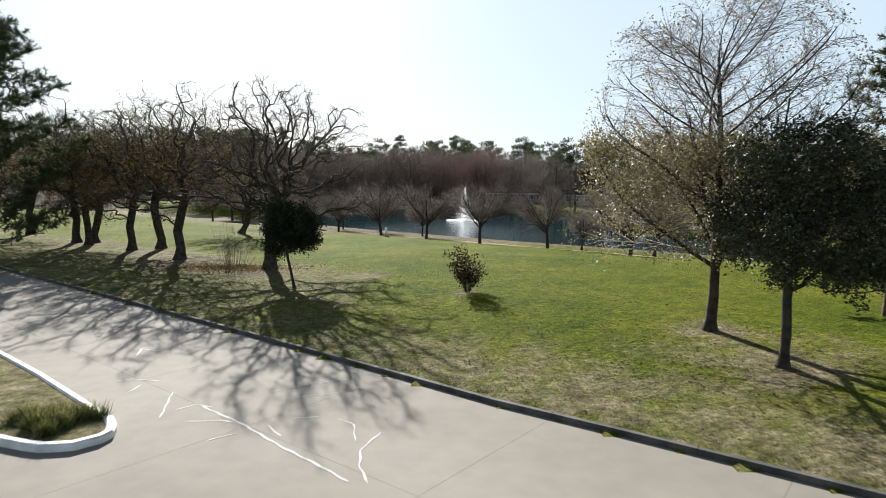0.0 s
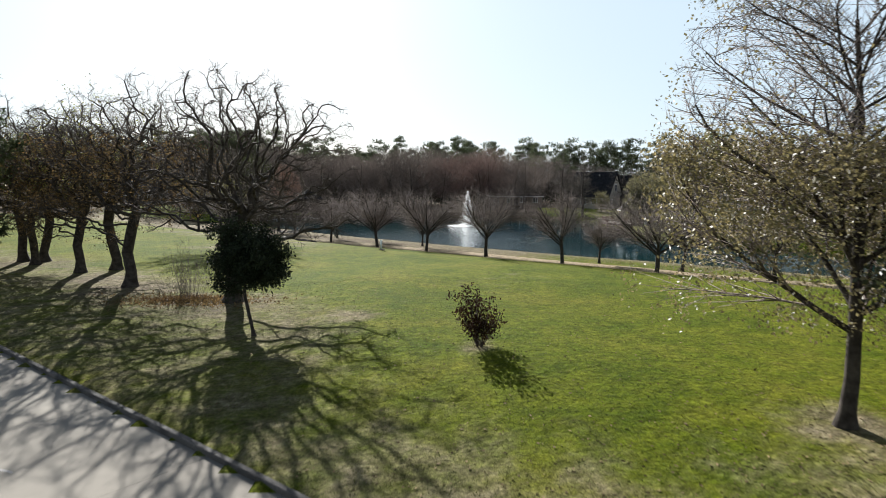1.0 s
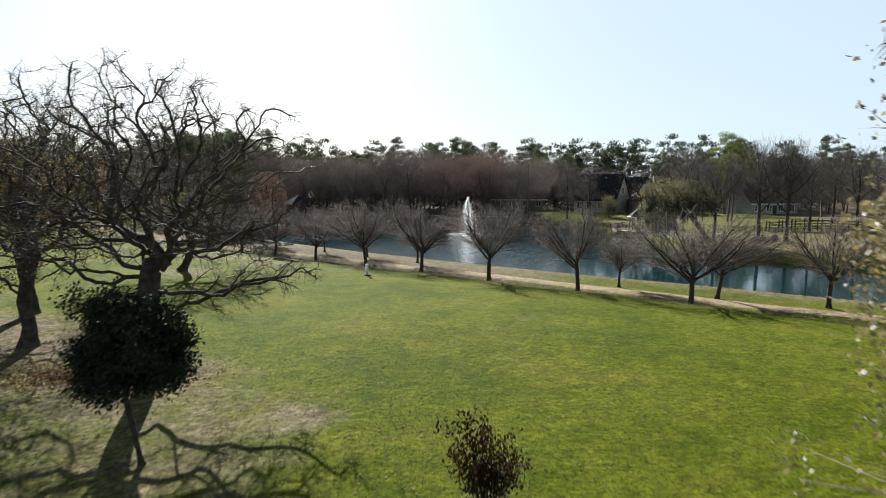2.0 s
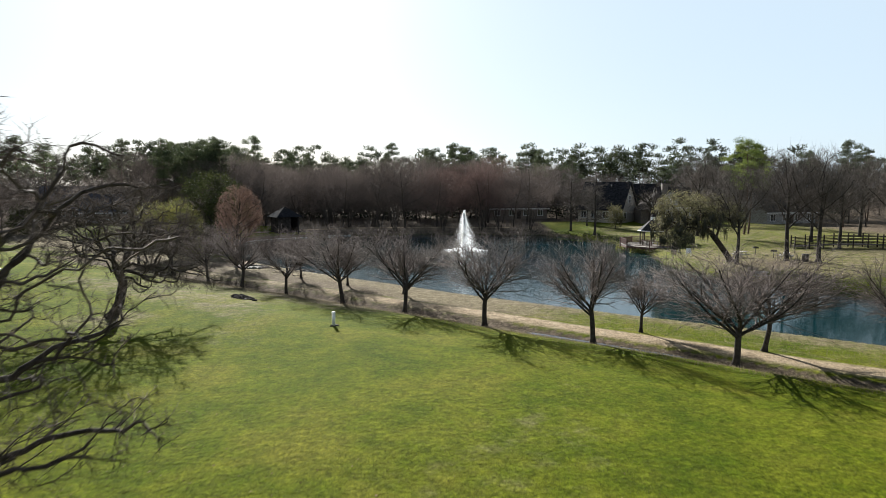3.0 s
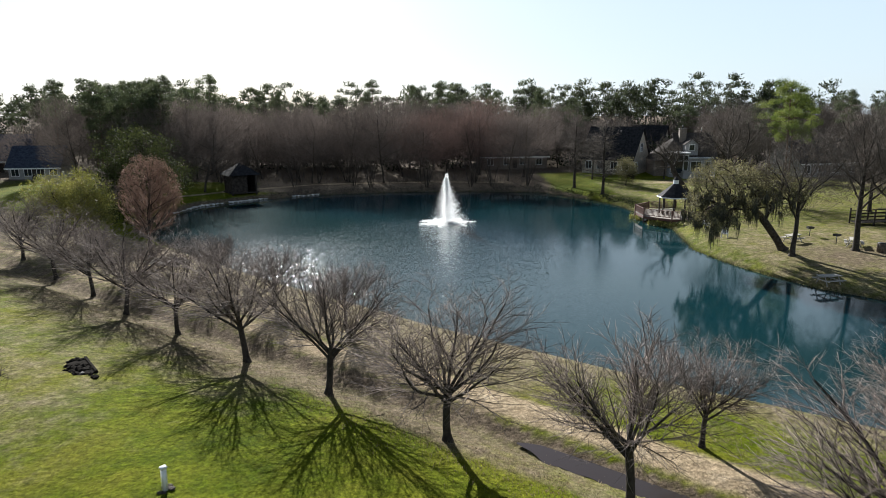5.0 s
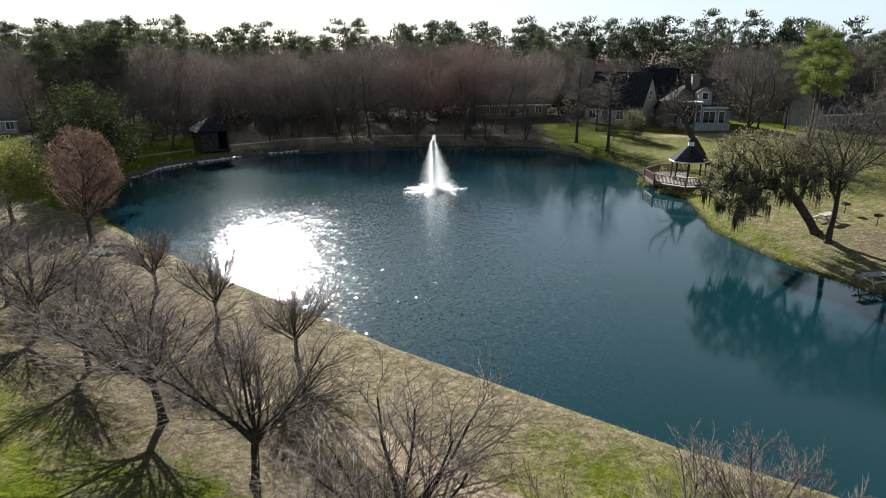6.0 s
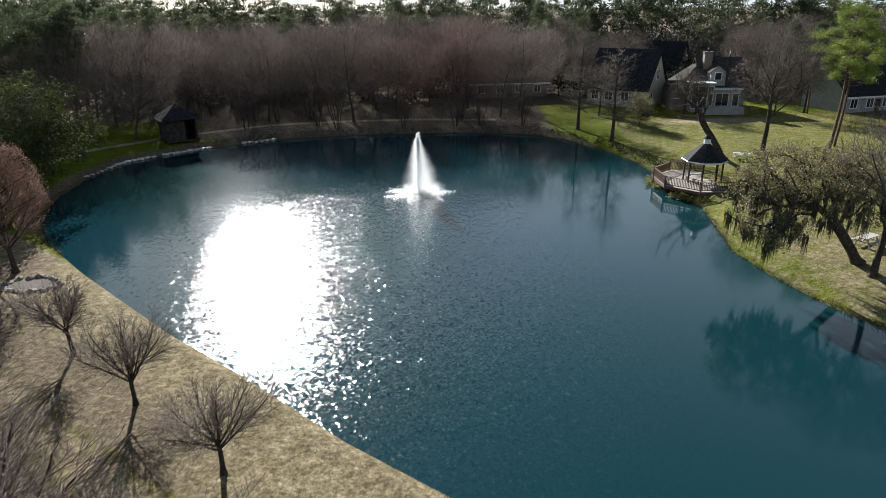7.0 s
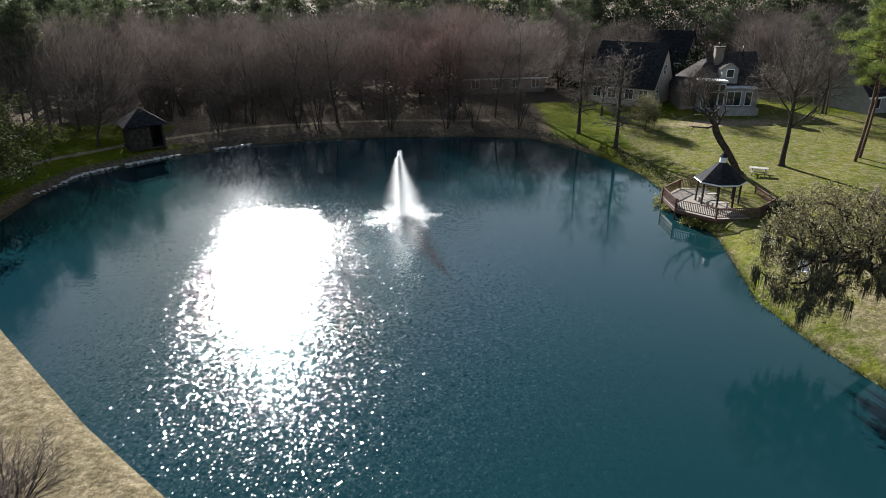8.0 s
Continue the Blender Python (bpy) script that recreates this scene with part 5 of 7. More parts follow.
def build_far_shore_trees():
    rng = np.random.default_rng(90)
    for x, y, h, w_, seed in ((28.0, 156.4, 13.0, 4.6, 1), (31.0, 147.8, 12.2, 5.0, 2)):
        w, t, q = tree_shape(230 + seed, CYPRESS, 10, 0.27, h, w_, limbs=1, least=0.018, dome=0.0)
        tree("bald_cypress", (x, y, level(x, y) - 0.1), w, t, BARK_DARK, TWIG_LAWN, "leafless bald cypress at the water's edge", "cypresses at the shore")
    c = clumps(rng, 90, (2.1, 2.1, 2.1), (0, 0, 3.0), 0.2)
    w, t, q = tree_shape(233, LIVE_OAK, 1.2, 0.08, 3.4, 2.6)
    tree("small_magnolia", (37.2, 156.0, level(37.2, 156)), w, t, BARK_GREY, TWIG_OAK, "small round evergreen on the far lawn", leaves=blades(around(rng, c, 45, 0.3), rng, 0.2), leaf_mat=LEAF_MOSSY)
    # tree leaning over the gazebo
    goals = np.concatenate((crown_points(rng, 170, (-5.2, 0, 7.2), (3.6, 3.2, 3.0), 0.8, 0.2, 4.2), crown_points(rng, 40, (-2.6, 0.3, 6.6), (1.2, 1.2, 1.2))))
    w, t, q = colony(234, [(0, 0, 0), (-0.8, 0.1, 1.4), (-1.7, 0.1, 2.7), (-2.4, 0.2, 3.6), (-3.0, 0.2, 4.5)], goals, 0.36, 0.009, 0.28, 3.2, 0.55, 0.25, 0.8, power=0.66, curl=0.08, twig=0.7)
    tree("leaning_tree", (40.9, 134.2, level(40.9, 134.2) - 0.1), w, t, BARK_DARK, TWIG_OAK, "dark leaning tree with bare crooked limbs by the gazebo")
    w, t, q = tree_shape(245, LAWN_TREE, 5.0, 0.30, 14.8, 11.5, least=0.015)
    p = crown_points(rng, 4200, (0, 0, 9.4), (5.4, 5.4, 5.2), 0.5, 0.3, 4.6)
    d = p - np.array((0, 0, 3.0))
    d = d / np.linalg.norm(d, axis=1, keepdims=True) + rng.normal(0, 0.45, p.shape)
    t = joined(t, slips(rng, p, p + d * rng.uniform(0.5, 1.1, (len(p), 1)), 0.026))
    first = tree("lawn_tree", (46.6, 136.4, level(46.6, 136.4) - 0.05), w, t, BARK_GREY, TWIG_LAWN, "bare grey tree on the far lawn", "bare trees on the far lawn")
    for x, y, turn, k in ((43.0, 100.2, 90, 0.92), (45.8, 98.4, 200, 0.90), (36.6, 99.4, 300, 0.80), (58, 121, 40, 0.82), (64, 112, 150, 0.86), (70, 128, 260, 0.90), (63, 99, 310, 0.90),
                          (46.5, 163, 10, 0.51), (60.5, 161.5, 70, 0.61), (49.0, 164.6, 130, 0.41), (66, 163, 210, 0.66), (33.5, 166, 250, 0.61), (74, 104, 100, 0.82), (55.5, 110, 220, 0.78)):
        m = Matrix.Translation((x, y, level(x, y) - 0.05)) @ pose(0, 0, 0, 0, 0, turn) @ Matrix.Diagonal((k, k, k, 1))
        ob = copy_thing(first, m)
        ob.matrix_basis = m
    # mossy oak over the water
    goals = np.concatenate((crown_points(rng, 900, (-4.6, 0, 5.9), (5.6, 5.0, 2.6), 0.6, 0.25, 3.3), crown_points(rng, 140, (-7.6, -1, 3.3), (2.6, 3.0, 1.0))))
    w, t, q = colony(236, [(0, 0, 0), (-0.7, 0.0, 1.1), (-1.5, 0.1, 2.2), (-2.3, 0.1, 3.2)], goals, 0.34, 0.016, 0.3, 3.2, 0.6, 0.3, 0.7)
    pick = q[rng.integers(0, len(q), 2000)]
    lv = blades(around(rng, pick, 8, 0.19), rng, 0.18, 0.5)
    ob = tree("mossy_oak", (36.9, 101.6, level(36.9, 101.6) - 0.05), w, t, BARK_DARK, TWIG_OAK, "leaning live oak hung with grey moss over the water", leaves=lv, leaf_mat=LEAF_MOSSY)
    low = q[(q[:, 0] < 0) & (q[:, 2] < np.percentile(q[:, 2], 50))]
    pick = low[rng.integers(0, len(low), 200)]
    p = around(rng, pick, 14, 0.10)
    drop = np.repeat(rng.uniform(0.6, 2.0, len(pick)), 14) * rng.uniform(0.5, 1, len(p))
    drop = np.minimum(drop, np.maximum(p[:, 2] - 0.3, 0.2))
    e = p + np.stack((rng.normal(0, 0.08, len(p)), rng.normal(0, 0.08, len(p)), -drop), 1)
    part("hanging_moss", tri_mesh("hanging_moss", *spikes(p, e, 0.03), MOSS), ob, "grey hanging moss")
    # left end of the lake
    w, t, q = tree_shape(237, LIVE_OAK, 2.2, 0.2, 8.4, 8.2)
    tree("willow_tree", (-36.2, 110.2, level(-36.2, 110.2)), w, t, BARK_GREY, TWIG_GREY, "yellow green leafing willow at the lake's end",
         leaves=blades(around(rng, crown_points(rng, 1000, (0, 0, 4.9), (4.2, 4.2, 3.7), 0.6, 0.35, 1.0), 22, 0.3), rng, 0.2, 0.4, 0.5), leaf_mat=LEAF_WILLOW)
    w, t, q = tree_shape(238, SHADE, 8, 0.2, 10.2, 5.6, least=0.012)
    tree("redbud_tree", (-25.0, 103.4, level(-25, 103.4)), w, t, BARK_GREY, TWIG_RED, "bare tree with rosy budding twigs on the bank",
         leaves=blades(around(rng, q[rng.integers(0, len(q), 1500)], 3, 0.12), rng, 0.10, 0.6), leaf_mat=TWIG_RED)
    for x, y, h, r, s in ((-34.8, 122.0, 12.8, 5.4, 1), (-37.4, 130.6, 12.2, 5.8, 2), (-82, 150, 6.0, 3.6, 3)):
        c = clumps(rng, 210, (r, r, h * 0.47), (0, 0, h * 0.48), 0.15)
        w, t, q = tree_shape(240 + s, LIVE_OAK, 3, 0.2, h * 0.85, r * 1.4)
        tree("broad_evergreen", (x, y, level(x, y)), w, t, BARK_DARK, TWIG_OAK, "dark broad evergreen at the lake's end", leaves=blades(around(rng, c, 55, 0.42), rng, 0.3), leaf_mat=LEAF_BROAD)
    lit = pine_arrays(303, 16.6, 4.0, 0.5, 34, 480, 0.32, 0.05, 6, (0.20, 0.32))
    pine("tall_pine", (55.2, 137.0, level(55.2, 137)), lit, NEEDLE_LIT, "tall bright green pine on the far lawn")
    pine("tall_pine", (56.6, 138.4, level(56.6, 138.4)), pine_arrays(304, 14.8, 3.5, 0.52, 30, 480, 0.32, 0.05, 6, (0.20, 0.32)), NEEDLE_LIT, "second bright green pine close beside the tall one")


build_far_shore_trees()


def scatter(rng, count, x0, x1, y0, y1, gap, taken, ok=lambda x, y: True):
    out = []
    for _ in range(count * 30):
        if len(out) == count:
            break
        x, y = rng.uniform(x0, x1), rng.uniform(y0, y1)
        if ok(x, y) and all((x - a) ** 2 + (y - b) ** 2 > gap * gap for a, b in taken):
            out.append((x, y))
            taken.append((x, y))
    return out


HOUSE_PLOTS = [(53, 171, 11), (39, 174, 9), (46, 186, 9), (18, 182, 9), (76, 168, 9), (-74, 165, 9), (-92, 180, 9), (44, 180, 5)]


def clear_of_houses(x, y):
    return all((x - a) ** 2 + (y - b) ** 2 > r * r for a, b, r in HOUSE_PLOTS)


def build_woods():
    rng = np.random.default_rng(44)
    taken = []
    kinds = []
    for k, (h, w_) in enumerate(((15.8, 16.5), (14.4, 17.0), (16.6, 15.0), (16.4, 16.0))):
        w, t, q = tree_shape(401 + k, WOODLAND, 7.0, 0.2, h * 0.96, w_ * 0.88, least=0.016, sides=(7, 4, 3, 3))
        p = crown_points(rng, 8500, (0, 0, h * 0.54), (w_ * 0.47, w_ * 0.47, h * 0.42), 0.42, 0.2, h * 0.14)
        d = p - np.array((0, 0, h * 0.12))
        d = d / np.linalg.norm(d, axis=1, keepdims=True) + rng.normal(0, 0.4, p.shape)
        haze_twigs = slips(rng, p, p + d * rng.uniform(0.4, 1.2, (len(p), 1)), 0.034)
        kinds.append((joined(*w), joined(t, haze_twigs)))
    first = {}

    def in_drive(x, y):
        """The gap between the two lakeside houses, where a drive leads back to the street."""
        return 180 < y < 228 and abs(x - (49.6 + (y - 181) * 0.39)) < 6.5

    def wood_tree(x, y, kind, size, turn):
        if in_drive(x, y):
            return
        m = Matrix.Translation((x, y, level(x, y) - 0.1)) @ pose(0, 0, 0, 0, 0, turn) @ Matrix.Diagonal((size, size, size, 1))
        if kind not in first:
            first[kind] = tree("woodland_tree", (0, 0, 0), *kinds[kind], BARK_DARK, TWIG_ROSY if kind == 3 else TWIG_WOOD, "tall bare woodland tree with red brown twigs" if kind == 3 else "tall bare woodland tree in a dense brown stand", "woodland trees")
            first[kind].matrix_basis = m
        else:
            copy_thing(first[kind], m).matrix_basis = m

    for x, y in scatter(rng, 16, -48, 20, 163.5, 169, 6.0, taken, clear_of_houses) + scatter(rng, 26, -52, 23, 170, 190, 6.4, taken, clear_of_houses):
        wood_tree(x, y, 3 if -2 < x < 12 and y < 178 else int(rng.integers(0, 3)), rng.uniform(0.74, 1.1), rng.uniform(0, 360))
    for x, y in scatter(rng, 24, 26, 95, 178, 208, 5.5, taken, clear_of_houses):
        wood_tree(x, y, int(rng.integers(0, 3)), rng.uniform(0.7, 0.95), rng.uniform(0, 360))
    for x, y in scatter(rng, 14, -60, 95, 190, 216, 6, taken, clear_of_houses):
        wood_tree(x, y, int(rng.integers(0, 3)), rng.uniform(0.8, 1.0), rng.uniform(0, 360))
    for x, y in scatter(rng, 9, 78, 120, 110, 178, 7, taken, clear_of_houses):
        wood_tree(x, y, int(rng.integers(0, 3)), rng.uniform(0.7, 0.95), rng.uniform(0, 360))
    for x, y in scatter(rng, 9, -62, -35, 150, 164, 5, taken, lambda a, b: a < -0.9 * (b - 150) - 33):
        wood_tree(x, y, int(rng.integers(0, 3)), rng.uniform(0.75, 1.0), rng.uniform(0, 360))
    for x, y in scatter(rng, 12, -110, -50, 150, 190, 6, taken, clear_of_houses):
        wood_tree(x, y, int(rng.integers(0, 3)), rng.uniform(0.7, 0.9), rng.uniform(0, 360))
    pines = [pine_arrays(310 + k, h, r, b, 15, 380, 0.40, 0.10, 4, (0.34, 0.50)) for k, (h, r, b) in enumerate(((17.6, 3.2, 0.58), (19, 2.9, 0.62), (16.6, 3.5, 0.56)))]
    lead = {}
    spots = scatter(rng, 46, -60, 90, 186, 225, 4.4, taken, clear_of_houses) + scatter(rng, 16, -62, -44, 155, 185, 4.0, taken, clear_of_houses)
    spots += scatter(rng, 20, -120, -58, 165, 215, 5, taken, clear_of_houses) + scatter(rng, 20, 66, 130, 150, 200, 6, taken, clear_of_houses)
    group = [(-56.5, 154), (-53.5, 150.5), (-51, 155.5), (-48.6, 151.5), (-46.4, 156.5), (-44.2, 153), (-50.2, 160)]
    for x, y in group + spots:
        k, size, turn = int(rng.integers(0, 3)), rng.uniform(0.82, 1.1), rng.uniform(0, 360)
        if in_drive(x, y):
            continue
        size = 0.93 if (x, y) in group else size * (0.86 if x > 60 else 1.0)
        m = Matrix.Translation((x, y, level(x, y) - 0.1)) @ pose(0, 0, 0, 0, 0, turn) @ Matrix.Diagonal((size, size, size, 1))
        if k not in lead:
            lead[k] = pine("forest_pine", (0, 0, 0), pines[k], NEEDLE, "tall forest pine with a high rounded crown", "forest pines")
            lead[k].matrix_basis = m
        else:
            copy_thing(lead[k], m).matrix_basis = m
    # thin leaning saplings where the wood meets the shore
    lines, ends_p, ends_q = [], [], []
    for k in range(5):
        a, u = rng.uniform(0, 6.28), np.linspace(0, 1, 7)[:, None]
        top = np.array((math.cos(a) * rng.uniform(0.5, 2.2), math.sin(a) * rng.uniform(0.5, 2.2), rng.uniform(3.5, 6.0)))
        pts = np.array((math.cos(a), math.sin(a), 0)) * 0.2 + top * u + rng.normal(0, 0.12, (7, 3)) * u
        lines.append((pts, np.linspace(0.07, 0.02, 7)))
        g = rng.uniform(0.35, 1, 90)
        at = np.stack([np.interp(g, u[:, 0], pts[:, i]) for i in range(3)], 1)
        ends_p.append(at), ends_q.append(at + rng.normal(0, 0.55, at.shape) + np.array((0, 0, 0.35)))
    stems = swept(lines, 5)
    shoots = spikes(np.concatenate(ends_p), np.concatenate(ends_q), 0.015)
    whip = None
    for x, y in scatter(rng, 16, -44, 22, 157, 166, 2.6, [], lambda a, b: distance_to(LAKE, np.array([a]), np.array([b]), True)[0] > 1.2 and not inside(LAKE, np.array([a]), np.array([b]))[0]):
        m = Matrix.Translation((x, y, level(x, y) - 0.05)) @ pose(0, 0, 0, 0, 0, rng.uniform(0, 360))
        if whip is None:
            whip = tree("sapling", (0, 0, 0), stems, shoots, BARK_DARK, TWIG_OAK, "thin leaning bare sapling with several stems at the wooded shore", "saplings at the shore")
            whip.matrix_basis = m
        else:
            copy_thing(whip, m).matrix_basis = m
    # the woods that roll on to the horizon
    bits_b, bits_p, bits_w = [], [], []
    low_b = [thick_tips(420 + k, WOODLAND[:1] + [(3, 0.12, 0.05, 0.35, 7, 0.2, 40, 0.5, 0.7), (1, 0.1, 0, 0.3, 0, 0, 0, 0, 0)], 7.0, 0.25, 13.5, 9.5, 1, 0.07) for k in range(4)]
    low_p = [pine_arrays(430 + k, 17 + k, 3.8, 0.55, 10, 60, 0.8, 0.3, 3) for k in range(3)]
    n = 1150
    r = 218 + (rng.random(n) ** 3.2) * 1150
    a = rng.uniform(-1.0, 1.0, n)
    for k in range(n):
        x, y = r[k] * math.sin(a[k]), r[k] * math.cos(a[k])
        if y < 200:
            continue
        size, turn = rng.uniform(0.8, 1.15), rng.uniform(0, 6.28)
        rot = np.array(((math.cos(turn), -math.sin(turn), 0), (math.sin(turn), math.cos(turn), 0), (0, 0, 1))) * size
        at = np.array((x, y, -0.5))
        if rng.random() < 0.4:
            w, t, _ = low_b[k % 4]
            bits_b.append((t[0] @ rot.T + at, t[1])), bits_w.append((w[0] @ rot.T + at, w[1]))
        else:
            w, t = low_p[k % 3]
            bits_p.append((t[0] @ rot.T + at, t[1]))
            bits_w.append((spikes([at], [at + np.array((0, 0, 15.0))], 0.3)))
    for name, bits, mat, label in (("far_bare_woods", bits_b, TWIG_WOOD, "distant leafless woods reaching to the horizon"), ("far_pine_woods", bits_p, NEEDLE, "distant pine woods reaching to the horizon"),
                                   ("far_trunks", bits_w, BARK_DARK, "dark trunks of the distant woods")):
        tagged(new(name, tri_mesh(name, *joined(*bits), mat)), label, "woods", kind="stuff")
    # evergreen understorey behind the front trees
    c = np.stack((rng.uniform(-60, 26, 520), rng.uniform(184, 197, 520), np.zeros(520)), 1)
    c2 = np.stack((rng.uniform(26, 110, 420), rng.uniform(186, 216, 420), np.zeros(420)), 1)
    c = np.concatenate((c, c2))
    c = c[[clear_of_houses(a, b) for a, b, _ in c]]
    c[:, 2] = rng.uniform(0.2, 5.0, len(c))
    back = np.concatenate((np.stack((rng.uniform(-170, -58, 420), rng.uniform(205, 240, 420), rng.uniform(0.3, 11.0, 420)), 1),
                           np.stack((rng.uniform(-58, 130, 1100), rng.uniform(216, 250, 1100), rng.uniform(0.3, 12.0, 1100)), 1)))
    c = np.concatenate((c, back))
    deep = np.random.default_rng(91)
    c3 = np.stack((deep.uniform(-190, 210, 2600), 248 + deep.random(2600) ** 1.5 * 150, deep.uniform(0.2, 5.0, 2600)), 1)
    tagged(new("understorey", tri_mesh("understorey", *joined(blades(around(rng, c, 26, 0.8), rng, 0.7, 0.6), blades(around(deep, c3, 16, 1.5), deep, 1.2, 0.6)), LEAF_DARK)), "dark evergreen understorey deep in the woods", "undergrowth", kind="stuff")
    # scrub on the shore between the woods and the gazebo
    line = np.array([(v.x, v.y) for v in resampled([(18, 159.8), (22.5, 158.4), (26.6, 153.6), (30.8, 145.3), (33.0, 138), (33.4, 132.5)], 0.5)])
    c = np.concatenate((line + rng.normal(0, 0.5, line.shape), rng.uniform(0.1, 0.6, (len(line), 1)) + WATER_Z + 0.3), 1)
    tagged(new("shore_scrub", tri_mesh("shore_scrub", *blades(around(rng, c, 40, 0.32), rng, 0.2, 0.4), LEAF_DARK)), "dark low scrub along the far shore", "scrub", kind="stuff")
    line = np.array([(v.x, v.y) for v in resampled([(-26, 150.2), (-18.4, 155.6), (-6.3, 159.1), (1.9, 159.9), (12.7, 159.9), (18, 159.2)], 0.45)])
    keep = np.sin(0.5 * line[:, 0]) + 0.7 * np.sin(1.3 * line[:, 0] + 1) > -0.4
    line = line[keep]
    c = np.concatenate((line + rng.normal(0, 0.45, line.shape), rng.uniform(0.0, 0.55, (len(line), 1)) + WATER_Z + 0.3), 1)
    tagged(new("shore_brush", tri_mesh("shore_brush", *joined(blades(around(rng, c, 26, 0.3), rng, 0.16, 0.4), spikes(np.repeat(c, 5, axis=0), np.repeat(c, 5, axis=0) + rng.normal(0, 0.7, (5 * len(c), 3)) + np.array((0, -0.4, 0.35)), 0.02)), MULCH)), "dark tangled brush and roots along the wooded shore", "brush", kind="stuff")
    # brush along the far shore
    p = np.stack((rng.uniform(-46, 24, 1300), rng.uniform(0, 1, 1300), np.zeros(1300)), 1)
    p[:, 1] = 163 + p[:, 1] * 9
    p[:, 2] = land(p[:, 0], p[:, 1])
    e = p + np.stack((rng.normal(0, 0.5, 1300), rng.normal(0, 0.5, 1300), rng.uniform(0.5, 2.0, 1300)), 1)
    tagged(new("undergrowth", tri_mesh("undergrowth", *spikes(p, e, 0.03), TWIG_WOOD)), "thin brown undergrowth under the far trees", "undergrowth", kind="stuff")


build_woods()


# ---- fountain ----
def build_fountain():
    rng = np.random.default_rng(12)
    f = thing("fountain", (4.5, 125.0, WATER_Z), "tall white fountain jet with a splash ring in the lake", "fountain")
    part("float", tube_mesh("float", (0, 0, -0.1), (0, 0, 0.14), 0.7, 0.6, METAL_DARK, 16), f, "dark floating pump housing")
    # rising water: straight, narrow jets that lean a little apart
    n = 9000
    h = rng.random(n) ** 0.9
    jet = rng.integers(0, 9, n)
    lean = np.stack((0.010 * np.cos(jet * 0.7) + 0.01, 0.010 * np.sin(jet * 0.7)), 1) * (1 + 0.3 * (jet % 3))[:, None]
    high = 6.3 - 0.25 * (jet % 4)
    z = h * high
    p = np.stack((lean[:, 0] * z, lean[:, 1] * z, 0.1 + z), 1) + rng.normal(0, 1, (n, 3)) * (0.07 + 0.12 * h * (1 - h))[:, None]
    part("jet", tri_mesh("jet", *blades(p, rng, 0.10, 0.35, -1.5), SPRAY), f, "rising white water")
    # falling veil, carried off by the breeze
    n = 34000
    h = rng.random(n) ** 1.2
    a = rng.uniform(0, 6.28, n)
    r = np.abs(rng.normal(0, 1, n)) * (0.13 + 0.88 * (1 - h) ** 0.9)
    gust = (1 - h) ** 1.2 * np.abs(rng.normal(0, 0.65, n))
    clot = 0.16 * np.sin(2.1 * h * 6 + 3 * a) * (1 - h)
    p = np.stack((r * np.cos(a) + gust + clot, r * np.sin(a) - 0.3 * gust, 0.05 + 6.0 * h * (1 - 0.10 * np.minimum(r, 2))), 1)
    part("veil", tri_mesh("veil", *blades(p, rng, 0.075, 0.5, 1.5), SPRAY), f, "falling veil of white drops")
    # splash ring in ragged radial tongues
    n = 9000
    a = rng.uniform(0, 6.28, n)
    tongue = 2.5 + 0.7 * np.sin(7 * a + 1) + 0.5 * np.sin(13 * a) + 0.3 * np.sin(29 * a + 2)
    r = 0.5 + tongue * rng.random(n) ** 1.2
    p = np.stack((r * np.cos(a), r * np.sin(a), rng.uniform(0.0, 0.22, n) * np.clip(1.2 - r / 3.6, 0.1, 1)), 1)
    part("splash", tri_mesh("splash", *blades(p, rng, 0.12, 0.5), SPRAY), f, "low ring of splashing foam")


build_fountain()


# ---- gazebo ----
def octagon(r, z, turn=22.5):
    return [(r * math.cos(radians(turn + 45 * k)), r * math.sin(radians(turn + 45 * k)), z) for k in range(8)]


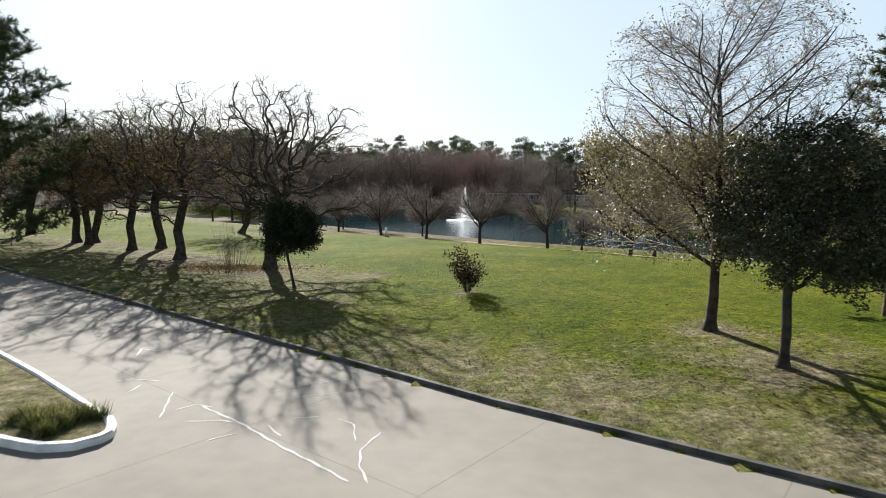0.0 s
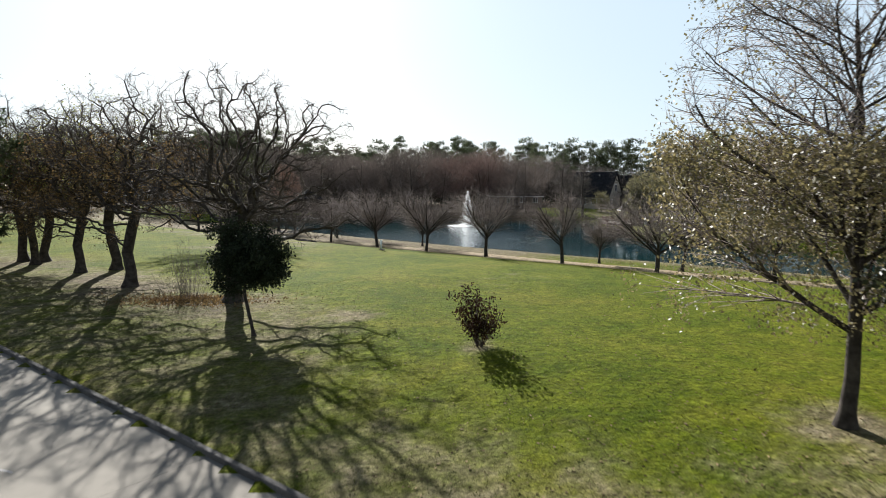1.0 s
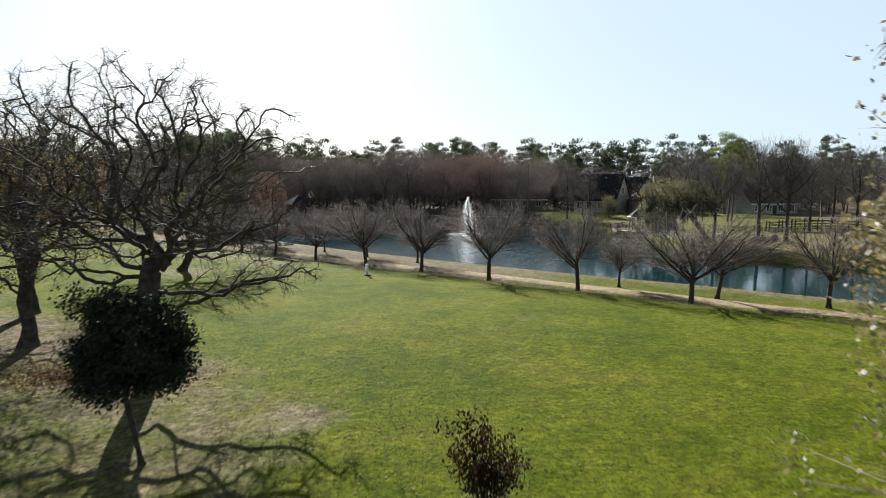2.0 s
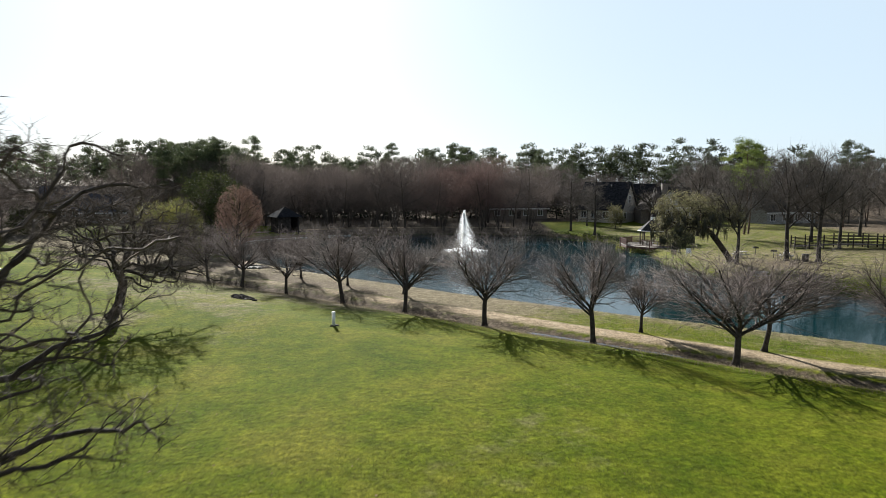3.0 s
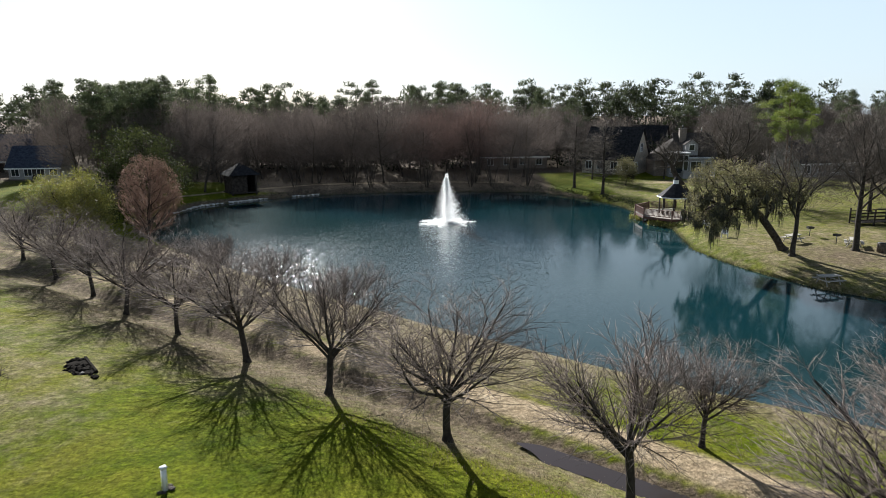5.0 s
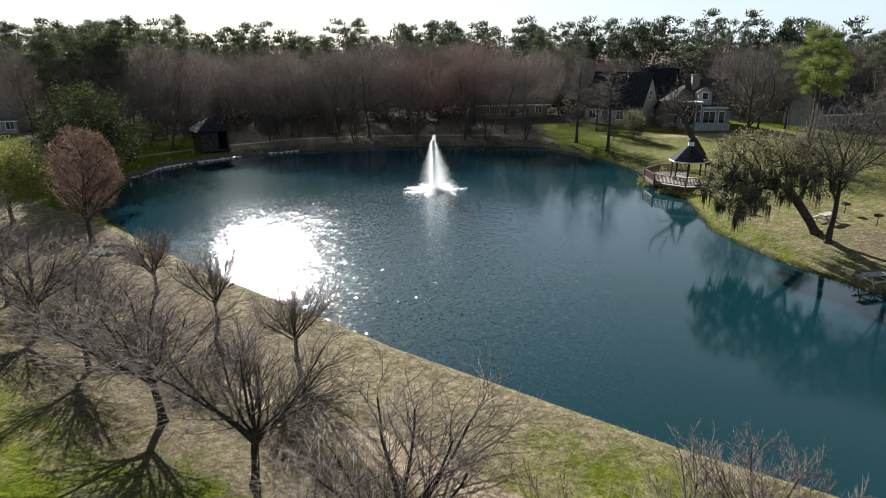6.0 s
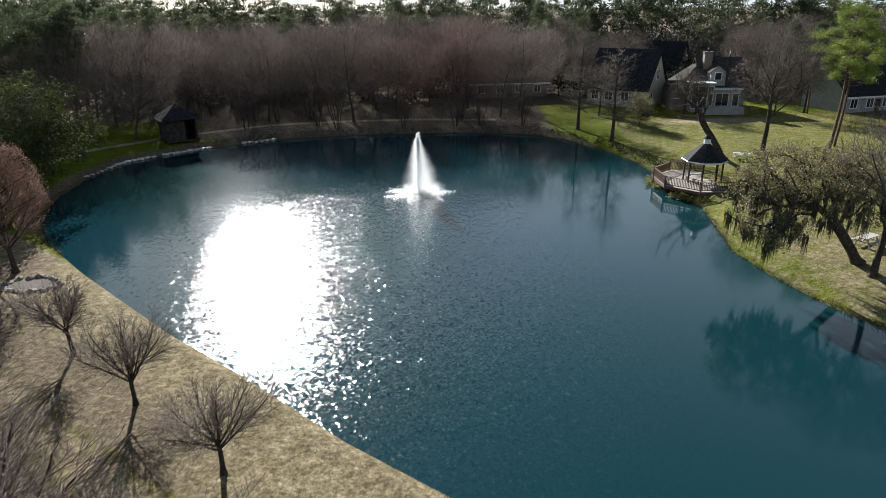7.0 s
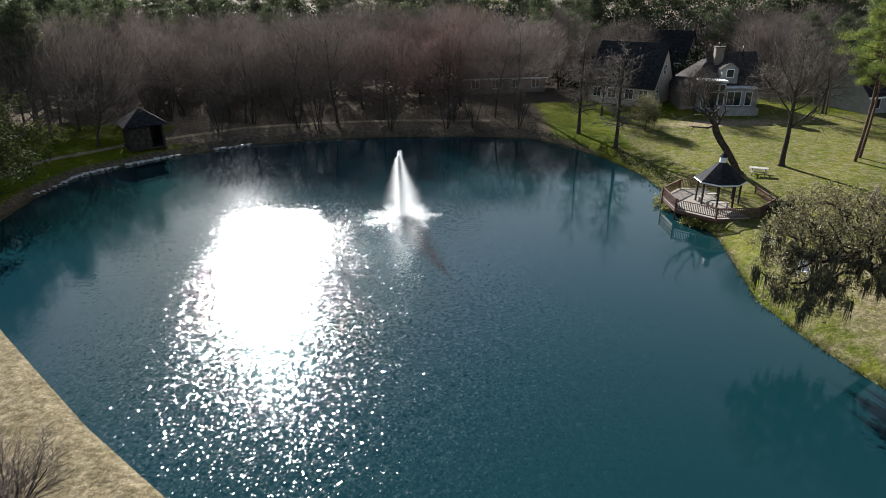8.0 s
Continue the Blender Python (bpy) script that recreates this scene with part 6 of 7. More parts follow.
def build_gazebo():
    g = thing("gazebo", (35.0, 125.6, -1.80), "octagonal timber gazebo with dark roof on a railed deck", "gazebo")
    deck = octagon(5.0, 0.0)
    # deck boards, cut to the octagon
    y = -4.6
    while y < 4.6:
        lim = min(4.62, 4.62 + 1.914 - abs(y + 0.07)) if abs(y) > 1.914 else 4.62
        if lim > 0.3:
            part("deck_board", box_mesh("deck_board", -lim, y, -0.04, lim, y + 0.135, 0.0, WOOD_DECK), g)
        y += 0.142
    for a, b in zip(deck, deck[1:] + deck[:1]):
        d = Vector(b) - Vector(a)
        m = Matrix.Translation(Vector(a)) @ pose(0, 0, 0, 0, 0, math.degrees(math.atan2(d.y, d.x)))
        part("fascia", box_mesh("fascia", 0.0, 0.02, -0.34, d.length, 0.07, -0.045, WOOD_RED), g, at=m)
        open_side = a[0] > 2.5 and a[1] > 1.0
        if not open_side:
            rail = part("railing", box_mesh("railing", 0.02, -0.03, 0.95, d.length - 0.02, 0.09, 1.0, WOOD_RED), g, "red brown stained railing", at=m)
            part("bottom_rail", box_mesh("bottom_rail", 0.02, 0.0, 0.12, d.length - 0.02, 0.05, 0.19, WOOD_RED), rail)
            bal = box_mesh("baluster", -0.025, 0.005, 0.19, 0.025, 0.045, 0.95, WOOD_RED)
            n = int(d.length / 0.16)
            for k in range(1, n):
                part("baluster", bal, rail, at=pose(d.length * k / n, 0, 0))
        part("deck_post", box_mesh("deck_post", -0.07, -0.07, -1.9, 0.07, 0.07, 1.08, WOOD_RED), g, at=m)
    for k in range(4):
        a = radians(45 + 90 * k)
        part("pile", tube_mesh("pile", (2.6 * math.cos(a), 2.6 * math.sin(a), -2.2), (2.6 * math.cos(a), 2.6 * math.sin(a), -0.05), 0.12, 0.12, WOOD_DARK), g)
    for x, y, _ in octagon(1.9, 0):
        part("roof_post", box_mesh("roof_post", x - 0.07, y - 0.07, 0.0, x + 0.07, y + 0.07, 2.42, WOOD_DARK), g)
    ring = octagon(1.9, 2.3)
    for a, b in zip(ring, ring[1:] + ring[:1]):
        bm = bmesh.new()
        add_tube(bm, a, b, 0.08, 0.08, 4)
        part("roof_beam", bm_mesh("roof_beam", bm, WOOD_DARK), g)
    low, high = octagon(2.28, 2.36), octagon(0.36, 4.0)
    for k in range(8):
        a, b, c, d = low[k], low[(k + 1) % 8], high[(k + 1) % 8], high[k]
        bm = bmesh.new()
        vs = [bm.verts.new(v) for v in (a, b, c, d)]
        f = bm.faces.new(vs)
        r = bmesh.ops.extrude_face_region(bm, geom=[f])
        for v in [e for e in r["geom"] if isinstance(e, bmesh.types.BMVert)]:
            v.co.z -= 0.10
        part("roof_panel", bm_mesh("roof_panel", bm, SHINGLE), g, "charcoal shingles")
        bm = bmesh.new()
        add_tube(bm, (a[0], a[1], a[2] - 0.09), (b[0], b[1], b[2] - 0.09), 0.07, 0.07, 4)
        part("eave_trim", bm_mesh("eave_trim", bm, WHITE), g, "white eave board")
        for row in range(1, 10):
            f0, f1 = row / 10, row / 10 + 0.015
            bm = bmesh.new()
            p = [Vector(a).lerp(Vector(d), f0), Vector(b).lerp(Vector(c), f0), Vector(b).lerp(Vector(c), f1), Vector(a).lerp(Vector(d), f1)]
            vs = [bm.verts.new(v + Vector((0, 0, 0.025 if i < 2 else 0.004))) for i, v in enumerate(p)]
            vs2 = [bm.verts.new(v + Vector((0, 0, -0.01))) for v in p]
            bm.faces.new(vs)
            for i in range(4):
                bm.faces.new((vs[i], vs[(i + 1) % 4], vs2[(i + 1) % 4], vs2[i]))
            part("shingle_course", bm_mesh("shingle_course", bm, SHINGLE), g)
    cup = part("cupola", prism_mesh("cupola", [(x, y) for x, y, _ in octagon(0.34, 0)], 3.95, 4.5, WHITE), g, "white cupola")
    bm = bmesh.new()
    bmesh.ops.create_cone(bm, cap_ends=True, segments=8, radius1=0.42, radius2=0.02, depth=0.5, matrix=Matrix.Translation((0, 0, 4.75)))
    part("cupola_roof", bm_mesh("cupola_roof", bm, SHINGLE), cup)
    for a in (100, 190, 260):
        m = pose(1.35 * math.cos(radians(a)), 1.35 * math.sin(radians(a)), 0, 0, 0, a + 90)
        bench = part("bench", box_mesh("bench", -0.8, -0.2, 0.40, 0.8, 0.2, 0.45, WOOD_PALE, 0.01), g, "pale timber bench", at=m)
        for x in (-0.65, 0.65):
            part("leg", box_mesh("leg", x - 0.05, -0.16, 0.0, x + 0.05, 0.16, 0.40, WOOD_PALE), bench)
    rng = np.random.default_rng(21)
    # footway to the lawn
    walkway = thing("boardwalk", (39.7, 127.8, -1.72), "short timber boardwalk joining gazebo and lawn", "boardwalk", turn=25)
    for k in range(22):
        part("deck_board", box_mesh("deck_board", k * 0.145, -0.9, -0.04, k * 0.145 + 0.135, 0.9, 0.0, WOOD_DECK), walkway)
    part("joist", box_mesh("joist", 0, -0.8, -0.6, 3.2, -0.7, -0.045, WOOD_DARK), walkway)
    part("joist", box_mesh("joist", 0, 0.7, -0.6, 3.2, 0.8, -0.045, WOOD_DARK), walkway)
    # bright water plants round the deck's foot
    c = np.array([(30.6, 126.6), (30.9, 128.6), (31.6, 121.6), (32.6, 120.5), (33.8, 119.7), (35.0, 119.3), (31.1, 122.6), (31.4, 129.8)])
    c = np.concatenate((np.repeat(c, 5, axis=0) + rng.normal(0, 0.45, (40, 2)), np.full((40, 1), WATER_Z + 0.15)), 1)
    plants = thing("shore_plants", (0, 0, 0), "bright yellow green water plants round the deck", "plant")
    part("foliage", tri_mesh("foliage", *blades(around(rng, c, 60, 0.2) * np.array((1, 1, 1)), rng, 0.22, 0.5), LEAF_WILLOW), plants)
    c = clumps(rng, 40, (1.2, 1.2, 0.8), (0, 0, 0.8), 0.2)
    b = thing("dark_shrub", (38.6, 120.6, level(38.6, 120.6) - 0.05), "dark low shrub beside the gazebo deck", "shrub")
    part("foliage", tri_mesh("foliage", *blades(around(rng, c, 50, 0.2), rng, 0.16), LEAF_DARK), b)


build_gazebo()


# ---- park furniture ----
def build_picnic_tables():
    def one(x, y, turn):
        t = thing("picnic_table", (x, y, level(x, y)), "pale timber picnic table with fixed benches on the grass", "picnic table", "picnic tables", turn)
        for k in range(5):
            part("top_board", box_mesh("top_board", -0.92, -0.37 + 0.15 * k, 0.72, 0.92, -0.23 + 0.15 * k, 0.76, WOOD_PALE), t)
        for s in (-1, 1):
            part("bench_board", box_mesh("bench_board", -0.92, s * 0.68 - 0.13, 0.42, 0.92, s * 0.68 + 0.13, 0.46, WOOD_PALE), t)
            part("cross_beam", box_mesh("cross_beam", s * 0.62 - 0.04, -0.78, 0.34, s * 0.62 + 0.04, 0.78, 0.42, WOOD_PALE), t)
            for q in (-1, 1):
                part("leg", tube_mesh("leg", (s * 0.62, q * 0.62, -0.05), (s * 0.62, q * 0.25, 0.72), 0.055, 0.055, WOOD_PALE, 4), t)
        return t

    first = one(42.7, 133.6, -25)
    for x, y, turn in ((35.6, 91.9, 10), (43.9, 101.9, 60), (39.6, 104.9, 30)):
        copy_thing(first, pose(x, y, level(x, y), 0, 0, turn))


build_picnic_tables()


def build_grills_and_bin():
    def grill(x, y):
        g = thing("park_grill", (x, y, level(x, y)), "black steel park grill on a post", "grill", "park grills")
        part("post", tube_mesh("post", (0, 0, -0.05), (0, 0, 0.8), 0.04, 0.04, METAL_DARK), g)
        bm = bmesh.new()
        add_box(bm, -0.3, -0.22, 0.8, 0.3, 0.22, 0.83)
        for a in ((-0.3, -0.22, 0.3, -0.2), (-0.3, 0.2, 0.3, 0.22), (-0.3, -0.22, -0.28, 0.22)):
            add_box(bm, a[0], a[1], 0.8, a[2], a[3], 1.02)
        box = part("fire_box", bm_mesh("fire_box", bm, METAL_DARK), g)
        for k in range(9):
            part("grate_bar", box_mesh("grate_bar", -0.27 + 0.06 * k, -0.2, 0.98, -0.255 + 0.06 * k, 0.2, 0.995, METAL_DARK), box)
        return g

    first = grill(42.7, 107.3)
    for x, y in ((38.8, 88.6), (43.0, 103.2)):
        copy_thing(first, pose(x, y, level(x, y), 0, 0, 20))
    b = thing("waste_bin", (44.6, 99.0, level(44.6, 99.0)), "brown slatted waste bin under the bare trees", "bin")
    part("drum", tube_mesh("drum", (0, 0, 0), (0, 0, 0.85), 0.3, 0.33, BIN, 16), b)
    part("rim", tube_mesh("rim", (0, 0, 0.85), (0, 0, 0.9), 0.35, 0.35, METAL_DARK, 16), b)
    for k in range(14):
        a = 2 * math.pi * k / 14
        part("slat", tube_mesh("slat", (0.33 * math.cos(a), 0.33 * math.sin(a), 0.05), (0.36 * math.cos(a), 0.36 * math.sin(a), 0.83), 0.04, 0.04, BIN, 4), b)


build_grills_and_bin()


def build_chairs():
    def chair(x, y, turn):
        c = thing("lawn_chair", (x, y, level(x, y)), "white plastic lawn chair on the lake bank", "chair", "white lawn chairs", turn)
        part("seat", box_mesh("seat", -0.3, -0.28, 0.38, 0.3, 0.3, 0.43, WHITE, 0.015), c)
        back = part("backrest", box_mesh("backrest", -0.3, -0.02, 0.0, 0.3, 0.03, 0.62, WHITE, 0.015), c, at=pose(0, 0.28, 0.42, -20, 0, 0))
        for s in (-1, 1):
            part("armrest", box_mesh("armrest", s * 0.33 - 0.04, -0.28, 0.6, s * 0.33 + 0.04, 0.36, 0.635, WHITE, 0.01), c)
            for y0 in (-0.25, 0.27):
                part("leg", box_mesh("leg", s * 0.31 - 0.035, y0 - 0.03, -0.02, s * 0.31 + 0.035, y0 + 0.03, 0.6, WHITE), c)
        return c

    first = chair(34.9, 114.9, 30)
    copy_thing(first, pose(34.5, 109.0, level(34.5, 109.0), 0, 0, -20))


build_chairs()


def build_footbridge():
    b = thing("footbridge", (50.5, 112.5, level(50.5, 112.5)), "dark timber footbridge with post and rail sides", "footbridge", turn=-14)
    for k in range(60):
        part("deck_board", box_mesh("deck_board", k * 0.3, -0.9, 0.26 + 0.5 * math.sin(math.pi * k / 60), k * 0.3 + 0.28, 0.9, 0.31 + 0.5 * math.sin(math.pi * k / 60), WOOD_DARK), b)
    post = box_mesh("rail_post", -0.07, -0.07, -0.4, 0.07, 0.07, 1.5, WOOD_DARK)
    for k in range(11):
        lift = 0.26 + 0.5 * math.sin(math.pi * k / 10)
        for s in (-1, 1):
            part("rail_post", post, b, at=pose(1.8 * k, s * 0.95, lift))
    for k in range(10):
        for s in (-1, 1):
            for h in (0.35, 0.75, 1.15):
                bm = bmesh.new()
                add_tube(bm, (1.8 * k, s * 0.95, 0.26 + h + 0.5 * math.sin(math.pi * k / 10)), (1.8 * k + 1.8, s * 0.95, 0.26 + h + 0.5 * math.sin(math.pi * (k + 1) / 10)), 0.05, 0.05, 4)
                part("rail", bm_mesh("rail", bm, WOOD_DARK), b)


build_footbridge()


def build_small_lawn_things():
    p = thing("marker_post", (-5.2, 60.5, level(-5.2, 60.5)), "short white capped plastic marker post in the lawn", "post")
    part("pipe", tube_mesh("pipe", (0, 0, -0.05), (0, 0, 0.78), 0.10, 0.10, PVC, 4), p)
    part("cap", tube_mesh("cap", (0, 0, 0.78), (0, 0, 0.84), 0.135, 0.13, WHITE, 4), p, "white cap")
    d = thing("drain_inlet", (-14.2, 71.6, level(-14.2, 71.6)), "drain trench drawn as a near-black slab with a concrete block in the grass", "drain", turn=-50)
    # solid slab, its near-black colour stands for the shade in the hole
    part("trench", box_mesh("trench", -1.3, -0.45, -0.3, 1.2, 0.4, 0.05, SOIL_AND_HOLE_SHADE, 0.03), d, "near-black slab for the trench's shade")
    part("headwall", box_mesh("headwall", -1.3, 0.40, -0.3, 1.2, 0.55, 0.10, SOIL_AND_HOLE_SHADE, 0.03), d)
    part("block", box_mesh("block", 0.85, -0.2, -0.3, 1.1, 0.0, 0.10, KERB, 0.05), d, "concrete block")
    rng = np.random.default_rng(9)
    for k in range(26):
        bm = bmesh.new()
        bmesh.ops.create_icosphere(bm, subdivisions=1, radius=rng.uniform(0.08, 0.24))
        for v in bm.verts:
            v.co = v.co * rng.uniform(0.7, 1.25)
            v.co.z *= 0.6
        part("clod", bm_mesh("clod", bm, SOIL_AND_HOLE_SHADE), d, at=pose(rng.normal(-0.1, 0.75), rng.normal(-0.05, 0.38), 0.03, 0, 0, rng.uniform(0, 360)))
    for k in range(7):
        bm = bmesh.new()
        bmesh.ops.create_icosphere(bm, subdivisions=1, radius=rng.uniform(0.07, 0.15))
        for v in bm.verts:
            v.co = v.co * rng.uniform(0.7, 1.3)
            v.co.z *= 0.6
        a = rng.uniform(0, 6.28)
        part("clod", bm_mesh("clod", bm, MULCH), p, at=pose(0.2 * math.cos(a), 0.2 * math.sin(a), 0.02))
    h = thing("shore_pavilion", (-30.6, 150.6, level(-30.6, 150.6)), "small dark timber pavilion with a hipped roof at the shore", "pavilion", turn=35)
    for x in (-1.6, 1.6):
        for y in (-1.6, 1.6):
            part("post", box_mesh("post", x - 0.1, y - 0.1, -0.6, x + 0.1, y + 0.1, 2.5, WOOD_DARK), h)
    part("floor", box_mesh("floor", -1.9, -1.9, 0.1, 1.9, 1.9, 0.25, WOOD_DARK), h)
    part("back_wall", box_mesh("back_wall", -1.6, 1.5, 0.25, 1.6, 1.6, 2.4, WOOD_DARK), h)
    part("side_wall", box_mesh("side_wall", -1.6, -1.6, 0.25, -1.5, 1.5, 2.3, WOOD_DARK), h)
    part("side_wall", box_mesh("side_wall", 1.5, -1.6, 0.25, 1.6, 1.5, 2.3, WOOD_DARK), h)
    part("front_wall", box_mesh("front_wall", -1.5, -1.6, 0.25, 0.4, -1.5, 2.3, WOOD_DARK), h)
    bm = bmesh.new()
    bmesh.ops.create_cone(bm, cap_ends=True, segments=4, radius1=3.1, radius2=0.1, depth=1.5, matrix=Matrix.Translation((0, 0, 3.2)) @ pose(0, 0, 0, 0, 0, 45))
    part("roof", bm_mesh("roof", bm, SHINGLE), h, "dark hipped roof")
    h.matrix_basis = h.matrix_basis @ Matrix.Diagonal((1.25, 1.25, 1.3, 1))
    c = thing("flower_bed", (-22.4, 101.0, level(-22.4, 101.0)), "flower bed of dark mulch edged with rough tan rocks", "flower bed")
    rng = np.random.default_rng(8)
    for k in range(30):
        a = 2 * math.pi * (k + rng.uniform(-0.3, 0.3)) / 30
        far = rng.uniform(0.85, 1.12)
        bm = bmesh.new()
        bmesh.ops.create_icosphere(bm, subdivisions=1, radius=rng.uniform(0.16, 0.36))
        for v in bm.verts:
            v.co = v.co * rng.uniform(0.75, 1.2)
            v.co.z *= 0.7
        part("rock", bm_mesh("rock", bm, ROCK), c, at=pose(1.9 * far * math.cos(a), 1.3 * far * math.sin(a), 0.05, 0, 0, rng.uniform(0, 360)))
    part("bed", prism_mesh("bed", [(1.8 * math.cos(2 * math.pi * k / 22), 1.2 * math.sin(2 * math.pi * k / 22)) for k in range(22)], -0.1, 0.06, MULCH), c)


build_small_lawn_things()


# ---- houses ----
def gable_roof(w, d, eave, ridge, over=0.45, thick=0.18):
    """Two sloping slabs with the ridge along x."""
    out = []
    k = (ridge - eave) / (d / 2)
    for s in (-1, 1):
        bm = bmesh.new()
        y0, z0 = s * (d / 2 + over), eave - over * k
        a = [(-w / 2 - over, y0, z0), (w / 2 + over, y0, z0), (w / 2 + over, 0, ridge), (-w / 2 - over, 0, ridge)]
        vs = [bm.verts.new(v) for v in a]
        low = [bm.verts.new((x, y, z + thick)) for x, y, z in a]
        bm.faces.new(vs)
        bm.faces.new(low)
        for i in range(4):
            bm.faces.new((vs[i], vs[(i + 1) % 4], low[(i + 1) % 4], low[i]))
        out.append(bm)
    return out


def gable_walls(w, d, eave, ridge):
    bm = bmesh.new()
    ends = []
    for x in (-w / 2, w / 2):
        ends.append([bm.verts.new(v) for v in ((x, -d / 2, -0.6), (x, d / 2, -0.6), (x, d / 2, eave), (x, 0, ridge - 0.05), (x, -d / 2, eave))])
    a, b = ends
    bm.faces.new(a)
    bm.faces.new(b[::-1])
    for i in range(5):
        bm.faces.new((a[i], a[(i + 1) % 5], b[(i + 1) % 5], b[i]))
    return bm


def add_window(parent, m, w, h, rows=1, cols=1):
    """A framed window with its own panes; m places its sill's middle, facing -y."""
    f = bmesh.new()
    add_box(f, -w / 2 - 0.08, -0.07, -0.08, w / 2 + 0.08, 0.02, 0.0)
    add_box(f, -w / 2 - 0.08, -0.07, h, w / 2 + 0.08, 0.02, h + 0.09)
    for x in (-w / 2 - 0.08, w / 2):
        add_box(f, x, -0.07, 0, x + 0.08, 0.02, h)
    for k in range(1, cols):
        add_box(f, -w / 2 + w * k / cols - 0.03, -0.06, 0, -w / 2 + w * k / cols + 0.03, 0.02, h)
    for k in range(1, rows):
        add_box(f, -w / 2, -0.055, h * k / rows - 0.03, w / 2, 0.02, h * k / rows + 0.03)
    win = part("window", bm_mesh("window", f, WHITE), parent, "white framed window", at=m)
    for i in range(cols):
        for j in range(rows):
            part("pane", box_mesh("pane", -w / 2 + w * i / cols + 0.02, -0.03, h * j / rows + 0.02, -w / 2 + w * (i + 1) / cols - 0.02, -0.02, h * (j + 1) / rows - 0.02, GLASS), win)
    return win


def shingled(parent, bms, mat, label, d, eave, ridge, w, over=0.45):
    """The two roof slabs, each with raised courses of shingles."""
    k = (ridge - eave) / (d / 2)
    for s, bm in zip((-1, 1), bms):
        roof = part("roof", bm_mesh("roof", bm, mat), parent, label)
        if s > 0:
            continue
        n = int((d / 2 + over) / 0.45)
        for i in range(n):
            y = s * (d / 2 + over) * (1 - i / n)
            z = ridge - abs(y) * k
            part("shingle_course", box_mesh("shingle_course", -w / 2 - over, min(y, y - s * 0.05), z + 0.17, w / 2 + over, max(y, y - s * 0.05), z + 0.225, mat), roof)


def build_houses():
    z = -0.7
    # grey house with tall bay windows
    h = thing("house", (55.0, 172.6, z), "grey lakeside house with tall bay windows and a dormer", "house", turn=-6)
    part("wall", bm_mesh("wall", gable_walls(7.0, 10, 3.3, 8.0), WALL_GREY), h)
    shingled(h, gable_roof(7.0, 10, 3.3, 8.0), SHINGLE_BROWN, "steep brown grey roof", 10, 3.3, 8.0, 7.0)
    bm = bmesh.new()
    v = [bm.verts.new(p) for p in ((-2.6, 0, 8.05), (-8.3, -5.5, 2.8), (-8.3, 5.5, 2.8), (-2.6, -5.5, 3.0), (-2.6, 5.5, 3.0))]
    for f in ((0, 2, 1), (0, 1, 3), (0, 4, 2), (1, 2, 4, 3), (0, 3, 4)):
        bm.faces.new([v[k] for k in f])
    part("hip_roof", bm_mesh("hip_roof", bm, SHINGLE_BROWN), h, "brown hipped roof end")
    part("side_wall", box_mesh("side_wall", -8.1, -4.9, -0.6, -3.55, 4.9, 3.0, WALL_BRICK), h)
    bay = part("bay", box_mesh("bay", -5.7, -7.2, -0.6, -2.2, -4.9, 4.4, WALL_GREY, 0.03), h)
    part("bay_roof", box_mesh("bay_roof", -5.9, -7.45, 4.4, -2.0, -4.2, 4.6, WHITE), bay)
    for x, w in ((-5.2, 0.75), (-3.95, 1.35), (-2.7, 0.75)):
        add_window(bay, pose(x, -7.2, 0.5), w, 2.3, 1, 1)
        add_window(bay, pose(x, -7.2, 3.15), w, 0.85, 1, 1)
    wing = part("wing", box_mesh("wing", -2.2, -6.4, -0.6, 2.4, -4.9, 3.4, WALL_GREY, 0.03), h)
    part("wing_roof", box_mesh("wing_roof", -1.98, -6.7, 3.4, 2.7, -4.6, 3.55, WHITE), wing)
    add_window(wing, pose(-0.55, -6.4, 0.8), 2.0, 2.0, 1, 2)
    add_window(wing, pose(1.6, -6.4, 0.8), 0.9, 2.0, 1, 1)
    part("patio_wall", box_mesh("patio_wall", -3.6, -9.6, -0.6, 2.2, -9.2, 1.0, WALL_GREY, 0.04), h, "low pale patio wall")
    part("patio_wall", box_mesh("patio_wall", -3.6, -9.2, -0.6, -3.2, -7.2, 1.0, WALL_GREY, 0.04), h)
    part("patio_pier", box_mesh("patio_pier", -3.8, -9.8, -0.6, -2.9, -8.9, 1.3, WALL_GREY, 0.04), h)
    dorm = part("dormer", bm_mesh("dormer", gable_walls(3.6, 2.4, 1.6, 2.6), WALL_GREY), h, at=pose(-1.2, -3.2, 4.5, 0, 0, 90))
    for bm in gable_roof(3.6, 2.4, 1.6, 2.6, 0.25, 0.12):
        part("dormer_roof", bm_mesh("dormer_roof", bm, SHINGLE_BROWN), dorm)
    add_window(dorm, pose(-1.8, 0, 0.35, 0, 0, -90), 1.0, 1.1, 1, 1)
    ch = part("chimney", box_mesh("chimney", -2.9, -2.0, 4.6, -1.6, -0.8, 8.9, WALL_BRICK, 0.03), h, "pale masonry chimney")
    part("chimney_cap", box_mesh("chimney_cap", -3.0, -2.1, 8.9, -1.5, -0.7, 9.1, KERB), ch)
    part("flue", tube_mesh("flue", (-2.25, -1.4, 9.1), (-2.25, -1.4, 9.7), 0.18, 0.15, METAL_DARK), ch)
    part("vent", tube_mesh("vent", (1.6, -0.8, 7.6), (1.6, -0.8, 9.1), 0.12, 0.12, METAL_DARK), h)
    # dark-roofed house with its gable end to the lake
    h = thing("house", (41.0, 177.5, z), "brick house with a large charcoal roof and a pale gable end", "house", turn=-38)
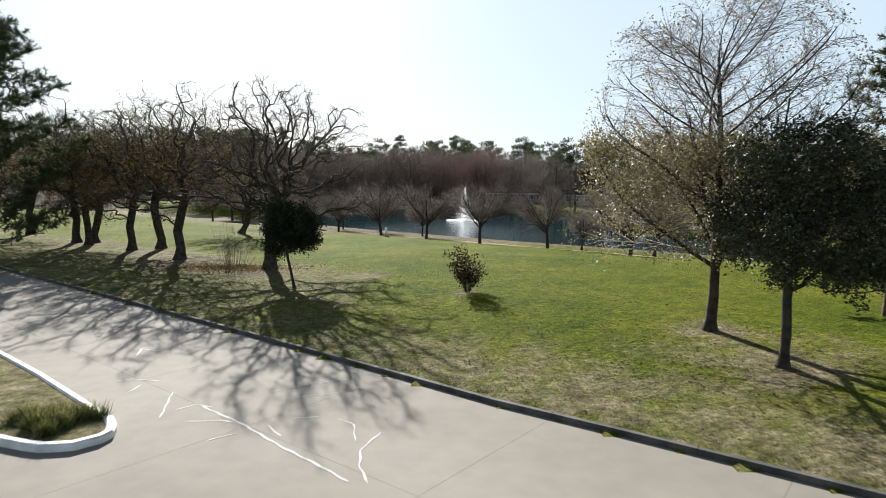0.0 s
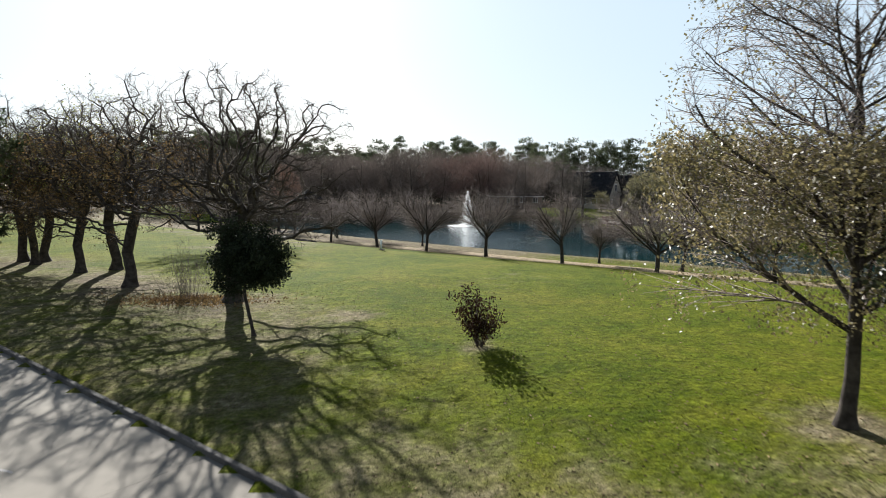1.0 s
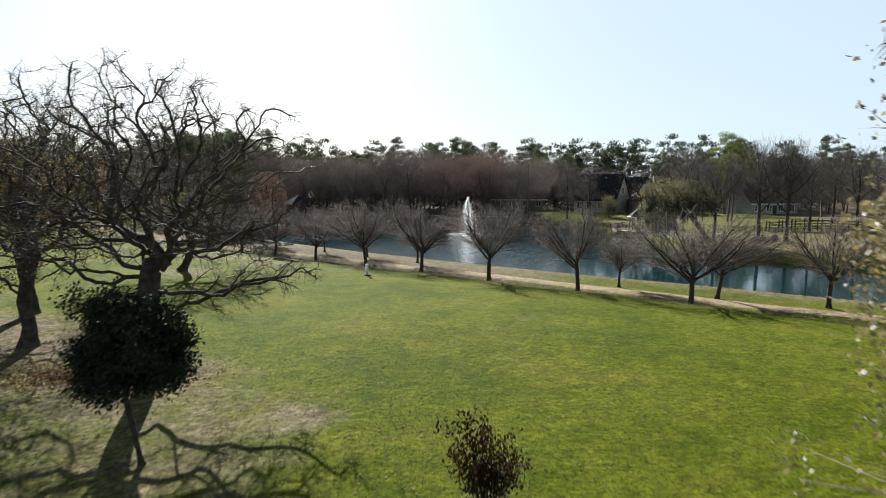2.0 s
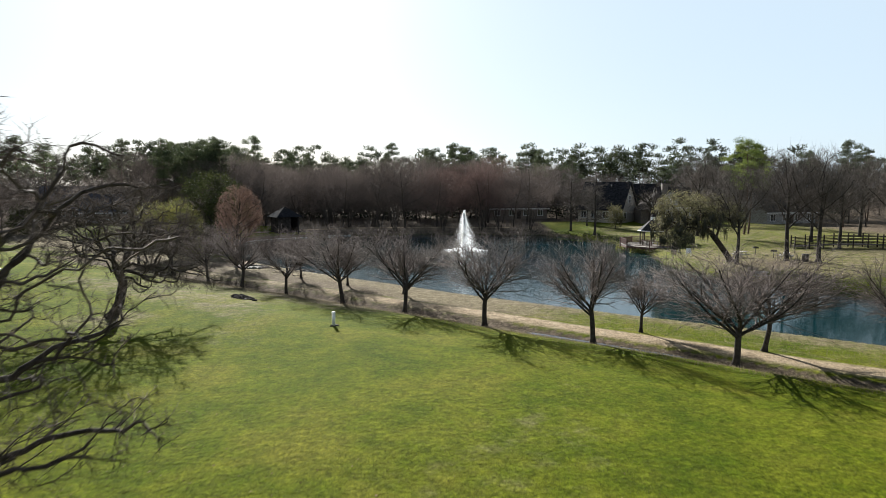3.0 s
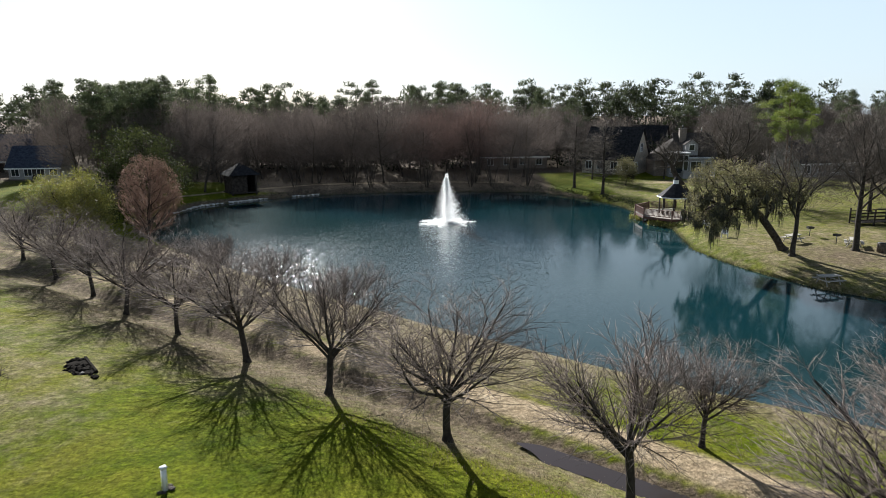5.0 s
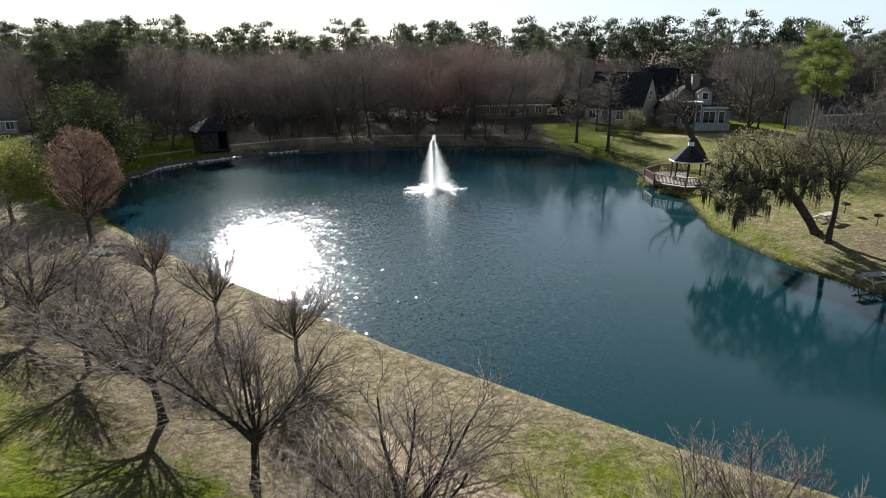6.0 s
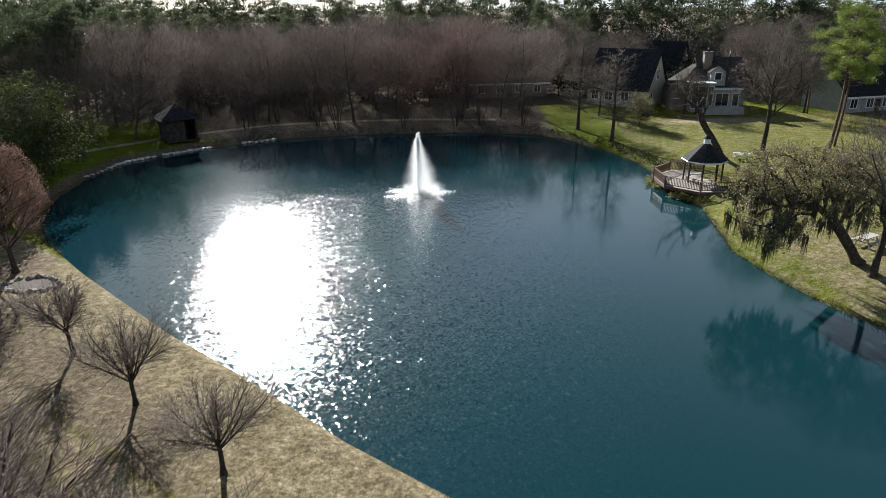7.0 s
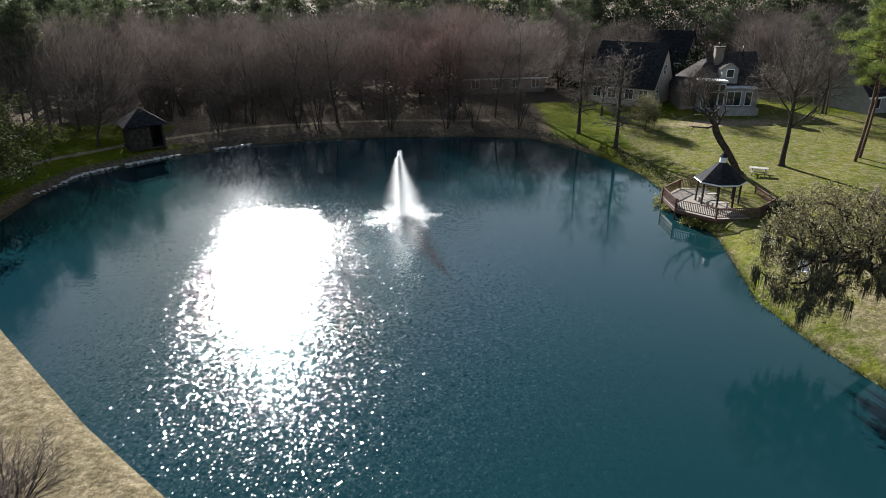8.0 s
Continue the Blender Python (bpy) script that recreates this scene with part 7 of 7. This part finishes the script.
    part("wall", bm_mesh("wall", gable_walls(11, 9, 3.2, 9.2), WALL_TAN), h)
    shingled(h, gable_roof(11, 9, 3.2, 9.2), SHINGLE, "large charcoal roof", 9, 3.2, 9.2, 11)
    add_window(h, pose(5.5, 0, 4.4, 0, 0, 90), 1.2, 1.6, 2, 2)
    add_window(h, pose(5.5, -2.6, 0.7, 0, 0, 90), 1.4, 1.5, 1, 2)
    for x in (-4.0, -1.4, 1.6, 4.0):
        add_window(h, pose(x, -4.5, 0.8), 1.3, 1.5, 1, 2)
    part("vent", tube_mesh("vent", (1.5, -1.2, 7.5), (1.5, -1.2, 8.7), 0.1, 0.1, METAL_DARK), h)
    # further houses among the trees
    for x, y, turn, w, d, e, r, wall, roof, label in (
            (57.9, 208.0, -38, 8.5, 8, 3.4, 8.9, WALL_TAN, SHINGLE, "cream house with a dark roof among bare trees"),
            (20, 190, 8, 15, 8, 3.0, 6.0, WALL_BRICK, SHINGLE, "low brick house with a dark roof behind the woodland"),
            (77, 168, 15, 13, 9, 3.0, 7.2, WALL_GREY, SHINGLE, "pale house with a dark roof beyond the far lawn"),
            (-75, 168, 10, 9, 8, 2.7, 6.2, WALL_GREY, SHINGLE_BLUE, "pale house with a blue grey roof beyond the lawn"),
            (-92, 182, 25, 12, 9, 3.0, 8.0, WALL_BRICK, SHINGLE_BLUE, "second house with a blue grey roof among pines")):
        h = thing("house", (x, y, z), label, "house", turn=turn)
        part("wall", bm_mesh("wall", gable_walls(w, d, e, r), wall), h)
        shingled(h, gable_roof(w, d, e, r), roof, "", d, e, r, w)
        for k in range(4):
            add_window(h, pose(-w / 2 + w * (k + 0.5) / 4, -d / 2, 0.8), 1.3, 1.4, 1, 2)
        part("fascia", box_mesh("fascia", -w / 2 - 0.5, -d / 2 - 0.55, e - 0.62, w / 2 + 0.5, -d / 2 - 0.47, e - 0.38, WHITE), h, "white eave board")
        part("door", box_mesh("door", -0.5, -d / 2 - 0.04, 0, 0.5, -d / 2 + 0.02, 2.05, WOOD_DARK), h)


build_houses()


def build_car():
    c = thing("parked_car", (66.6, 223.0, level(66.6, 223.0)), "white parked car beside a house", "car", turn=-20)
    bm = bmesh.new()
    side = [(-2.2, 0.35), (2.2, 0.35), (2.25, 0.75), (2.1, 0.95), (1.1, 1.0), (0.5, 1.5), (-1.2, 1.52), (-1.9, 1.05), (-2.25, 0.95)]
    a = [bm.verts.new((x, -0.88, q)) for x, q in side]
    b = [bm.verts.new((x, 0.88, q)) for x, q in side]
    bm.faces.new(a)
    bm.faces.new(b[::-1])
    for i in range(len(side)):
        bm.faces.new((a[i], b[i], b[(i + 1) % len(side)], a[(i + 1) % len(side)]))
    body = part("body", bm_mesh("body", bm, CAR_PAINT), c)
    for s in (-1, 1):
        part("side_window", box_mesh("side_window", -1.1, s * 0.885 - 0.006, 1.05, 0.55, s * 0.885 + 0.006, 1.4, GLASS), body)
        for x in (-1.4, 1.4):
            w = part("wheel", tube_mesh("wheel", (x, s * 0.7, 0.33), (x, s * 0.92, 0.33), 0.33, 0.33, TYRE, 18), c)
            part("rim", tube_mesh("rim", (x, s * 0.90, 0.33), (x, s * 0.935, 0.33), 0.2, 0.2, WHITE, 12), w)


build_car()


# ---- grass standing on the lawn and the banks ----
def build_grass():
    rng = np.random.default_rng(61)
    n = 52000
    x, y = rng.uniform(-16, 18, n), 8 + 34 * rng.random(n) ** 1.4
    keep = (y - np.interp(x, KX, KY)) * 0.78 > 0.3
    x, y = x[keep], y[keep]
    p = np.stack((x, y, land(x, y) - 0.005), 1)
    a, r = rng.uniform(0, 6.28, len(p)), rng.uniform(0.0, 0.06, len(p))
    q = p + np.stack((np.cos(a) * r, np.sin(a) * r, rng.uniform(0.025, 0.075, len(p))), 1)
    tagged(new("lawn_grass", tri_mesh("lawn_grass", *spikes(p, q, 0.008), BLADE)), "short mown grass of the near lawn", "grass", kind="stuff")
    n = 18000
    u = rng.uniform(-40, 30, n)
    s = np.concatenate((rng.normal(54.3, 1.1, n // 2), rng.uniform(61.4, 68.2, n - n // 2)))
    x, y = 4 + 0.797 * u + 0.603 * (s - 54.8), 65.7 - 0.603 * u + 0.797 * (s - 54.8)
    p = np.stack((x, y, land(x, y) - 0.01), 1)
    a, r = rng.uniform(0, 6.28, n), rng.uniform(0.0, 0.14, n)
    q = p + np.stack((np.cos(a) * r, np.sin(a) * r, rng.uniform(0.06, 0.20, n)), 1)
    tagged(new("bank_grass", tri_mesh("bank_grass", *spikes(p, q, 0.010), BLADE_DRY)), "tall dry grass on the ditch and lake bank", "grass", kind="stuff")


build_grass()


def build_shore_fringe():
    rng = np.random.default_rng(62)
    rim = np.array([(v.x, v.y) for v in resampled(LAKE + [LAKE[0]], 0.09) if across(v.x, v.y) > 71])
    p = np.concatenate((rim + rng.normal(0, 0.2, rim.shape), np.full((len(rim), 1), WATER_Z)), 1)
    p = np.repeat(p, 3, axis=0) + rng.normal(0, 0.08, (len(p) * 3, 3)) * np.array((1, 1, 0))
    e = p + np.stack((rng.normal(0, 0.12, len(p)), rng.normal(0, 0.12, len(p)), rng.uniform(0.1, 0.5, len(p))), 1)
    tagged(new("shore_fringe", tri_mesh("shore_fringe", *spikes(p, e, 0.02), BLADE_OLIVE)), "ragged grass fringe at the far water's edge", "grass", kind="stuff")


build_shore_fringe()


def build_fallen_leaves():
    rng = np.random.default_rng(64)
    spots = []
    for cx, cy, sx, sy, n in ((8.5, 17.5, 3.5, 3.0, 1500), (-9, 31, 5, 5, 2200), (-17, 38, 6, 5, 2200), (-2, 16.5, 6, 2.0, 900), (2, 24, 9, 7, 1500), (-8, 12, 2.5, 1.5, 200)):
        spots.append(np.stack((rng.normal(cx, sx, n), rng.normal(cy, sy, n)), 1))
    u, s = rng.uniform(-40, 28, 5500), np.concatenate((rng.normal(54.6, 1.2, 3500), rng.uniform(55, 58.3, 2000)))
    spots.append(np.stack((4 + 0.797 * u + 0.603 * (s - 54.8), 65.7 - 0.603 * u + 0.797 * (s - 54.8)), 1))
    xy = np.concatenate(spots)
    xy = xy[(xy[:, 1] - np.interp(xy[:, 0], KX, KY)) * 0.78 > 0.25]
    p = np.concatenate((xy, (land(xy[:, 0], xy[:, 1]) + 0.02)[:, None]), 1)
    v, f = blades(p, rng, 0.085, 0.7)
    v[:, 2] = np.repeat(p[:, 2], 4) + (v[:, 2] - np.repeat(p[:, 2], 4)) * 0.35
    tagged(new("fallen_leaves", tri_mesh("fallen_leaves", v, f, LEAF_FALLEN)), "pale dry leaves strewn over the grass", "leaves", kind="stuff")


build_fallen_leaves()
